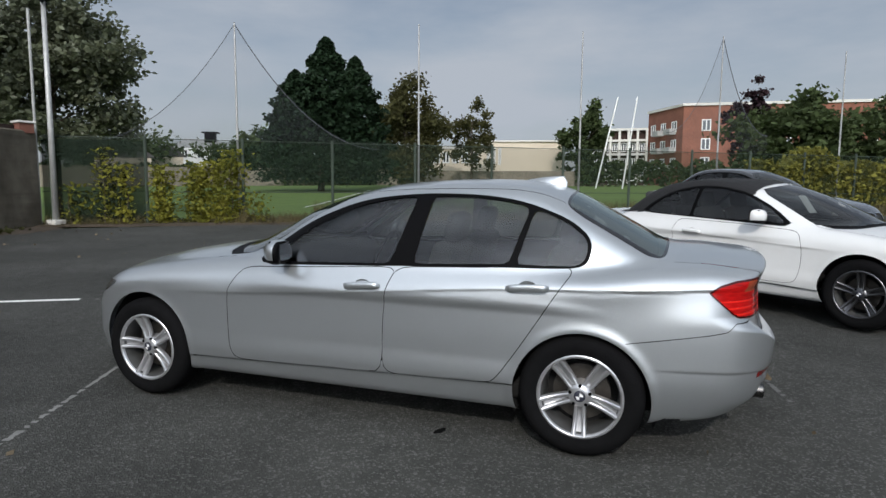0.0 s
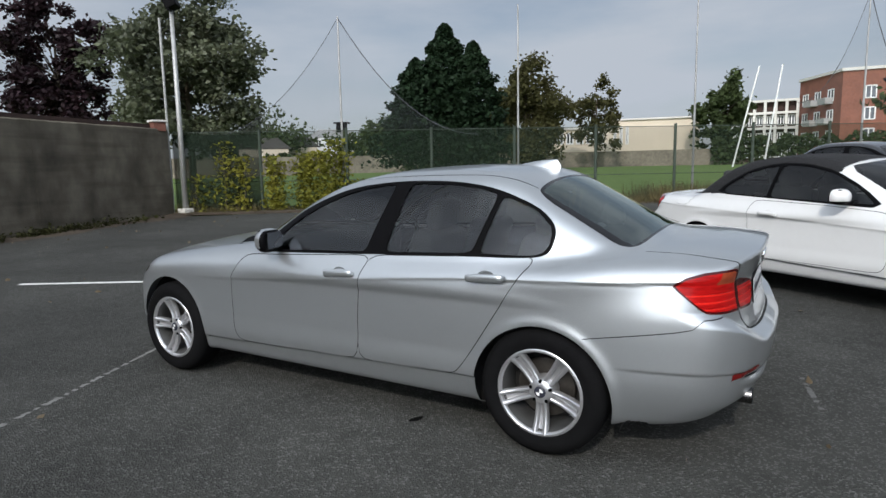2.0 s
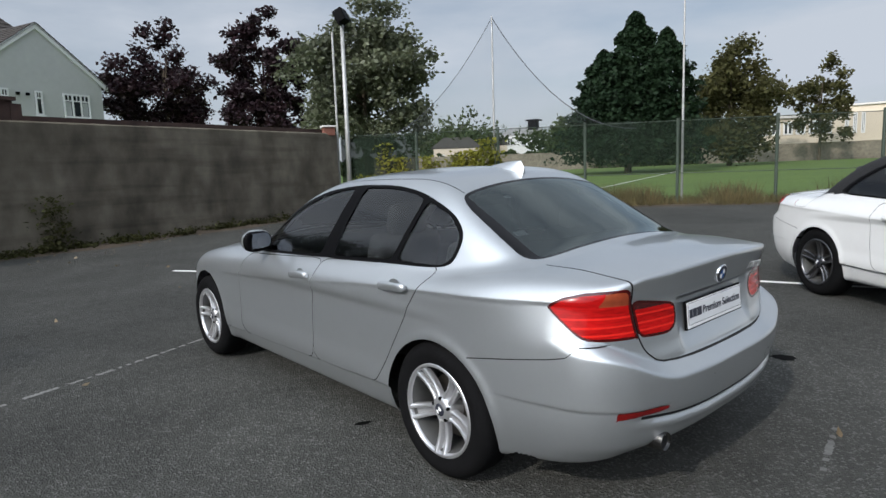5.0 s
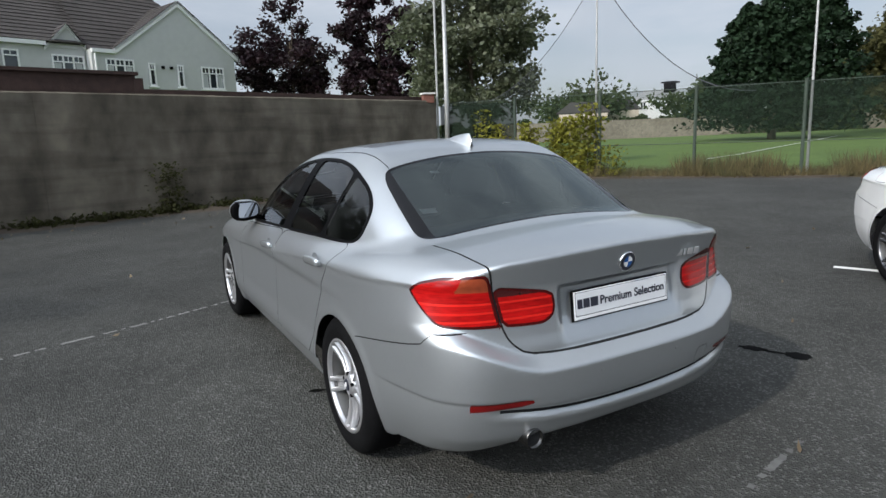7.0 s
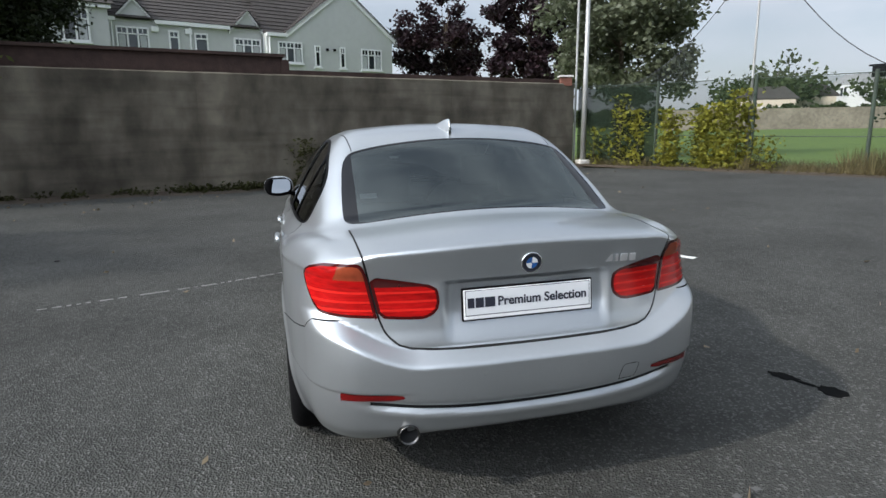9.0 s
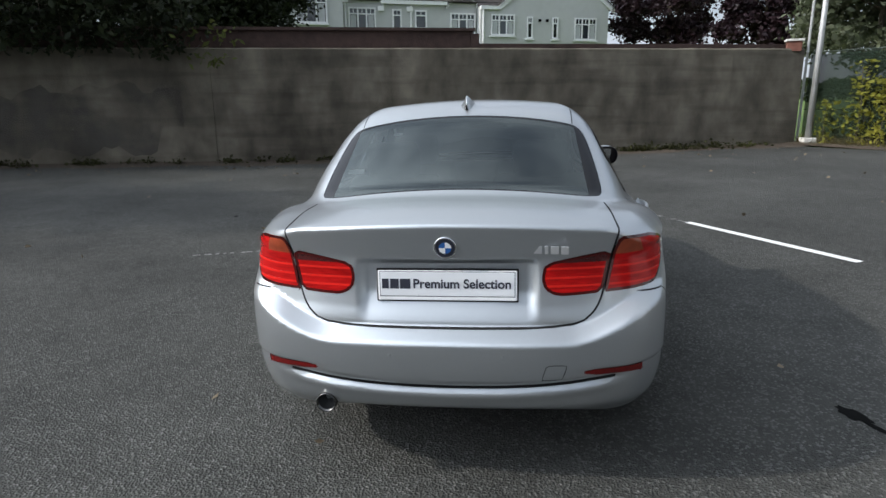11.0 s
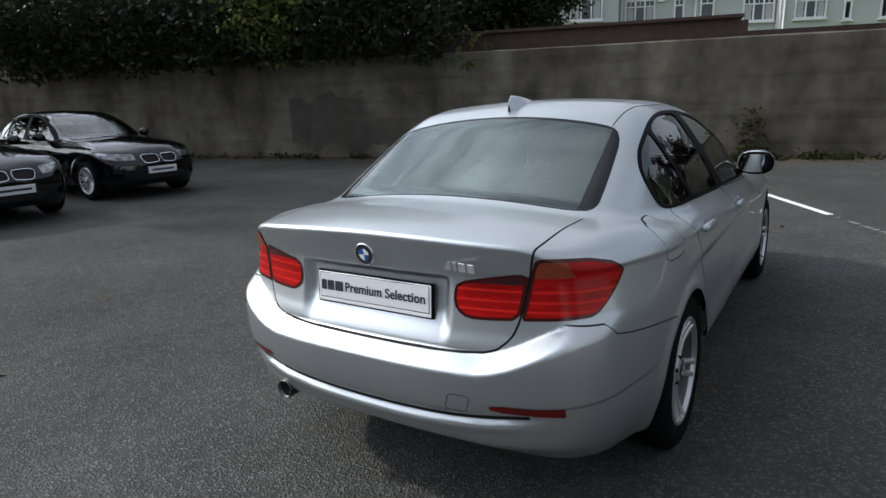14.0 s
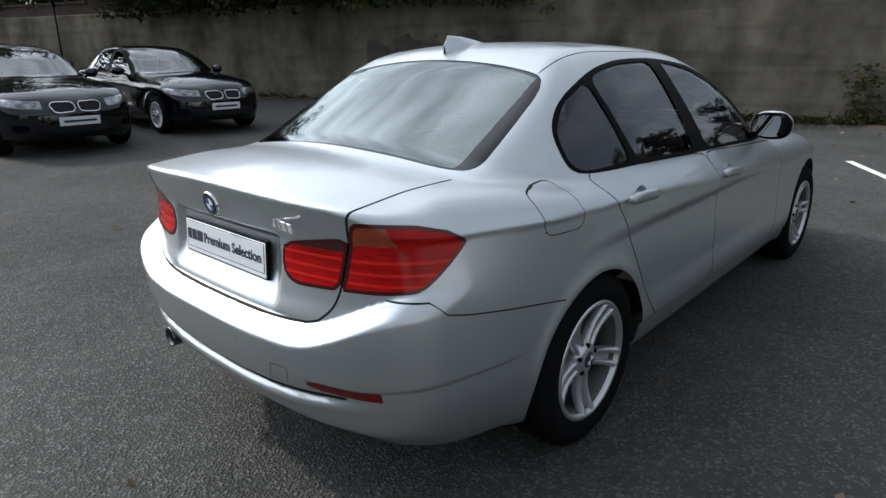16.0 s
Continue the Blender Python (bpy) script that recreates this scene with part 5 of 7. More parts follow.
def conifer(x, y, top, width, seed, peaks, label, leaf=0.29):
    base = ground_z(y)
    r = np.random.RandomState(seed)
    tree = empty("conifer_tree", pose(x, y, base), label, "tree")
    trunk = tube([(0, 0, -0.2), (0, 0, top * 0.5), (0, 0, top * 0.96)], 0.35, 8, taper=0.04)
    part("trunk", trunk, M["bark"], tree)
    pts = []
    for px, hgt, w in peaks:
        n = int(15000 * w * hgt)
        q = r.rand(n) ** 0.62
        rad = (w * width / 2) * (1 - q) ** 0.72 * (0.72 + 0.38 * r.rand(n)) * (1 + 0.16 * np.sin(q * 46 + r.rand(n)))
        ang = r.rand(n) * 2 * math.pi
        rad *= 1 + 0.18 * np.sin(ang * 5 + q * 9)
        z = q * hgt * top * 1.0 + 0.2
        pts.append(np.stack([px * width + rad * np.cos(ang), rad * np.sin(ang), z + 0.10 * rad], 1))
    pts = np.concatenate(pts)
    leaf_mesh("crown", pts, leaf * (0.5 + 0.9 * r.rand(len(pts))), M["leaf_dark"], tree, seed=seed, droop=-0.15, long=1.5)


broad_tree(-17.6, 11.7, 7.9, 2.65, 2.7, M["leaf_grey"], "leafy grey-green tree behind the yard corner", 11, 0.125, 170, 150, spread=0.46)
broad_tree(-24.2, 10.6, 8.9, 2.0, 3.0, M["leaf_purple"], "dark copper-leaved tree behind the wall", 12, 0.13, 105, 130, spread=0.42)
broad_tree(-30.8, 8.2, 8.7, 2.8, 3.3, M["leaf_purple"], "dark copper-leaved tree behind the wall", 13, 0.14, 120, 130, spread=0.42)
for i, (x, y, top, rx, rz) in enumerate(((-14.2, -12.2, 8.5, 4.3, 4.0), (-11.2, -17.8, 8.0, 4.0, 3.8), (-9.0, -24.5, 8.0, 4.0, 3.6), (-7.0, -31.5, 8.0, 4.0, 3.6), (-16.9, -9.6, 7.4, 2.6, 2.6))):
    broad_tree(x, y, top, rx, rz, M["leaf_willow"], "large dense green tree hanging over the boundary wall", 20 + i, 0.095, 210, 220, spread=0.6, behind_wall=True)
# boughs that droop over the wall
r = np.random.RandomState(5)
bough = empty("overhanging_bough", pose(0, 0, 0), "drooping green willow-like boughs hanging over the wall top", "branch")
pts = []
for k in range(64):
    s = 15.3 + 15.0 * (k + r.rand()) / 64
    off = 0.15 + 0.75 * r.rand()
    top, low = 4.2 + r.rand() * 0.9, 2.35 + r.rand() * 0.6
    p = along_wall(s, off)
    n = 190
    q = r.rand(n)
    pts.append(np.stack([p[0] + r.normal(size=n) * 0.26, p[1] + r.normal(size=n) * 0.26, top + (low - top) * q], 1))
    a = along_wall(s, -1.5)
    part("twig", tube([(a[0], a[1], top + 0.1), (p[0], p[1], top), (p[0], p[1], low + 0.3)], 0.018, 5, None, 0.005), M["bark"], bough)
pts = np.concatenate(pts)
tuft = []
for s, off, top, low, n in ((19.6, 0.95, 5.6, 2.95, 420), (20.1, 0.95, 5.6, 2.75, 620), (20.6, 0.95, 5.2, 3.0, 420), (19.8, 0.9, 4.2, 2.45, 260), (21.0, 0.95, 5.0, 3.4, 260), (17.2, 0.95, 5.6, 3.9, 260), (17.5, 0.95, 5.4, 4.2, 200), (14.9, 0.4, 3.2, 2.2, 70)):
    p = along_wall(s, off)
    q = r.rand(n)
    w_ = 0.12 + 0.20 * np.sin(q * 3.1)
    tuft.append(np.stack([p[0] + r.normal(size=n) * w_, p[1] + r.normal(size=n) * w_ * 1.3, top + (low - top) * q], 1))
tuft = np.concatenate(tuft)
# sunlight on these tufts is put into their leaf colour
leaf_mesh("lit_tuft", tuft, 0.085 * (0.6 + 0.9 * r.rand(len(tuft))), M["leaf_lit"], bough, "drooping leaf tufts coloured yellower as if sunlit", seed=7, droop=0.6, long=2.0)
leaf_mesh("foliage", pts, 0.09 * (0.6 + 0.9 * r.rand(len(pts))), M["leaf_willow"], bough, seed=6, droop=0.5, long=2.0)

# far trees round the field
conifer(-28.4, 48.2, 14.0, 12.0, 31, ((0.06, 1.0, 0.78), (0.31, 0.86, 0.66), (-0.22, 0.80, 0.72), (-0.02, 0.72, 1.0)), "tall dense dark green conifer beyond the field")
broad_tree(-27.0, 66.0, 12.7, 5.0, 5.4, M["leaf_olive"], "rounded olive-brown autumn tree beyond the field", 32, 0.30, 130, 110)
broad_tree(-23.5, 83.0, 12.6, 4.0, 4.4, M["leaf_olive"], "thin-crowned autumn tree beyond the field", 33, 0.28, 62, 80, spread=0.45)
broad_tree(-41.5, 84.0, 8.2, 4.5, 2.8, M["leaf_green"], "low green tree beyond the field", 39, 0.4, 80, 50)
broad_tree(-8.2, 93.0, 13.2, 3.6, 5.0, M["leaf_green"], "round green tree beside the cream school building", 34, 0.42, 90, 60)
broad_tree(12.0, 74.0, 12.4, 2.3, 4.2, M["leaf_purple"], "reddish-brown tree before the brick apartments", 47, 0.26, 90, 80)
broad_tree(13.2, 56.0, 8.8, 4.2, 3.6, M["leaf_green"], "wide green tree beside the hedge", 36, 0.35, 130, 60)
broad_tree(21.5, 60.0, 9.0, 5.0, 3.9, M["leaf_green"], "wide green tree beside the hedge", 37, 0.35, 110, 60)
broad_tree(-62.0, 84.0, 9.0, 7.0, 3.8, M["leaf_green"], "low green tree far beyond the field", 38, 0.5, 90, 50)
broad_tree(-75.0, 70.0, 9.5, 8.0, 4.0, M["leaf_green"], "low green tree far beyond the field", 40, 0.5, 90, 50)


def hedge(path, height, depth, material, label, name, seed, leaf, count, base=0.0, parent=None):
    r = np.random.RandomState(seed)
    p = [Vector(q) for q in path]
    seg = [(b - a).length for a, b in zip(p, p[1:])]
    out = []
    for a, b, ln in zip(p, p[1:], seg):
        n = int(count * ln / sum(seg))
        q = r.rand(n)
        d = (b - a).normalized()
        nrm = Vector((-d.y, d.x))
        lump = 0.82 + 0.18 * np.sin(q * ln * 1.7 + seed) * np.sin(q * ln * 0.6)
        u = r.rand(n) ** 0.6 * height * lump
        o = (r.rand(n) - 0.5) * depth * (1 - 0.3 * (u / height) ** 2)
        out.append(np.stack([a.x + (b.x - a.x) * q + nrm.x * o, a.y + (b.y - a.y) * q + nrm.y * o, base + u], 1))
    out = np.concatenate(out)
    return tagged(leaf_mesh(name, out, leaf * (0.6 + 0.8 * r.rand(len(out))), material, parent, seed=seed), label, "hedge", kind="" if parent else "stuff")


hedge([on_fence(23.5, 0.5), on_fence(44, 0.9)], 2.75, 1.5, M["leaf_hedge"], "tall yellow-green hedge along the fence", "hedge", 41, 0.11, 26000, 0.2)
hedge([on_fence(20.2, 1.6), on_fence(24.5, 1.2)], 1.0, 1.2, M["leaf_green"], "low green shrubs at the fence", "shrubs", 42, 0.10, 4000, 0.2)
hedge([(-46, 74), (-40, 78.5), (-37.5, 80)], 3.6, 3.0, M["leaf_green"], "dark band of shrubs along the far side of the field", "shrubs", 43, 0.42, 9000, 1.0)
hedge([(-90, 40), (-70, 60), (-46, 74)], 3.4, 3.0, M["leaf_green"], "dark band of shrubs along the far side of the field", "shrubs", 44, 0.42, 9000, 0.8)
hedge([(-9, 88), (4, 92), (30, 88), (60, 80)], 4.4, 3.0, M["leaf_green"], "dark band of shrubs before the apartments", "shrubs", 45, 0.42, 9000, 1.0)
hedge([(20, 47), (40, 50)], 5.0, 4.0, M["leaf_green"], "dark band of shrubs behind the hedge", "shrubs", 46, 0.42, 4000, 0.6)

# climbing shrub on the netting by the lamp post
r = np.random.RandomState(9)
climb = empty("climbing_shrub", pose(0, 0, 0), "yellow-green climbing shrub growing through the fence netting", "shrub")
pts, stems = [], bmesh.new()
for a, b, n, hmax in ((0.7, 1.2, 260, 1.3), (1.2, 2.3, 1000, 2.1), (2.6, 3.2, 1000, 2.0), (3.2, 4.9, 3300, 2.1), (5.1, 5.6, 200, 1.3)):
    for k in range(max(2, int((b - a) / 0.22))):
        s = a + (b - a) * r.rand()
        x, y = on_fence(s, 0.16 if k % 2 else -0.08)
        hh = hmax * (0.65 + 0.4 * r.rand())
        tube([(x, y, 0.15), (x + 0.1 * r.randn(), y + 0.05 * r.randn(), 0.2 + hh * 0.5), (x + 0.15 * r.randn(), y, 0.2 + hh)], 0.012, 5, stems, 0.004)
        m = int(n / max(2, int((b - a) / 0.22)))
        q = r.rand(m)
        pts.append(np.stack([x + r.normal(size=m) * 0.19, y + r.normal(size=m) * 0.12, 0.25 + q * hh], 1))
part("stem", stems, M["bark"], climb)
pts = np.concatenate(pts)
leaf_mesh("foliage", pts, 0.075 * (0.6 + 0.8 * r.rand(len(pts))), M["leaf_yellow"], climb, seed=10)

# rough grass at the fence foot
r = np.random.RandomState(14)
n = 75000
s, off = r.rand(n) * 44, np.where(r.rand(n) < 0.55, r.rand(n) * 0.55 - 0.5, r.rand(n) * 2.4 - 0.2)
hgt = (0.10 + 0.55 * r.rand(n) ** 2) * (0.55 + 0.6 * (np.sin(s * 1.3) * np.sin(s * 0.47 + 1) > -0.1)) * np.where(off < -0.25, 0.45, 1.0) * np.where(s < 5, 0.5, 1.0)
px = FENCE_A.x + FENCE_D.x * s + FENCE_N.x * off
py = FENCE_A.y + FENCE_D.y * s + FENCE_N.y * off
lean = r.normal(size=(n, 2)) * 0.16
w = 0.006 + 0.011 * r.rand(n)
ang = r.rand(n) * math.pi
dx, dy = np.cos(ang) * w, np.sin(ang) * w
z0 = np.array([ground_z(v) for v in py]) - 0.02
v = np.stack([np.stack([px - dx, py - dy, z0], 1), np.stack([px + dx, py + dy, z0], 1), np.stack([px + lean[:, 0], py + lean[:, 1], z0 + hgt], 1)], 1).reshape(-1, 3)
tagged(mesh_ob("rough_grass", v, np.arange(n * 3).reshape(-1, 3), M["rough"]), "dry brown and green rough grass along the fence foot", "grass", kind="stuff")
bm = bmesh.new()
rows = []
for k in range(61):
    s = 46 * k / 60 - 0.3
    rows.append([bm.verts.new((*on_fence(s, o + 0.06 * math.sin(s * 2.3)), 0.215 + z)) for o, z in ((-0.62, -0.01), (-0.45, 0.035), (0.5, 0.06), (2.4, 0.0))])
for a, b in zip(rows, rows[1:]):
    for k in range(3):
        bm.faces.new((a[k], b[k], b[k + 1], a[k + 1]))
bmesh.ops.recalc_face_normals(bm, faces=bm.faces)
tagged(part("verge", bm, M["soil"]), "bare soil verge under the fence", "ground", kind="structure")

# weeds along the wall foot, and one plant on the wall
r = np.random.RandomState(15)
pts = []
for k in range(150):
    s = 0.4 + r.rand() * 11.0 if k < 110 else 11 + r.rand() * 14
    p = along_wall(s, 0.10 + 0.25 * r.rand() ** 2)
    m = 26
    pts.append(np.stack([p[0] + r.normal(size=m) * 0.10, p[1] + r.normal(size=m) * 0.12, ground_z(p[1]) + 0.02 + np.abs(r.normal(size=m)) * 0.07], 1))
p = along_wall(8.4, 0.12)
m = 420
q = r.rand(m) ** 1.4
pts.append(np.stack([p[0] + r.normal(size=m) * 0.06, p[1] + r.normal(size=m) * 0.24 * (1 - 0.4 * q), 0.05 + q * 1.1], 1))
pts = np.concatenate(pts)
tagged(leaf_mesh("weeds", pts, 0.055 * (0.5 + r.rand(len(pts))), M["weed"], None, seed=16), "low brown-green weeds along the wall foot", "weeds", kind="stuff")
# earth gathered along the wall foot
bm = bmesh.new()
rows = []
for k in range(71):
    s = 33.0 * k / 70
    e = 0.62 + 0.16 * math.sin(s * 1.9) + 0.08 * math.sin(s * 5.1)
    rows.append([bm.verts.new((*along_wall(s, o)[:2], ground_z(along_wall(s, o)[1]) + z)) for o, z in ((0.0, 0.05), (e * 0.6, 0.02), (e, 0.003))])
for a, b in zip(rows, rows[1:]):
    for k in range(2):
        bm.faces.new((a[k], a[k + 1], b[k + 1], b[k]))
bmesh.ops.recalc_face_normals(bm, faces=bm.faces)
tagged(part("wall_foot_dirt", bm, M["soil"]), "dark earth and leaf mould along the wall foot", "ground", kind="structure")
# fallen leaves and grit
pts = []
for k in range(210):
    s, o = r.rand() * 26, 0.3 + abs(r.normal()) * 1.3
    p = along_wall(s, o)
    pts.append((p[0], p[1], ground_z(p[1]) + 0.012))
for k in range(60):
    x, y = -9 + 14 * r.rand(), -7 + 14 * r.rand()
    pts.append((x, y, ground_z(y) + 0.010))
pts = np.array(pts)
tagged(leaf_mesh("fallen_leaves", pts, 0.035 * (0.5 + r.rand(len(pts))), M["dead"], None, seed=17), "scattered dry fallen leaves on the asphalt", "leaves", kind="stuff")


# ---- markings on the asphalt ----
def strip(name, a, b, width, material, label, gaps=(), ragged=0.0, seed=1, lift=0.004):
    r = random.Random(seed)
    a, b = Vector(a), Vector(b)
    d = (b - a).normalized()
    nrm = Vector((-d.y, d.x))
    ln = (b - a).length
    bm = bmesh.new()
    st = 0.035 if ragged else 0.25
    n = int(ln / st)
    for k in range(n):
        s0, s1 = k * st, (k + 1) * st
        if any(g0 < (s0 + s1) / 2 < g1 for g0, g1 in gaps) or r.random() < ragged:
            continue
        w0 = width / 2 * (1 - (r.random() * 0.7 if ragged else 0.03 * r.random()))
        w1 = width / 2 * (1 - (r.random() * 0.7 if ragged else 0.03 * r.random()))
        q = [a + d * s0 + nrm * w0, a + d * s0 - nrm * w1, a + d * s1 - nrm * w0, a + d * s1 + nrm * w1]
        bm.faces.new([bm.verts.new((p.x, p.y, ground_z(p.y) + lift)) for p in q])
    bmesh.ops.recalc_face_normals(bm, faces=bm.faces)
    tagged(part(name, bm, material), label, "road marking", kind="structure")


strip("bay_line", (-6.3, 0.35), (-0.78, 3.24), 0.095, M["line"], "white painted parking bay line", gaps=((1.95, 4.0),))
strip("bay_line_worn", (-4.55, 1.25), (-2.75, 2.2), 0.08, M["worn"], "worn white parking bay line", ragged=0.55, seed=4)
strip("faint_line", (-1.15, -2.9), (-2.15, -0.35), 0.055, M["worn"], "faint worn-out bay line", ragged=0.25, seed=5)
strip("bay_line", (0.80, 4.255), (2.4, 4.75), 0.09, M["line"], "white painted parking bay line")
strip("faint_line", (2.62, 0.35), (2.5, 0.95), 0.05, M["faint"], "faint worn-out bay line", ragged=0.6, seed=6)


def blot(x, y, rx, ry, rot, material, label, seed, name="stain"):
    r = random.Random(seed)
    pts = []
    for k in range(22):
        a = 2 * math.pi * k / 22
        q = 1 + 0.35 * (r.random() - 0.5)
        u, v = rx * q * math.cos(a), ry * q * math.sin(a)
        c, s = math.cos(rot), math.sin(rot)
        X, Y = x + c * u - s * v, y + s * u + c * v
        pts.append((X, Y, ground_z(Y) + 0.003))
    tagged(mesh_ob(name, pts, [tuple(range(22))], material), label, "stain", kind="structure")


blot(1.68, 1.75, 0.085, 0.042, 0.4, M["stain"], "black oil stain on the asphalt", 1)
blot(1.80, 1.79, 0.08, 0.016, 0.4, M["stain"], "black oil stain on the asphalt", 2)
blot(1.92, 1.84, 0.075, 0.062, 0.2, M["stain"], "black oil stain on the asphalt", 3)
blot(0.615, -0.79, 0.055, 0.022, 1.2, M["stain"], "small dark spot on the asphalt", 4)
blot(-3.2, -3.4, 0.05, 0.03, 0.4, M["stain"], "small dark spot on the asphalt", 5)

# ---- lamp post and pier at the corner ----
lx, ly = -13.18, 8.02
lamp = empty("lamp_post", pose(lx, ly, ground_z(ly)), "pale galvanised steel lamp post with a floodlight head", "lamp post")
part("pole", tube([(0, 0, -0.1), (0, 0, 2.5), (0, 0, 5.75)], 0.085, 14, taper=0.055), M["galv"], lamp, smooth=True)
part("foot", box(0.34, 0.34, 0.22, (0, 0, 0.08), bevel=0.03), M["conc"], lamp, "rough concrete foot")
part("bracket", box(0.06, 0.5, 0.06, (0, 0, 5.75), (0, 0, 35), 0.01), M["trim"], lamp)
part("floodlight", box(0.32, 0.46, 0.40, (0.0, 0.0, 6.0), (0, -25, 35), 0.03), M["trim"], lamp, "dark floodlight head")
thin = empty("conduit_pole", pose(lx - 0.42, ly - 0.10, ground_z(ly)), "thin grey steel pole beside the lamp post", "pole")
part("pole", tube([(0, 0, 0), (0, 0, 5.6)], 0.035, 8), M["galv"], thin)
pr = along_wall(0.25, -0.13)
pier = empty("brick_pier", pose(pr[0], pr[1], 0), "short brick pier at the end of the wall", "pier")
part("pier_shaft", box(0.34, 0.34, 0.26, (0, 0, WALL_TOP + 0.06), (0, 0, -14), 0.01), M["pier"], pier, "dull red brickwork")
part("pier_cap", box(0.42, 0.42, 0.055, (0, 0, WALL_TOP + 0.21), (0, 0, -14), 0.012), M["conc"], pier, "pale concrete cap")


# thin post with a lamp head against the wall, beyond the black cars
wp = along_wall(34.5, 0.10)
wpost = empty("wall_post", pose(wp[0], wp[1], ground_z(wp[1])), "thin dark steel post with a small lamp against the wall", "post")
part("post", tube([(0, 0, 0), (0, 0.02, 1.7), (0, 0.05, 3.0)], 0.03, 8), M["trim"], wpost)
part("lamp_head", box(0.12, 0.16, 0.22, (0.02, 0.05, 3.05), (0, 10, 0), 0.02), M["trim"], wpost)
# clump of leaves swept together before the black cars
r = np.random.RandomState(77)
cl = np.stack([0.1 + r.normal(size=120) * 0.22, -9.3 + r.normal(size=120) * 0.2, np.abs(r.normal(size=120)) * 0.03], 1)
cl[:, 2] += np.array([ground_z(v) for v in cl[:, 1]]) + 0.01
tagged(leaf_mesh("swept_leaves", cl, 0.06 * (0.5 + r.rand(120)), M["weed"], None, seed=78), "small clump of swept dead leaves on the asphalt", "leaves", kind="stuff")


# ---- houses behind the wall ----
HP, HD = Vector((-29.8, 5.0)), Vector((0.358, -0.934)).normalized()
HN = Vector((0.934, 0.358)).normalized()


def hp(u, z, out=0.0):
    p = HP + HD * u + HN * out
    return (p.x, p.y, z)


def quad_slab(corners, thick, nrm):
    """A slab from four corners, thickened along nrm."""
    bm = bmesh.new()
    a = [bm.verts.new(c) for c in corners]
    b = [bm.verts.new(Vector(c) + Vector(nrm) * thick) for c in corners]
    n = len(a)
    bm.faces.new(a)
    bm.faces.new(b[::-1])
    for k in range(n):
        bm.faces.new((a[k], b[k], b[(k + 1) % n], a[(k + 1) % n]))
    bmesh.ops.recalc_face_normals(bm, faces=bm.faces)
    return bm


N3 = (HN.x, HN.y, 0)


def house_window(house, u0, u1, z0, z1, out, cols, toplight=True, name="window"):
    w = new(name)
    w.parent = house
    part("pane", quad_slab([hp(u0, z0, out - 0.03), hp(u1, z0, out - 0.03), hp(u1, z1, out - 0.03), hp(u0, z1, out - 0.03)], 0.045, N3), M["pane"], w, "dark window glass")
    bm = bmesh.new()
    fw = 0.07

    def bar(a, b, c, d):
        merge(bm, quad_slab([hp(a, c, out - 0.02), hp(b, c, out - 0.02), hp(b, d, out - 0.02), hp(a, d, out - 0.02)], 0.08, N3))
    bar(u0, u1, z0, z0 + fw)
    bar(u0, u1, z1 - fw, z1)
    for k in range(cols + 1):
        c = u0 + (u1 - u0 - fw) * k / cols
        bar(c, c + fw, z0 + fw, z1 - fw)
    if toplight:
        zz = z0 + (z1 - z0) * 0.68
        bar(u0 + fw, u1 - fw, zz, zz + 0.05)
        for k in range(cols):
            c = u0 + (u1 - u0 - fw) * (k + 0.5) / cols + fw / 2
            bar(c - 0.012, c + 0.012, zz + 0.05, z1 - fw)
    part("window_frame", bm, M["pvc"], w, "white window frame")
    merge_s = quad_slab([hp(u0 - 0.06, z0 - 0.07, out), hp(u1 + 0.06, z0 - 0.07, out), hp(u1 + 0.06, z0, out), hp(u0 - 0.06, z0, out)], 0.10, N3)
    part("window_sill", merge_s, M["pvc"], w)
    if cols >= 3:
        for c0, c1 in ((u0 + 0.1, u0 + (u1 - u0) * 0.28), (u1 - (u1 - u0) * 0.28, u1 - 0.1)):
            part("curtain", quad_slab([hp(c0, z0 + fw, out + 0.017), hp(c1, z0 + fw, out + 0.017), hp(c1, z0 + (z1 - z0) * 0.66, out + 0.017), hp(c0, z0 + (z1 - z0) * 0.66, out + 0.017)], 0.004, N3), M["curtain"], w, "pale net curtain")


def tiled_slope(house, e0, e1, r0, r1, courses, name="roof"):
    """A roof slope between its eave and its ridge, laid in overlapping courses of tiles."""
    e0, e1, r0, r1 = (Vector(q) for q in (e0, e1, r0, r1))
    nrm = (e1 - e0).cross(r0 - e0).normalized()
    if nrm.z < 0:
        nrm = -nrm
    bm = bmesh.new()
    bm.faces.new([bm.verts.new(q - nrm * 0.05) for q in (e0, e1, r1, r0)])
    roof = part(name, bm, M["tile"], house, "brown concrete roof tiles in courses")
    for k in range(courses):
        bm = bmesh.new()
        a, b = k / courses, (k + 1.12) / courses
        p = [e0.lerp(r0, a), e1.lerp(r1, a), e1.lerp(r1, min(1, b)), e0.lerp(r0, min(1, b))]
        lo = [q + nrm * h_ for q, h_ in zip(p, (0.045, 0.045, 0.012, 0.012))]
        vs = [bm.verts.new(q) for q in lo]
        bs = [bm.verts.new(q) for q in (p[0], p[1])]
        bm.faces.new(vs)
        bm.faces.new((bs[0], bs[1], vs[1], vs[0]))
        part("tile_course", bm, M["tile"], roof)
    return roof


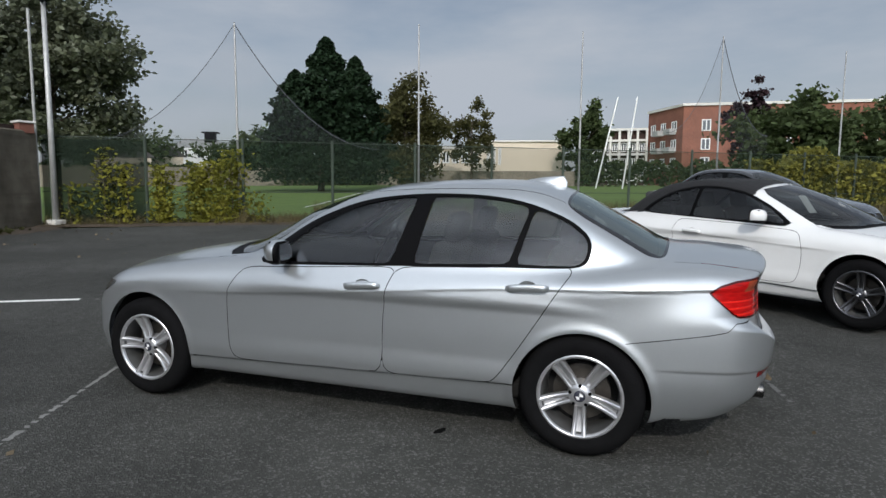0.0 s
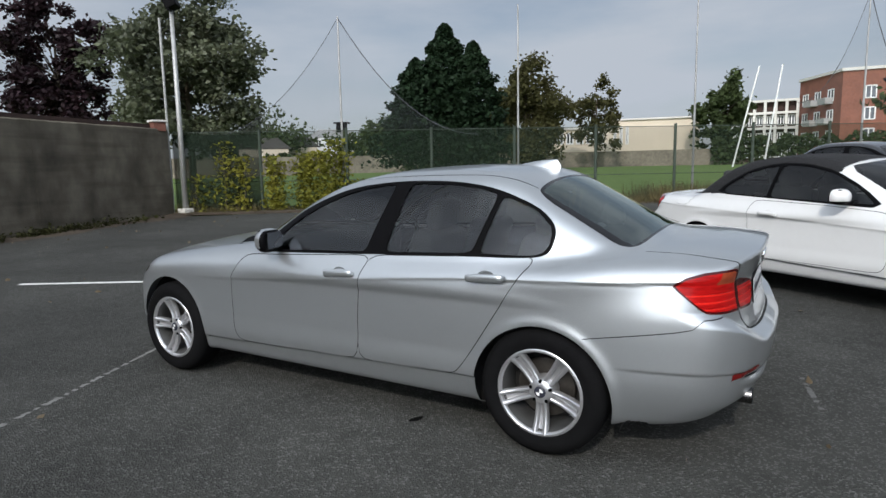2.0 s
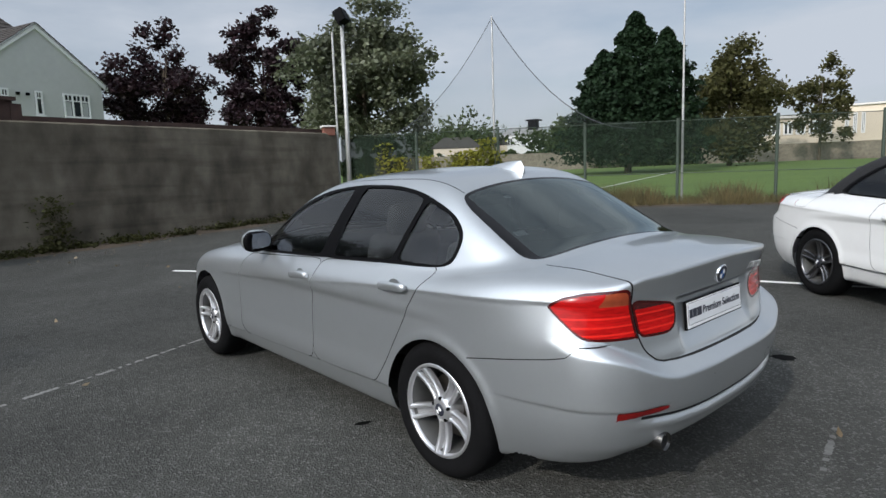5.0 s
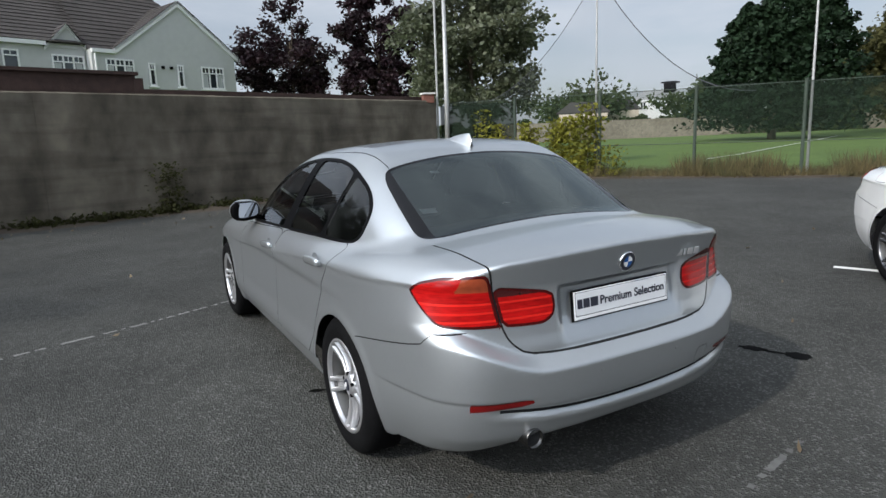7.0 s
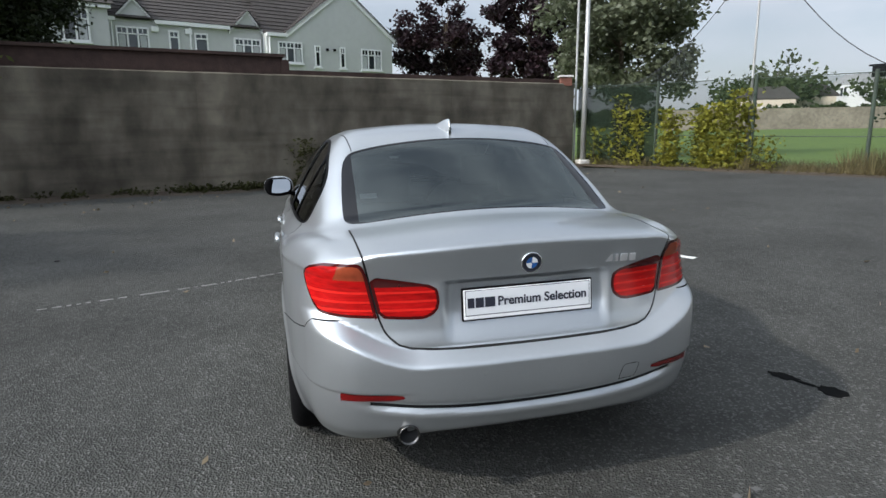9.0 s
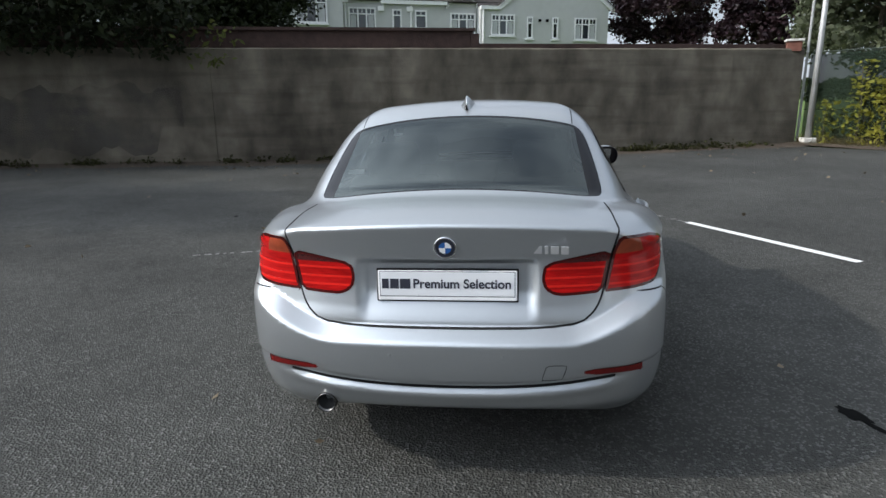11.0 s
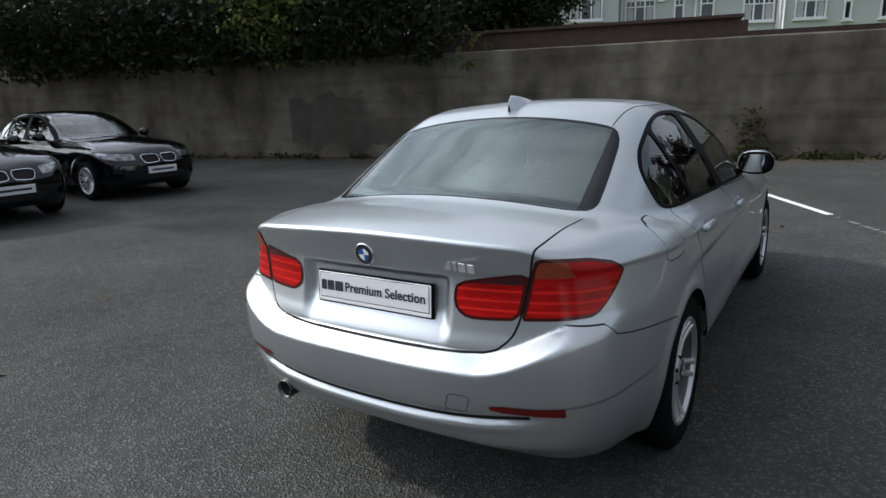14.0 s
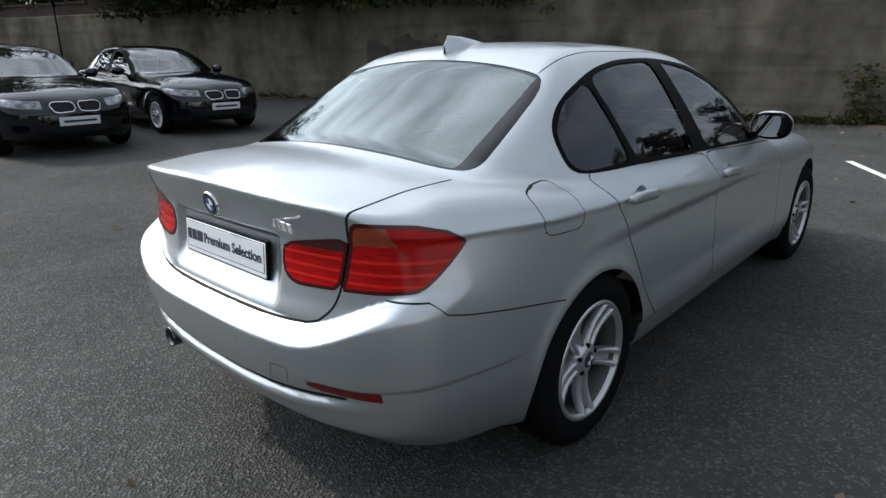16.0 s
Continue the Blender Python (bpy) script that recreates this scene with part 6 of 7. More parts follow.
def gable(house, u0, u1, zb, ua, za, out, over=0.25, barge=0.20, courses=14, deep=4.0, wall=True):
    """A front gable with white barge boards and its two tiled slopes."""
    if wall:
        part("gable_wall", quad_slab([hp(u0, zb, out - 0.25), hp(u1, zb, out - 0.25), hp(ua, za, out - 0.25)], 0.25, N3), M["render"], house)
    for ue in (u0, u1):
        sgn = -1 if ue == u0 else 1
        slope = (za - zb) / (ua - u0) if sgn < 0 else (za - zb) / (u1 - ua)
        eu, ez = ue + sgn * over, zb - over * slope
        part("barge_board", quad_slab([hp(eu, ez, out), hp(ua, za, out), hp(ua, za + barge * 1.3, out), hp(eu, ez + barge * 1.3, out)], 0.08, N3), M["pvc"], house, "white barge board")
        tiled_slope(house, hp(eu, ez + barge * 1.3, out + 0.12), hp(eu, ez + barge * 1.3, out - deep), hp(ua, za + barge * 1.3, out + 0.12), hp(ua, za + barge * 1.3, out - deep), courses)


def wall_box(house, name, u0, u1, z0, z1, out, deep, material):
    bm = bmesh.new()
    a = [bm.verts.new(hp(u, z0, o)) for u, o in ((u0, out), (u1, out), (u1, out - deep), (u0, out - deep))]
    b = [bm.verts.new(hp(u, z1, o)) for u, o in ((u0, out), (u1, out), (u1, out - deep), (u0, out - deep))]
    bm.faces.new(a)
    bm.faces.new(b[::-1])
    for k in range(4):
        bm.faces.new((a[k], b[k], b[(k + 1) % 4], a[(k + 1) % 4]))
    bmesh.ops.recalc_face_normals(bm, faces=bm.faces)
    return part(name, bm, material, house)


def gutter(house, u0, u1, z, out):
    part("gutter", quad_slab([hp(u0, z, out), hp(u1, z, out), hp(u1, z + 0.16, out), hp(u0, z + 0.16, out)], 0.14, N3), M["pvc"], house, "white fascia and gutter")


def pipe(house, u, z1, out):
    part("downpipe", tube([hp(u, 0.3, out + 0.07), hp(u, z1, out + 0.07)], 0.045, 8), M["pvc"], house, "white downpipe")


house = empty("house", pose(0, 0, 0), "pale rendered two-storey house with a front gable and tiled roof", "house")
wall_box(house, "wall", 0.05, 6.95, 0.3, 5.85, 0.0, 8.0, M["render"])
gable(house, 0.0, 5.75, 5.85, 2.86, 8.08, 0.0, courses=16, deep=8.0)
gutter(house, 6.02, 6.95, 5.70, 0.0)
tiled_slope(house, hp(-0.5, 5.85, -0.2), hp(7.0, 5.85, -0.2), hp(3.2, 10.0, -4.4), hp(7.0, 10.0, -4.4), 20)
house_window(house, 0.72, 1.95, 4.35, 5.42, 0.01, 3)
house_window(house, 2.85, 3.17, 4.38, 5.42, 0.01, 1)
house_window(house, 4.22, 4.54, 4.38, 5.42, 0.01, 1)
house_window(house, 5.18, 6.42, 4.5, 5.5, 0.01, 3)
pipe(house, 6.82, 5.8, 0.0)
for u in (3.45, 3.85):
    part("vent_cover", box(0.14, 0.14, 0.12, hp(u, 5.25, 0.03), (0, 0, 21), 0.02), M["trim"], house)
terrace = empty("terraced_house", pose(0, 0, 0), "pale grey-green rendered terraced house with small gablets over its windows", "house")
wall_box(terrace, "wall", 6.97, 13.55, 0.3, 5.95, -0.6, 7.5, M["render"])
tiled_slope(terrace, hp(6.3, 6.05, -0.42), hp(13.6, 6.05, -0.42), hp(6.3, 9.2, -4.6), hp(13.6, 9.2, -4.6), 17)
gutter(terrace, 6.4, 7.0, 5.86, -0.55)
gutter(terrace, 8.5, 11.75, 5.9, -0.55)
gutter(terrace, 13.3, 13.6, 5.9, -0.55)
gable(terrace, 6.98, 8.42, 5.85, 7.62, 6.72, -0.57, 0.12, 0.10, 5, 3.0)
gable(terrace, 11.75, 13.4, 5.9, 12.55, 6.8, -0.57, 0.12, 0.09, 5, 3.0)
house_window(terrace, 7.04, 8.32, 4.55, 5.58, -0.59, 3)
house_window(terrace, 9.5, 10.1, 4.8, 5.66, -0.59, 1)
house_window(terrace, 10.75, 11.2, 4.72, 5.68, -0.59, 1)
house_window(terrace, 12.0, 13.3, 4.7, 5.72, -0.59, 3)
for u in (10.35, 11.75):
    part("alarm_box", box(0.12, 0.3, 0.22, hp(u, 5.68, -0.53), (0, 0, 21), 0.02), M["pvc"], terrace, "white alarm box")
pipe(terrace, 10.28, 5.85, -0.6)
pipe(terrace, 13.45, 5.9, -0.6)
end_house = empty("terraced_house", pose(0, 0, 0), "pale grey-green rendered house half hidden by trees", "house")
wall_box(end_house, "wall", 13.62, 23.0, 0.3, 6.3, 0.1, 8.0, M["render"])
gutter(end_house, 13.5, 23.0, 6.25, 0.12)
tiled_slope(end_house, hp(13.4, 6.4, 0.3), hp(23.2, 6.4, 0.3), hp(13.4, 9.6, -4.0), hp(23.2, 9.6, -4.0), 17)
house_window(end_house, 14.33, 15.75, 4.88, 6.15, 0.11, 3)
house_window(end_house, 17.4, 18.8, 4.88, 6.15, 0.11, 3)


# ---- beyond the field ----
def block(name, x0, y0, x1, y1, deep, z0, z1, material, parent, side=1):
    """A straight block from its front edge in plan, going back by deep."""
    a, b = Vector((x0, y0)), Vector((x1, y1))
    d = (b - a).normalized()
    nrm = Vector((-d.y, d.x)) * side
    c = [a, b, b + nrm * deep, a + nrm * deep]
    bm = bmesh.new()
    lo, hi = [bm.verts.new((p.x, p.y, z0)) for p in c], [bm.verts.new((p.x, p.y, z1)) for p in c]
    bm.faces.new(lo)
    bm.faces.new(hi[::-1])
    for k in range(4):
        bm.faces.new((lo[k], hi[k], hi[(k + 1) % 4], lo[(k + 1) % 4]))
    bmesh.ops.recalc_face_normals(bm, faces=bm.faces)
    return part(name, bm, material, parent)


def facade_window(parent, x0, y0, x1, y1, f0, f1, z0, z1, frame=0.18, label="white-framed window"):
    """A framed window in a straight facade, between two fractions of its length."""
    a, b = Vector((x0, y0)), Vector((x1, y1))
    d = (b - a).normalized()
    out = Vector((d.y, -d.x))
    w = new("window")
    w.parent = parent
    w["label"] = label
    p, q = a.lerp(b, f0), a.lerp(b, f1)

    def slab(p_, q_, z0_, z1_, o0, o1, mt, nm):
        c = [p_ + out * o0, q_ + out * o0]
        v = [(c[0].x, c[0].y, z0_), (c[1].x, c[1].y, z0_), (c[1].x, c[1].y, z1_), (c[0].x, c[0].y, z1_)]
        part(nm, quad_slab(v, o1 - o0, (out.x, out.y, 0)), mt, w)
    slab(p, q, z0, z1, 0.01, 0.05, M["pane"], "pane")
    ln = (q - p).length
    e = frame / ln
    for g0, g1, h0, h1 in ((0, 1, z0, z0 + frame), (0, 1, z1 - frame, z1), (0, e, z0, z1), (1 - e, 1, z0, z1), (0.5 - e / 2, 0.5 + e / 2, z0, z1)):
        slab(p.lerp(q, g0), p.lerp(q, g1), h0, h1, 0.05, 0.12, M["pvc"], "window_frame")


school = empty("school_building", pose(0, 0, 0), "low cream flat-roofed school building beyond the field", "building")
A, B, C = (-37.0, 92.6), (-25.6, 97.2), (-12.2, 99.6)
block("wall", *A, *B, 12, 1.0, 7.2, M["cream"], school)
block("wall", *B, *C, 16, 1.0, 8.4, M["cream"], school)
block("roof", A[0] - 0.4, A[1] - 0.5, B[0], B[1] - 0.5, 13, 7.2, 7.6, M["conc"], school)
block("roof", B[0] - 0.2, B[1] - 0.3, C[0] + 0.3, C[1] - 0.3, 17, 8.4, 8.65, M["conc"], school)
for k in range(7):
    facade_window(school, *A, *B, 0.05 + 0.13 * k, 0.15 + 0.13 * k, 4.8, 6.7, 0.2)
for k in range(3):
    facade_window(school, *B, *C, 0.05 + 0.07 * k, 0.085 + 0.07 * k, 4.6, 7.4, 0.12)
school_wall = empty("garden_wall", pose(0, 0, 0), "low white wall before the school", "wall", kind="structure")
block("wall", -36.6, 88.5, -27.5, 91.5, 0.4, 1.0, 4.3, M["cream"], school_wall)

flats = empty("apartment_building", pose(0, 0, 0), "red brick flat-roofed apartment building with white-framed windows", "building")
Lc, Cc, Rc = (0.4, 138.0), (6.9, 125.0), (44.0, 128.0)
block("wall", *Lc, *Cc, 16, 1.0, 16.6, M["brick"], flats)
block("wall", *Cc, *Rc, 16, 1.0, 16.6, M["brick"], flats)
block("roof", Lc[0] - 0.3, Lc[1] - 0.2, Cc[0], Cc[1] - 0.35, 16, 16.6, 17.1, M["conc"], flats)
block("roof", Cc[0] - 0.2, Cc[1] - 0.35, Rc[0], Rc[1] - 0.35, 16, 16.6, 17.1, M["conc"], flats)
for z in (4.6, 8.2, 11.8):
    for k in range(5):
        facade_window(flats, *Cc, *Rc, 0.09 + 0.19 * k, 0.135 + 0.19 * k, z, z + 2.2)
    for k in range(3):
        facade_window(flats, *Lc, *Cc, 0.10 + 0.3 * k, 0.24 + 0.3 * k, z, z + 2.2)
    for k in range(2):
        bal = block("balcony", *Vector(Lc).lerp(Vector(Cc), 0.30 + 0.34 * k), *Vector(Lc).lerp(Vector(Cc), 0.48 + 0.34 * k), 1.4, z - 0.4, z + 0.7, M["galv"], flats, -1)
wing = empty("apartment_building", pose(0, 0, 0), "white concrete frame apartment wing with dark recessed balconies", "building")
Wl, Wr = (-11.2, 138.5), (0.2, 138.2)
block("wall", *Wl, *Wr, 12, 1.0, 13.4, M["dbrick"], wing)
for k in range(7):
    p = Vector(Wl).lerp(Vector(Wr), k / 6)
    block("column", p.x - 0.25, p.y - 1.2, p.x + 0.25, p.y - 1.2, 1.1, 1.0, 13.6, M["conc"], wing)
for z in (4.6, 8.0, 11.0, 13.4):
    block("floor_slab", Wl[0] - 0.2, Wl[1] - 1.25, Wr[0], Wr[1] - 1.25, 1.2, z - 0.2, z + 0.25, M["conc"], wing)
for z in (2.2, 5.2, 8.6):
    for k in range(6):
        facade_window(wing, *Wl, *Wr, 0.03 + k / 6, 0.13 + k / 6, z, z + 2.0)

for az, d, wd, hg, lab in ((130.2, 120.0, 8.5, 7.4, "white two-storey house with a roof lantern"), (136.2, 95.0, 7.0, 4.6, "cream bungalow"), (133.8, 105.0, 8.0, 5.2, "cream bungalow"), (127.2, 118.0, 5.0, 5.0, "cream bungalow")):
    cx, cy = 1.75 + d * math.cos(radians(az)), -3.96 + d * math.sin(radians(az))
    t_ = Vector((math.sin(radians(az)), -math.cos(radians(az))))
    hs = empty("far_house", pose(0, 0, 0), lab + " far beyond the field", "house")
    p, q = Vector((cx, cy)) - t_ * wd / 2, Vector((cx, cy)) + t_ * wd / 2
    block("wall", p.x, p.y, q.x, q.y, 7, 0.5, hg, M["cream"] if "cream" in lab else M["pvc"], hs)
    r0 = [(p - t_ * 0.4), (q + t_ * 0.4)]
    back = Vector((-t_.y, t_.x)) * 3.5
    bm = quad_slab([(r0[0].x, r0[0].y, hg), (r0[1].x, r0[1].y, hg), (q.x + back.x - t_.x * 1.5, q.y + back.y - t_.y * 1.5, hg + 1.7), (p.x + back.x + t_.x * 1.5, p.y + back.y + t_.y * 1.5, hg + 1.7)], 0.2, (0, 0, 1))
    part("roof", bm, M["tile"] if "cream" in lab else M["galv"], hs)
    for k in range(3):
        for z in ((2.6, 5.6) if hg > 6 else (2.2,)):
            facade_window(hs, p.x, p.y, q.x, q.y, 0.12 + 0.3 * k, 0.24 + 0.3 * k, z, z + 1.5, 0.12)
    if hg > 6:
        block("lantern", cx - 0.8, cy + 2, cx + 0.8, cy + 2.6, 1.6, hg + 1.2, hg + 2.9, M["trim"], hs)
        block("lantern_cap", cx - 1.2, cy + 1.7, cx + 1.2, cy + 2.3, 2.4, hg + 2.9, hg + 3.15, M["trim"], hs)
# old stone wall along the far side
sw_ = empty("field_wall", pose(0, 0, 0), "low weathered stone wall along the far side of the field", "wall", kind="structure")
for (x0, y0), (x1, y1) in (((-72, 50), (-50, 70)), ((-50, 70), (-38, 80)), ((-38, 80), (-22, 88)), ((-22, 88), (-5, 90))):
    block("wall_length", x0, y0, x1, y1, 0.5, 0.5, 3.35, M["stone"], sw_)
# goal posts and pitch line
for bx, tx, y in ((-4.6, -2.4, 70.0), (-1.6, -0.3, 70.5)):
    gp = empty("goal_post", pose(bx, y, ground_z(y)), "tall white goal post on the playing field", "goal post", "goal posts")
    part("post", tube([(0, 0, -0.2), ((tx - bx) / 2, 0, 5.2), (tx - bx, 0, 10.4)], 0.085, 8), M["pvc"], gp)
strip("pitch_line", (-13.6, 21.0), (-25.0, 52.0), 0.14, M["line"], "white pitch line on the grass", lift=0.02)

# ---- unseen things beyond the yard, added for shade and reflections ----
# stands out of view, set where its shadow covers the black cars
broad_tree(-0.6, -21.0, 11.2, 4.4, 3.8, M["leaf_green"], "unseen tall leafy green tree placed to shade the parked black cars", 61, 0.20, 105, 75)
# invented building out of view; its dull wall dims the bumper's reflections
unseen_depot = empty("depot_building", pose(0, 0, 0), "unseen plain grey building added beside the yard for the car's reflections", "building")
block("wall", 27.0, 16.0, 27.0, -24.0, 8.0, -0.1, 5.2, M["stone"], unseen_depot)
block("roof", 26.6, 16.4, 26.6, -24.4, 8.6, 5.2, 5.5, M["trim"], unseen_depot)
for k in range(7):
    facade_window(unseen_depot, 27.0, 16.0, 27.0, -24.0, 0.04 + 0.137 * k, 0.13 + 0.137 * k, 0.6, 3.6, 0.12)
# ---- the silver saloon ----
CAR_ROLL = math.degrees(math.atan(0.017))
car = empty("saloon_car", pose(0, -0.006, 0.002, CAR_ROLL, 0, 0), "silver metallic four-door saloon car parked on the asphalt", "car")
saloon(car, SALOON, 0.0138, M["silver"], True)
for xw in SALOON["wheels"]:
    for sd in (-1, 1):
        wheel(car, xw, sd * 0.775, 0.325, sd, turn=-15 if xw < 0 else 180)
    arch_liner(car, xw, 0.325)
part("floor_pan", box(3.4, 1.45, 0.10, (0, 0, 0.27), bevel=0.02), M["gap"], car, "black underside")
for xw, tilt in ((0.18, -3.5), (1.125, -3.0)):
    for sd in (-1, 1):
        handle(car, xw, sd * 0.868, 0.835 if xw < 1 else 0.878, tilt, sd, M["silver"])
for sd in (-1, 1):
    wing_mirror(car, -0.36, sd * 0.900, 1.005, sd, M["silver"])
seats(car)
part("dashboard", box(0.45, 1.3, 0.25, (-0.62, 0, 0.82), bevel=0.08, seg=3), M["lining"], car, smooth=True)
part("rear_shelf", box(0.5, 1.15, 0.03, (1.52, 0, 0.99), bevel=0.01), M["lining"], car)
sw = lathe([(0.175 + 0.016 * math.cos(a), 0.016 * math.sin(a)) for a in [2 * math.pi * k / 8 for k in range(9)]], "Z", 28)
bmesh.ops.transform(sw, matrix=pose(-0.22, 0.36, 0.86, 0, -65, 0), verts=sw.verts)
part("steering_wheel", sw, M["trim"], car, smooth=True)

# aerial fin on the roof
bm = bmesh.new()
rows = []
for q in (0.0, 0.15, 0.35, 0.55, 0.75, 0.9, 1.0):
    zz = 0.058 * (1 - (1 - q) ** 1.6) if q < 0.9 else 0.058 * (1 - (q - 0.9) * 5)
    hw_ = 0.030 * math.sin(math.pi * min(1, 0.12 + q * 0.85)) ** 0.7
    rows.append([bm.verts.new((0.17 * (q - 0.5), hw_ * c, zz * hgt)) for c, hgt in ((-1, 0), (-0.55, 0.45), (-0.2, 0.9), (0, 1), (0.2, 0.9), (0.55, 0.45), (1, 0))])
for a, b in zip(rows, rows[1:]):
    for i in range(6):
        bm.faces.new((a[i], a[i + 1], b[i + 1], b[i]))
bmesh.ops.recalc_face_normals(bm, faces=bm.faces)
bmesh.ops.scale(bm, vec=(1.65, 1.6, 1.25), verts=bm.verts)
bmesh.ops.transform(bm, matrix=pose(1.06, 0, 1.398, 0, 9, 0), verts=bm.verts)
part("aerial_fin", bm, M["silver"], car, smooth=True)

# number plate holder with its card
TILT = -4
plate = new("number_plate")
plate.parent = car
plate.matrix_basis = pose(2.277, 0, 0.787, 0, TILT, 0)
part("plate_frame", box(0.014, 0.510, 0.121, (0, 0, 0), bevel=0.004), M["trim"], plate, "black plate frame")
part("plate_edge", box(0.014, 0.502, 0.112, (0.0012, 0, 0), bevel=0.004), M["pvc"], plate, "white plate rim")
part("card_border", box(0.014, 0.488, 0.094, (0.0020, 0, 0.005), bevel=0.002), M["ink"], plate, "thin dark line round the card")
part("plate_card", box(0.014, 0.483, 0.089, (0.0028, 0, 0.005), bevel=0.002), M["plate"], plate, "pale grey plate card")
fc = bpy.data.curves.new("plate_text", "FONT")
fc.body, fc.size, fc.align_x, fc.align_y, fc.extrude = "Premium Selection", 0.0463, "LEFT", "CENTER", 0.0004
fc.offset = 0.0011
txt = new("plate_text", fc)
txt.data.materials.append(M["ink"])
txt.parent = plate
txt.matrix_basis = pose(0.0108, -0.122, 0.005, 90, 0, 90)
bm = bmesh.new()
for k in range(3):
    box(0.001, (0.025, 0.031, 0.038)[k], 0.036, (0.0104, (-0.2225, -0.1895, -0.1500)[k], 0.006), bm=bm)
part("plate_bar", bm, M["ink"], plate, "dark block lettering bars")
# two paper labels inside the rear window
for (lx_, ly_, lz_), (lw, lh) in (((1.372, -0.325, 1.283), (0.045, 0.02)), ((1.597, -0.486, 1.128), (0.075, 0.035))):
    part("window_label", box(lh, lw, 0.002, (lx_, ly_, lz_ - 0.008), (0, 29, 0)), M["plate"], car, "small white paper label on the glass")
# round emblem in blue and white quarters
em = new("emblem")
em.parent = car
em.matrix_basis = pose(2.304, 0, 0.933, 0, 12, 0)


def facing_x(bm):
    bmesh.ops.transform(bm, matrix=pose(0, 0, 0, 0, 0, 90), verts=bm.verts)
    bmesh.ops.recalc_face_normals(bm, faces=bm.faces)
    return bm


part("ring", facing_x(lathe([(0.041, 0.004), (0.041, -0.006), (0.038, -0.009), (0.035, -0.008)], steps=32)), M["chrome"], em, smooth=True)
part("dark_ring", facing_x(lathe([(0.036, -0.0075), (0.0, -0.0078)], steps=32)), M["ink"], em)
for k in range(4):
    bm = bmesh.new()
    a = math.pi / 2 * k
    c = bm.verts.new((0.009, 0, 0))
    arc = [bm.verts.new((0.009, 0.022 * math.cos(a + q * math.pi / 12), 0.022 * math.sin(a + q * math.pi / 12))) for q in range(7)]
    for q in range(6):
        bm.faces.new((c, arc[q], arc[q + 1]))
    part("quarter", bm, M["blue"] if k % 2 else M["pvc"], em)
# chrome badge, as plain bars
bd = new("badge")
bd.parent = car
bd.matrix_basis = pose(2.292, 0.365, 0.920, 0, 12, -6)
for k, w in enumerate((0.028, 0.012, 0.028, 0.026)):
    part("badge_bar", box(0.004, w, 0.030, (0, (0, 0.030, 0.058, 0.092)[k] - 0.045, 0), bevel=0.0015), M["satin"], bd, "pale chrome badge bar")
# exhaust pipe
ex = lathe([(0.030, -0.10), (0.034, 0.0), (0.038, 0.0), (0.039, -0.004), (0.039, -0.14)], "Z", 28)
bmesh.ops.transform(ex, matrix=pose(2.314, -0.468, 0.328, 0, 90, 0), verts=ex.verts)
bmesh.ops.recalc_face_normals(ex, faces=ex.faces)
# black disc inside the tip stands in for the shade of the hollow pipe
mouth = lathe([(0.0, -0.03), (0.034, -0.012)], "Z", 28)
bmesh.ops.transform(mouth, matrix=pose(2.314, -0.468, 0.328, 0, 90, 0), verts=mouth.verts)
part("pipe_mouth", mouth, M["gap"], car, "black disc for the dark inside of the pipe")
part("exhaust_pipe", ex, M["pipe"], car, "chrome exhaust tip with a black mouth", True)
for yy in (-0.60, -0.2, 0.2, 0.60):
    bm = lathe([(0.0, -0.0004), (0.0075, -0.0003), (0.009, 0.002)], steps=16)
    facing_x(bm)
    bmesh.ops.transform(bm, matrix=pose(2.3845 - 0.132 * (abs(yy) / 0.75) ** 3 - (0.006 if abs(yy) > 0.5 else 0.0), yy, 0.56, 0, 0, math.degrees(math.atan(3 * 0.132 / 0.75 * (yy / 0.75) * abs(yy / 0.75)))), verts=bm.verts)
    part("parking_sensor", bm, M["silver"], car, smooth=True)
# ---- other parked cars ----
def parked(name, m, sp, h, paint, label, scale=(1, 1, 1), alloy=None, nose=True, spokes=5, mirrors=True, rows=2, fine=False):
    c = empty(name, m, label, "car", "parked cars")
    saloon(c, sp, h, paint, fine, scale, nose)
    for xw in sp["wheels"]:
        for sd in (-1, 1):
            w = wheel(c, xw * scale[0], sd * 0.765 * scale[1], 0.325, sd, alloy=alloy, spokes=spokes)
        arch_liner(c, xw * scale[0], 0.325)
    part("floor_pan", box(3.4, 1.45, 0.10, (0, 0, 0.27), bevel=0.02), M["gap"], c, "black underside")
    if mirrors:
        for sd in (-1, 1):
            wing_mirror(c, sp.get("mirror", -0.36) * scale[0], sd * 0.95 * scale[1], 1.0 * scale[2], sd, paint)
    seats(c, rows)
    part("dashboard", box(0.45, 1.25, 0.25, (-0.58, 0, 0.80), bevel=0.08, seg=3), M["lining"], c, smooth=True)
    return c


def on_yard(x, y, heading):
    """The pose of a car whose nose points along heading, in degrees."""
    return pose(x, y, ground_z(y)) @ pose(0, 0, 0, 0, 0, heading + 180)


def ahead(x):
    """The cabin of the convertible sits a little nearer the nose."""
    return x - 0.15 * max(0.0, min(1.0, (1.25 - x) / 1.1))


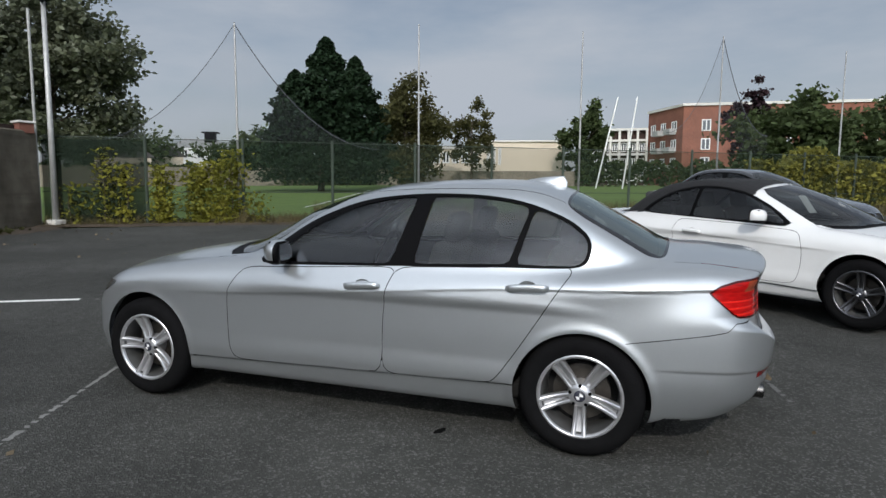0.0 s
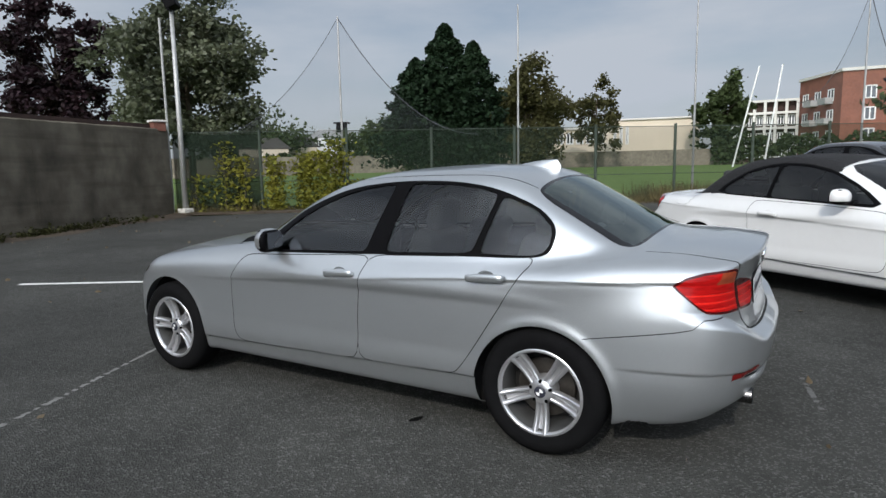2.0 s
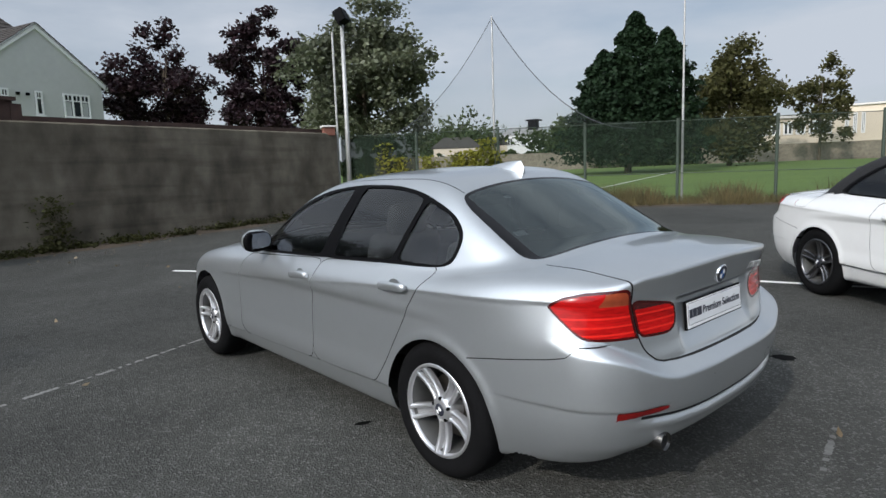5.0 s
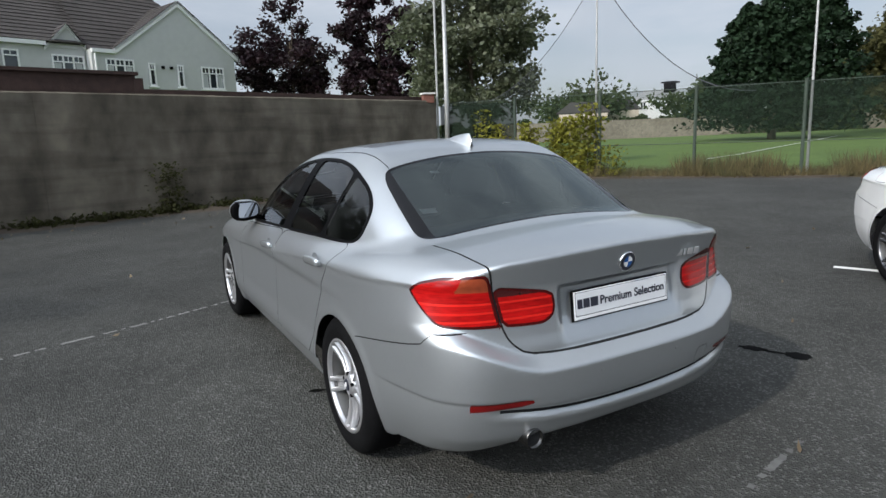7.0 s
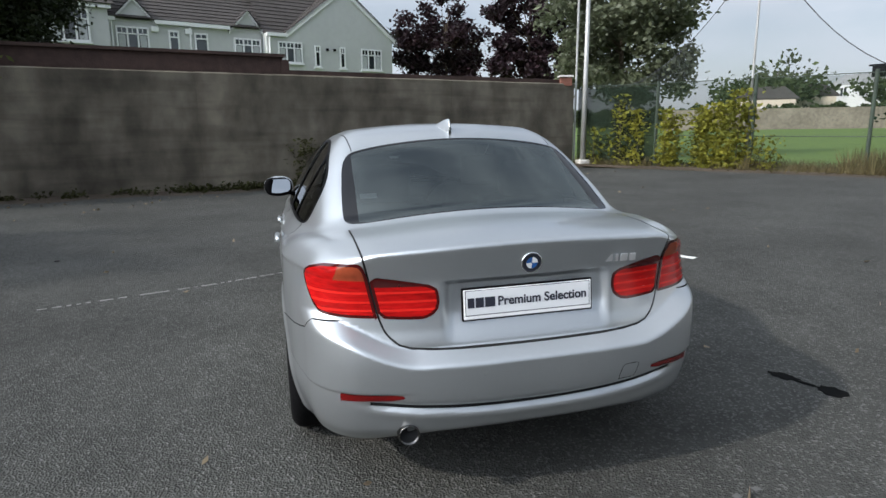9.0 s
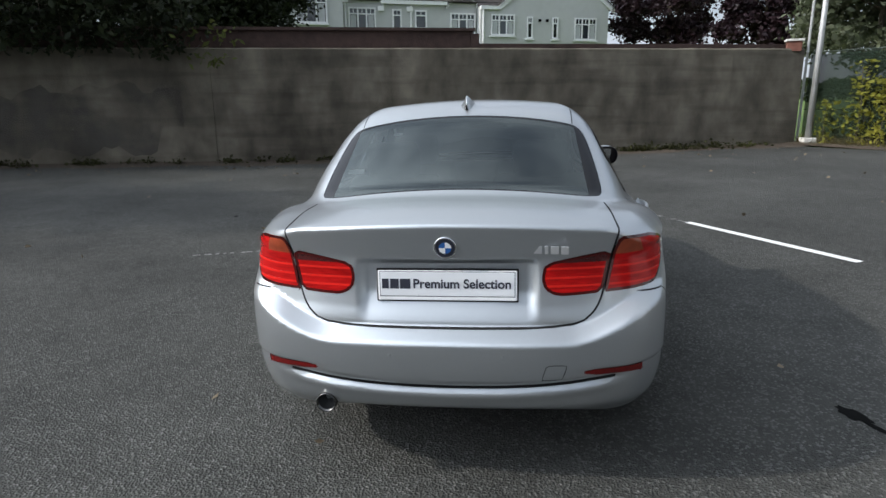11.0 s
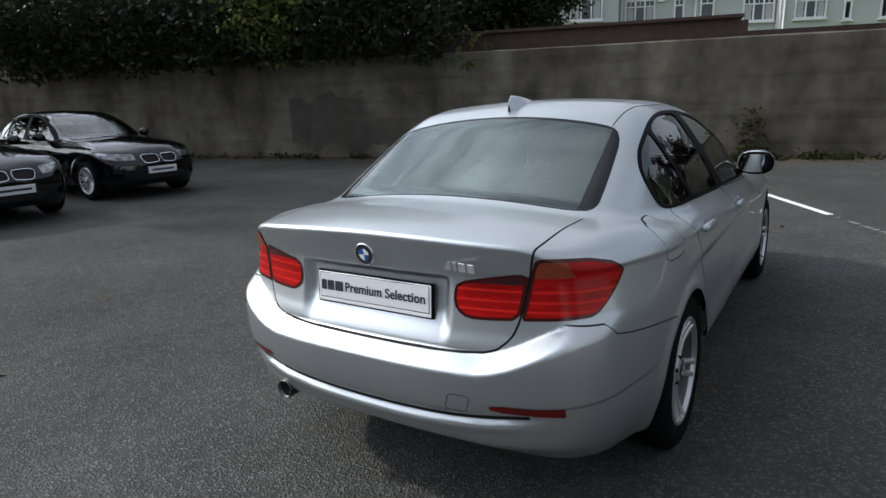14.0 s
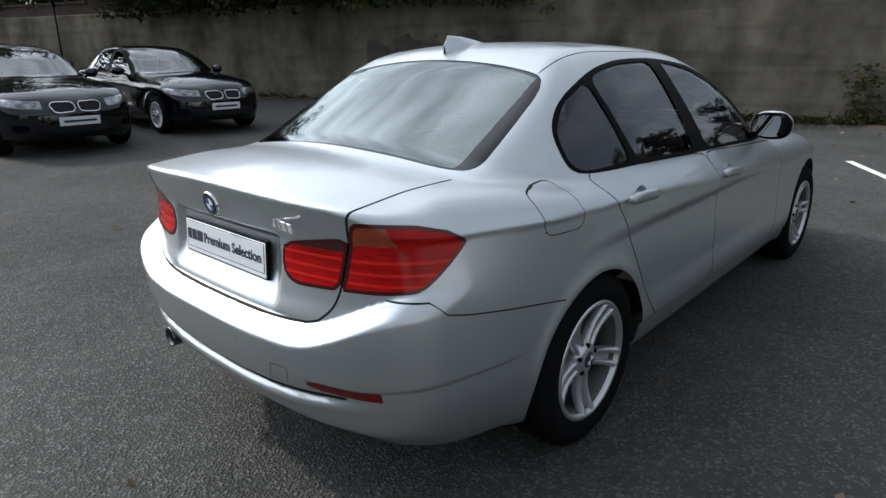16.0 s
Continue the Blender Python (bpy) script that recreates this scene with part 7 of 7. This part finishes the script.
CONVERTIBLE = dict(SALOON)
CONVERTIBLE.update(
    roof=([ahead(q) for q in (-1.3, -1.0, -0.70, -0.35, 0.0, 0.3, 0.6, 0.9, 1.15, 1.4, 1.6, 1.75, 1.95)], [0.78, 0.93, 1.08, 1.23, 1.335, 1.385, 1.40, 1.375, 1.30, 1.16, 1.02, 0.93, 0.80]),
    deck=([-2.2, -2.05, -1.9, -1.63, -1.4, -0.93, -0.6, 0, 1.4, 1.8, 2.0, 2.15, 2.32, 2.5], [0.64, 0.735, 0.80, 0.865, 0.90, 0.95, 0.975, 0.95, 0.985, 1.00, 0.995, 0.985, 0.96, 0.90]),
    crease=([-2.1, -0.75, 0.03, 0.97, 1.72, 1.95, 2.4], [0.68, 0.72, 0.76, 0.81, 0.84, 0.85, 0.86]),
    wheels=(-1.27, 1.345), soft=-0.14, mirror=-0.34,
    dlo=rounded([(ahead(u), v) for u, v in ((-0.50, 0.90), (-0.25, 1.08), (0.05, 1.23), (0.35, 1.30), (0.62, 1.31), (0.88, 1.25), (1.10, 1.10), (1.20, 0.985), (0.6, 0.955), (0.0, 0.925))], 1),
    panes=[[(ahead(u), v) for u, v in row] for row in (((-0.40, 0.935), (-0.20, 1.085), (0.06, 1.205), (0.34, 1.272), (0.56, 1.285), (0.58, 0.965)), ((0.61, 0.968), (0.60, 1.285), (0.86, 1.225), (1.05, 1.09), (1.13, 0.995)))],
    door_f=[(ahead(u), v) for u, v in ((-0.54, 0.87), (-0.60, 0.72), (-0.60, 0.5), (-0.55, 0.35), (0.70, 0.352), (0.74, 0.5), (0.76, 0.8), (0.72, 0.935), (0.0, 0.91))], door_r=None,
    win_f=[(u - 0.13, v * 1.05) for u, v in WINDOW_F],
    win_r=rounded([(1.10, 0), (1.12, 0.36), (1.45, 0.42), (1.48, 0), (1.45, -0.42), (1.12, -0.36)], 1))
conv = parked("convertible_car", on_yard(3.013, 3.863, -35.3), CONVERTIBLE, 0.022, M["white"], "white two-door convertible car with a closed black canvas roof", (0.985, 0.985, 1.0), M["dalloy"], False, fine=True)
for sd in (-1, 1):
    handle(conv, 0.43, sd * 0.862, 0.80, -2.5, sd, M["white"])
part("price_card", box(0.004, 0.16, 0.22, (-0.50, 0.25, 1.12), (0, 35, 0), 0.001), M["plate"], conv, "white paper card behind the windscreen")
SIX = (1.065, 1.03, 1.045)
for i, (x, y, hd, lab, al) in enumerate(((-2.35, -10.75, 91, "glossy black saloon car parked near the wall", M["alloy"]), (0.28, -10.05, 92, "glossy black saloon car with chrome grille surrounds", M["alloy"]))):
    if i == 0:
        dark = parked("black_saloon_car", on_yard(x, y, hd), SALOON, 0.026, M["black"], lab, SIX, al, True, 9)
        pl = new("number_plate")
        pl.parent = dark
        pl.matrix_basis = pose(-2.30, 0, 0.47, 0, -4, 0)
        part("plate_card", box(0.02, 0.52, 0.115, bevel=0.003), M["plate"], pl, "pale grey plate card")
        part("plate_bar", box(0.004, 0.42, 0.03, (-0.0105, 0, 0.0)), M["ink"], pl, "row of dark block lettering")
    else:
        tagged(copy_thing(dark, on_yard(x, y, hd)), lab)
tagged(copy_thing(dark, on_yard(-1.6, -17.0, 91)), "glossy black car parked behind the others")
grey = parked("grey_hatchback_car", on_yard(3.75, 9.35, -36.0), SALOON, 0.032, M["slate"], "dark grey car parked beside the hedge", (0.93, 0.98, 1.07), None, True, 5)
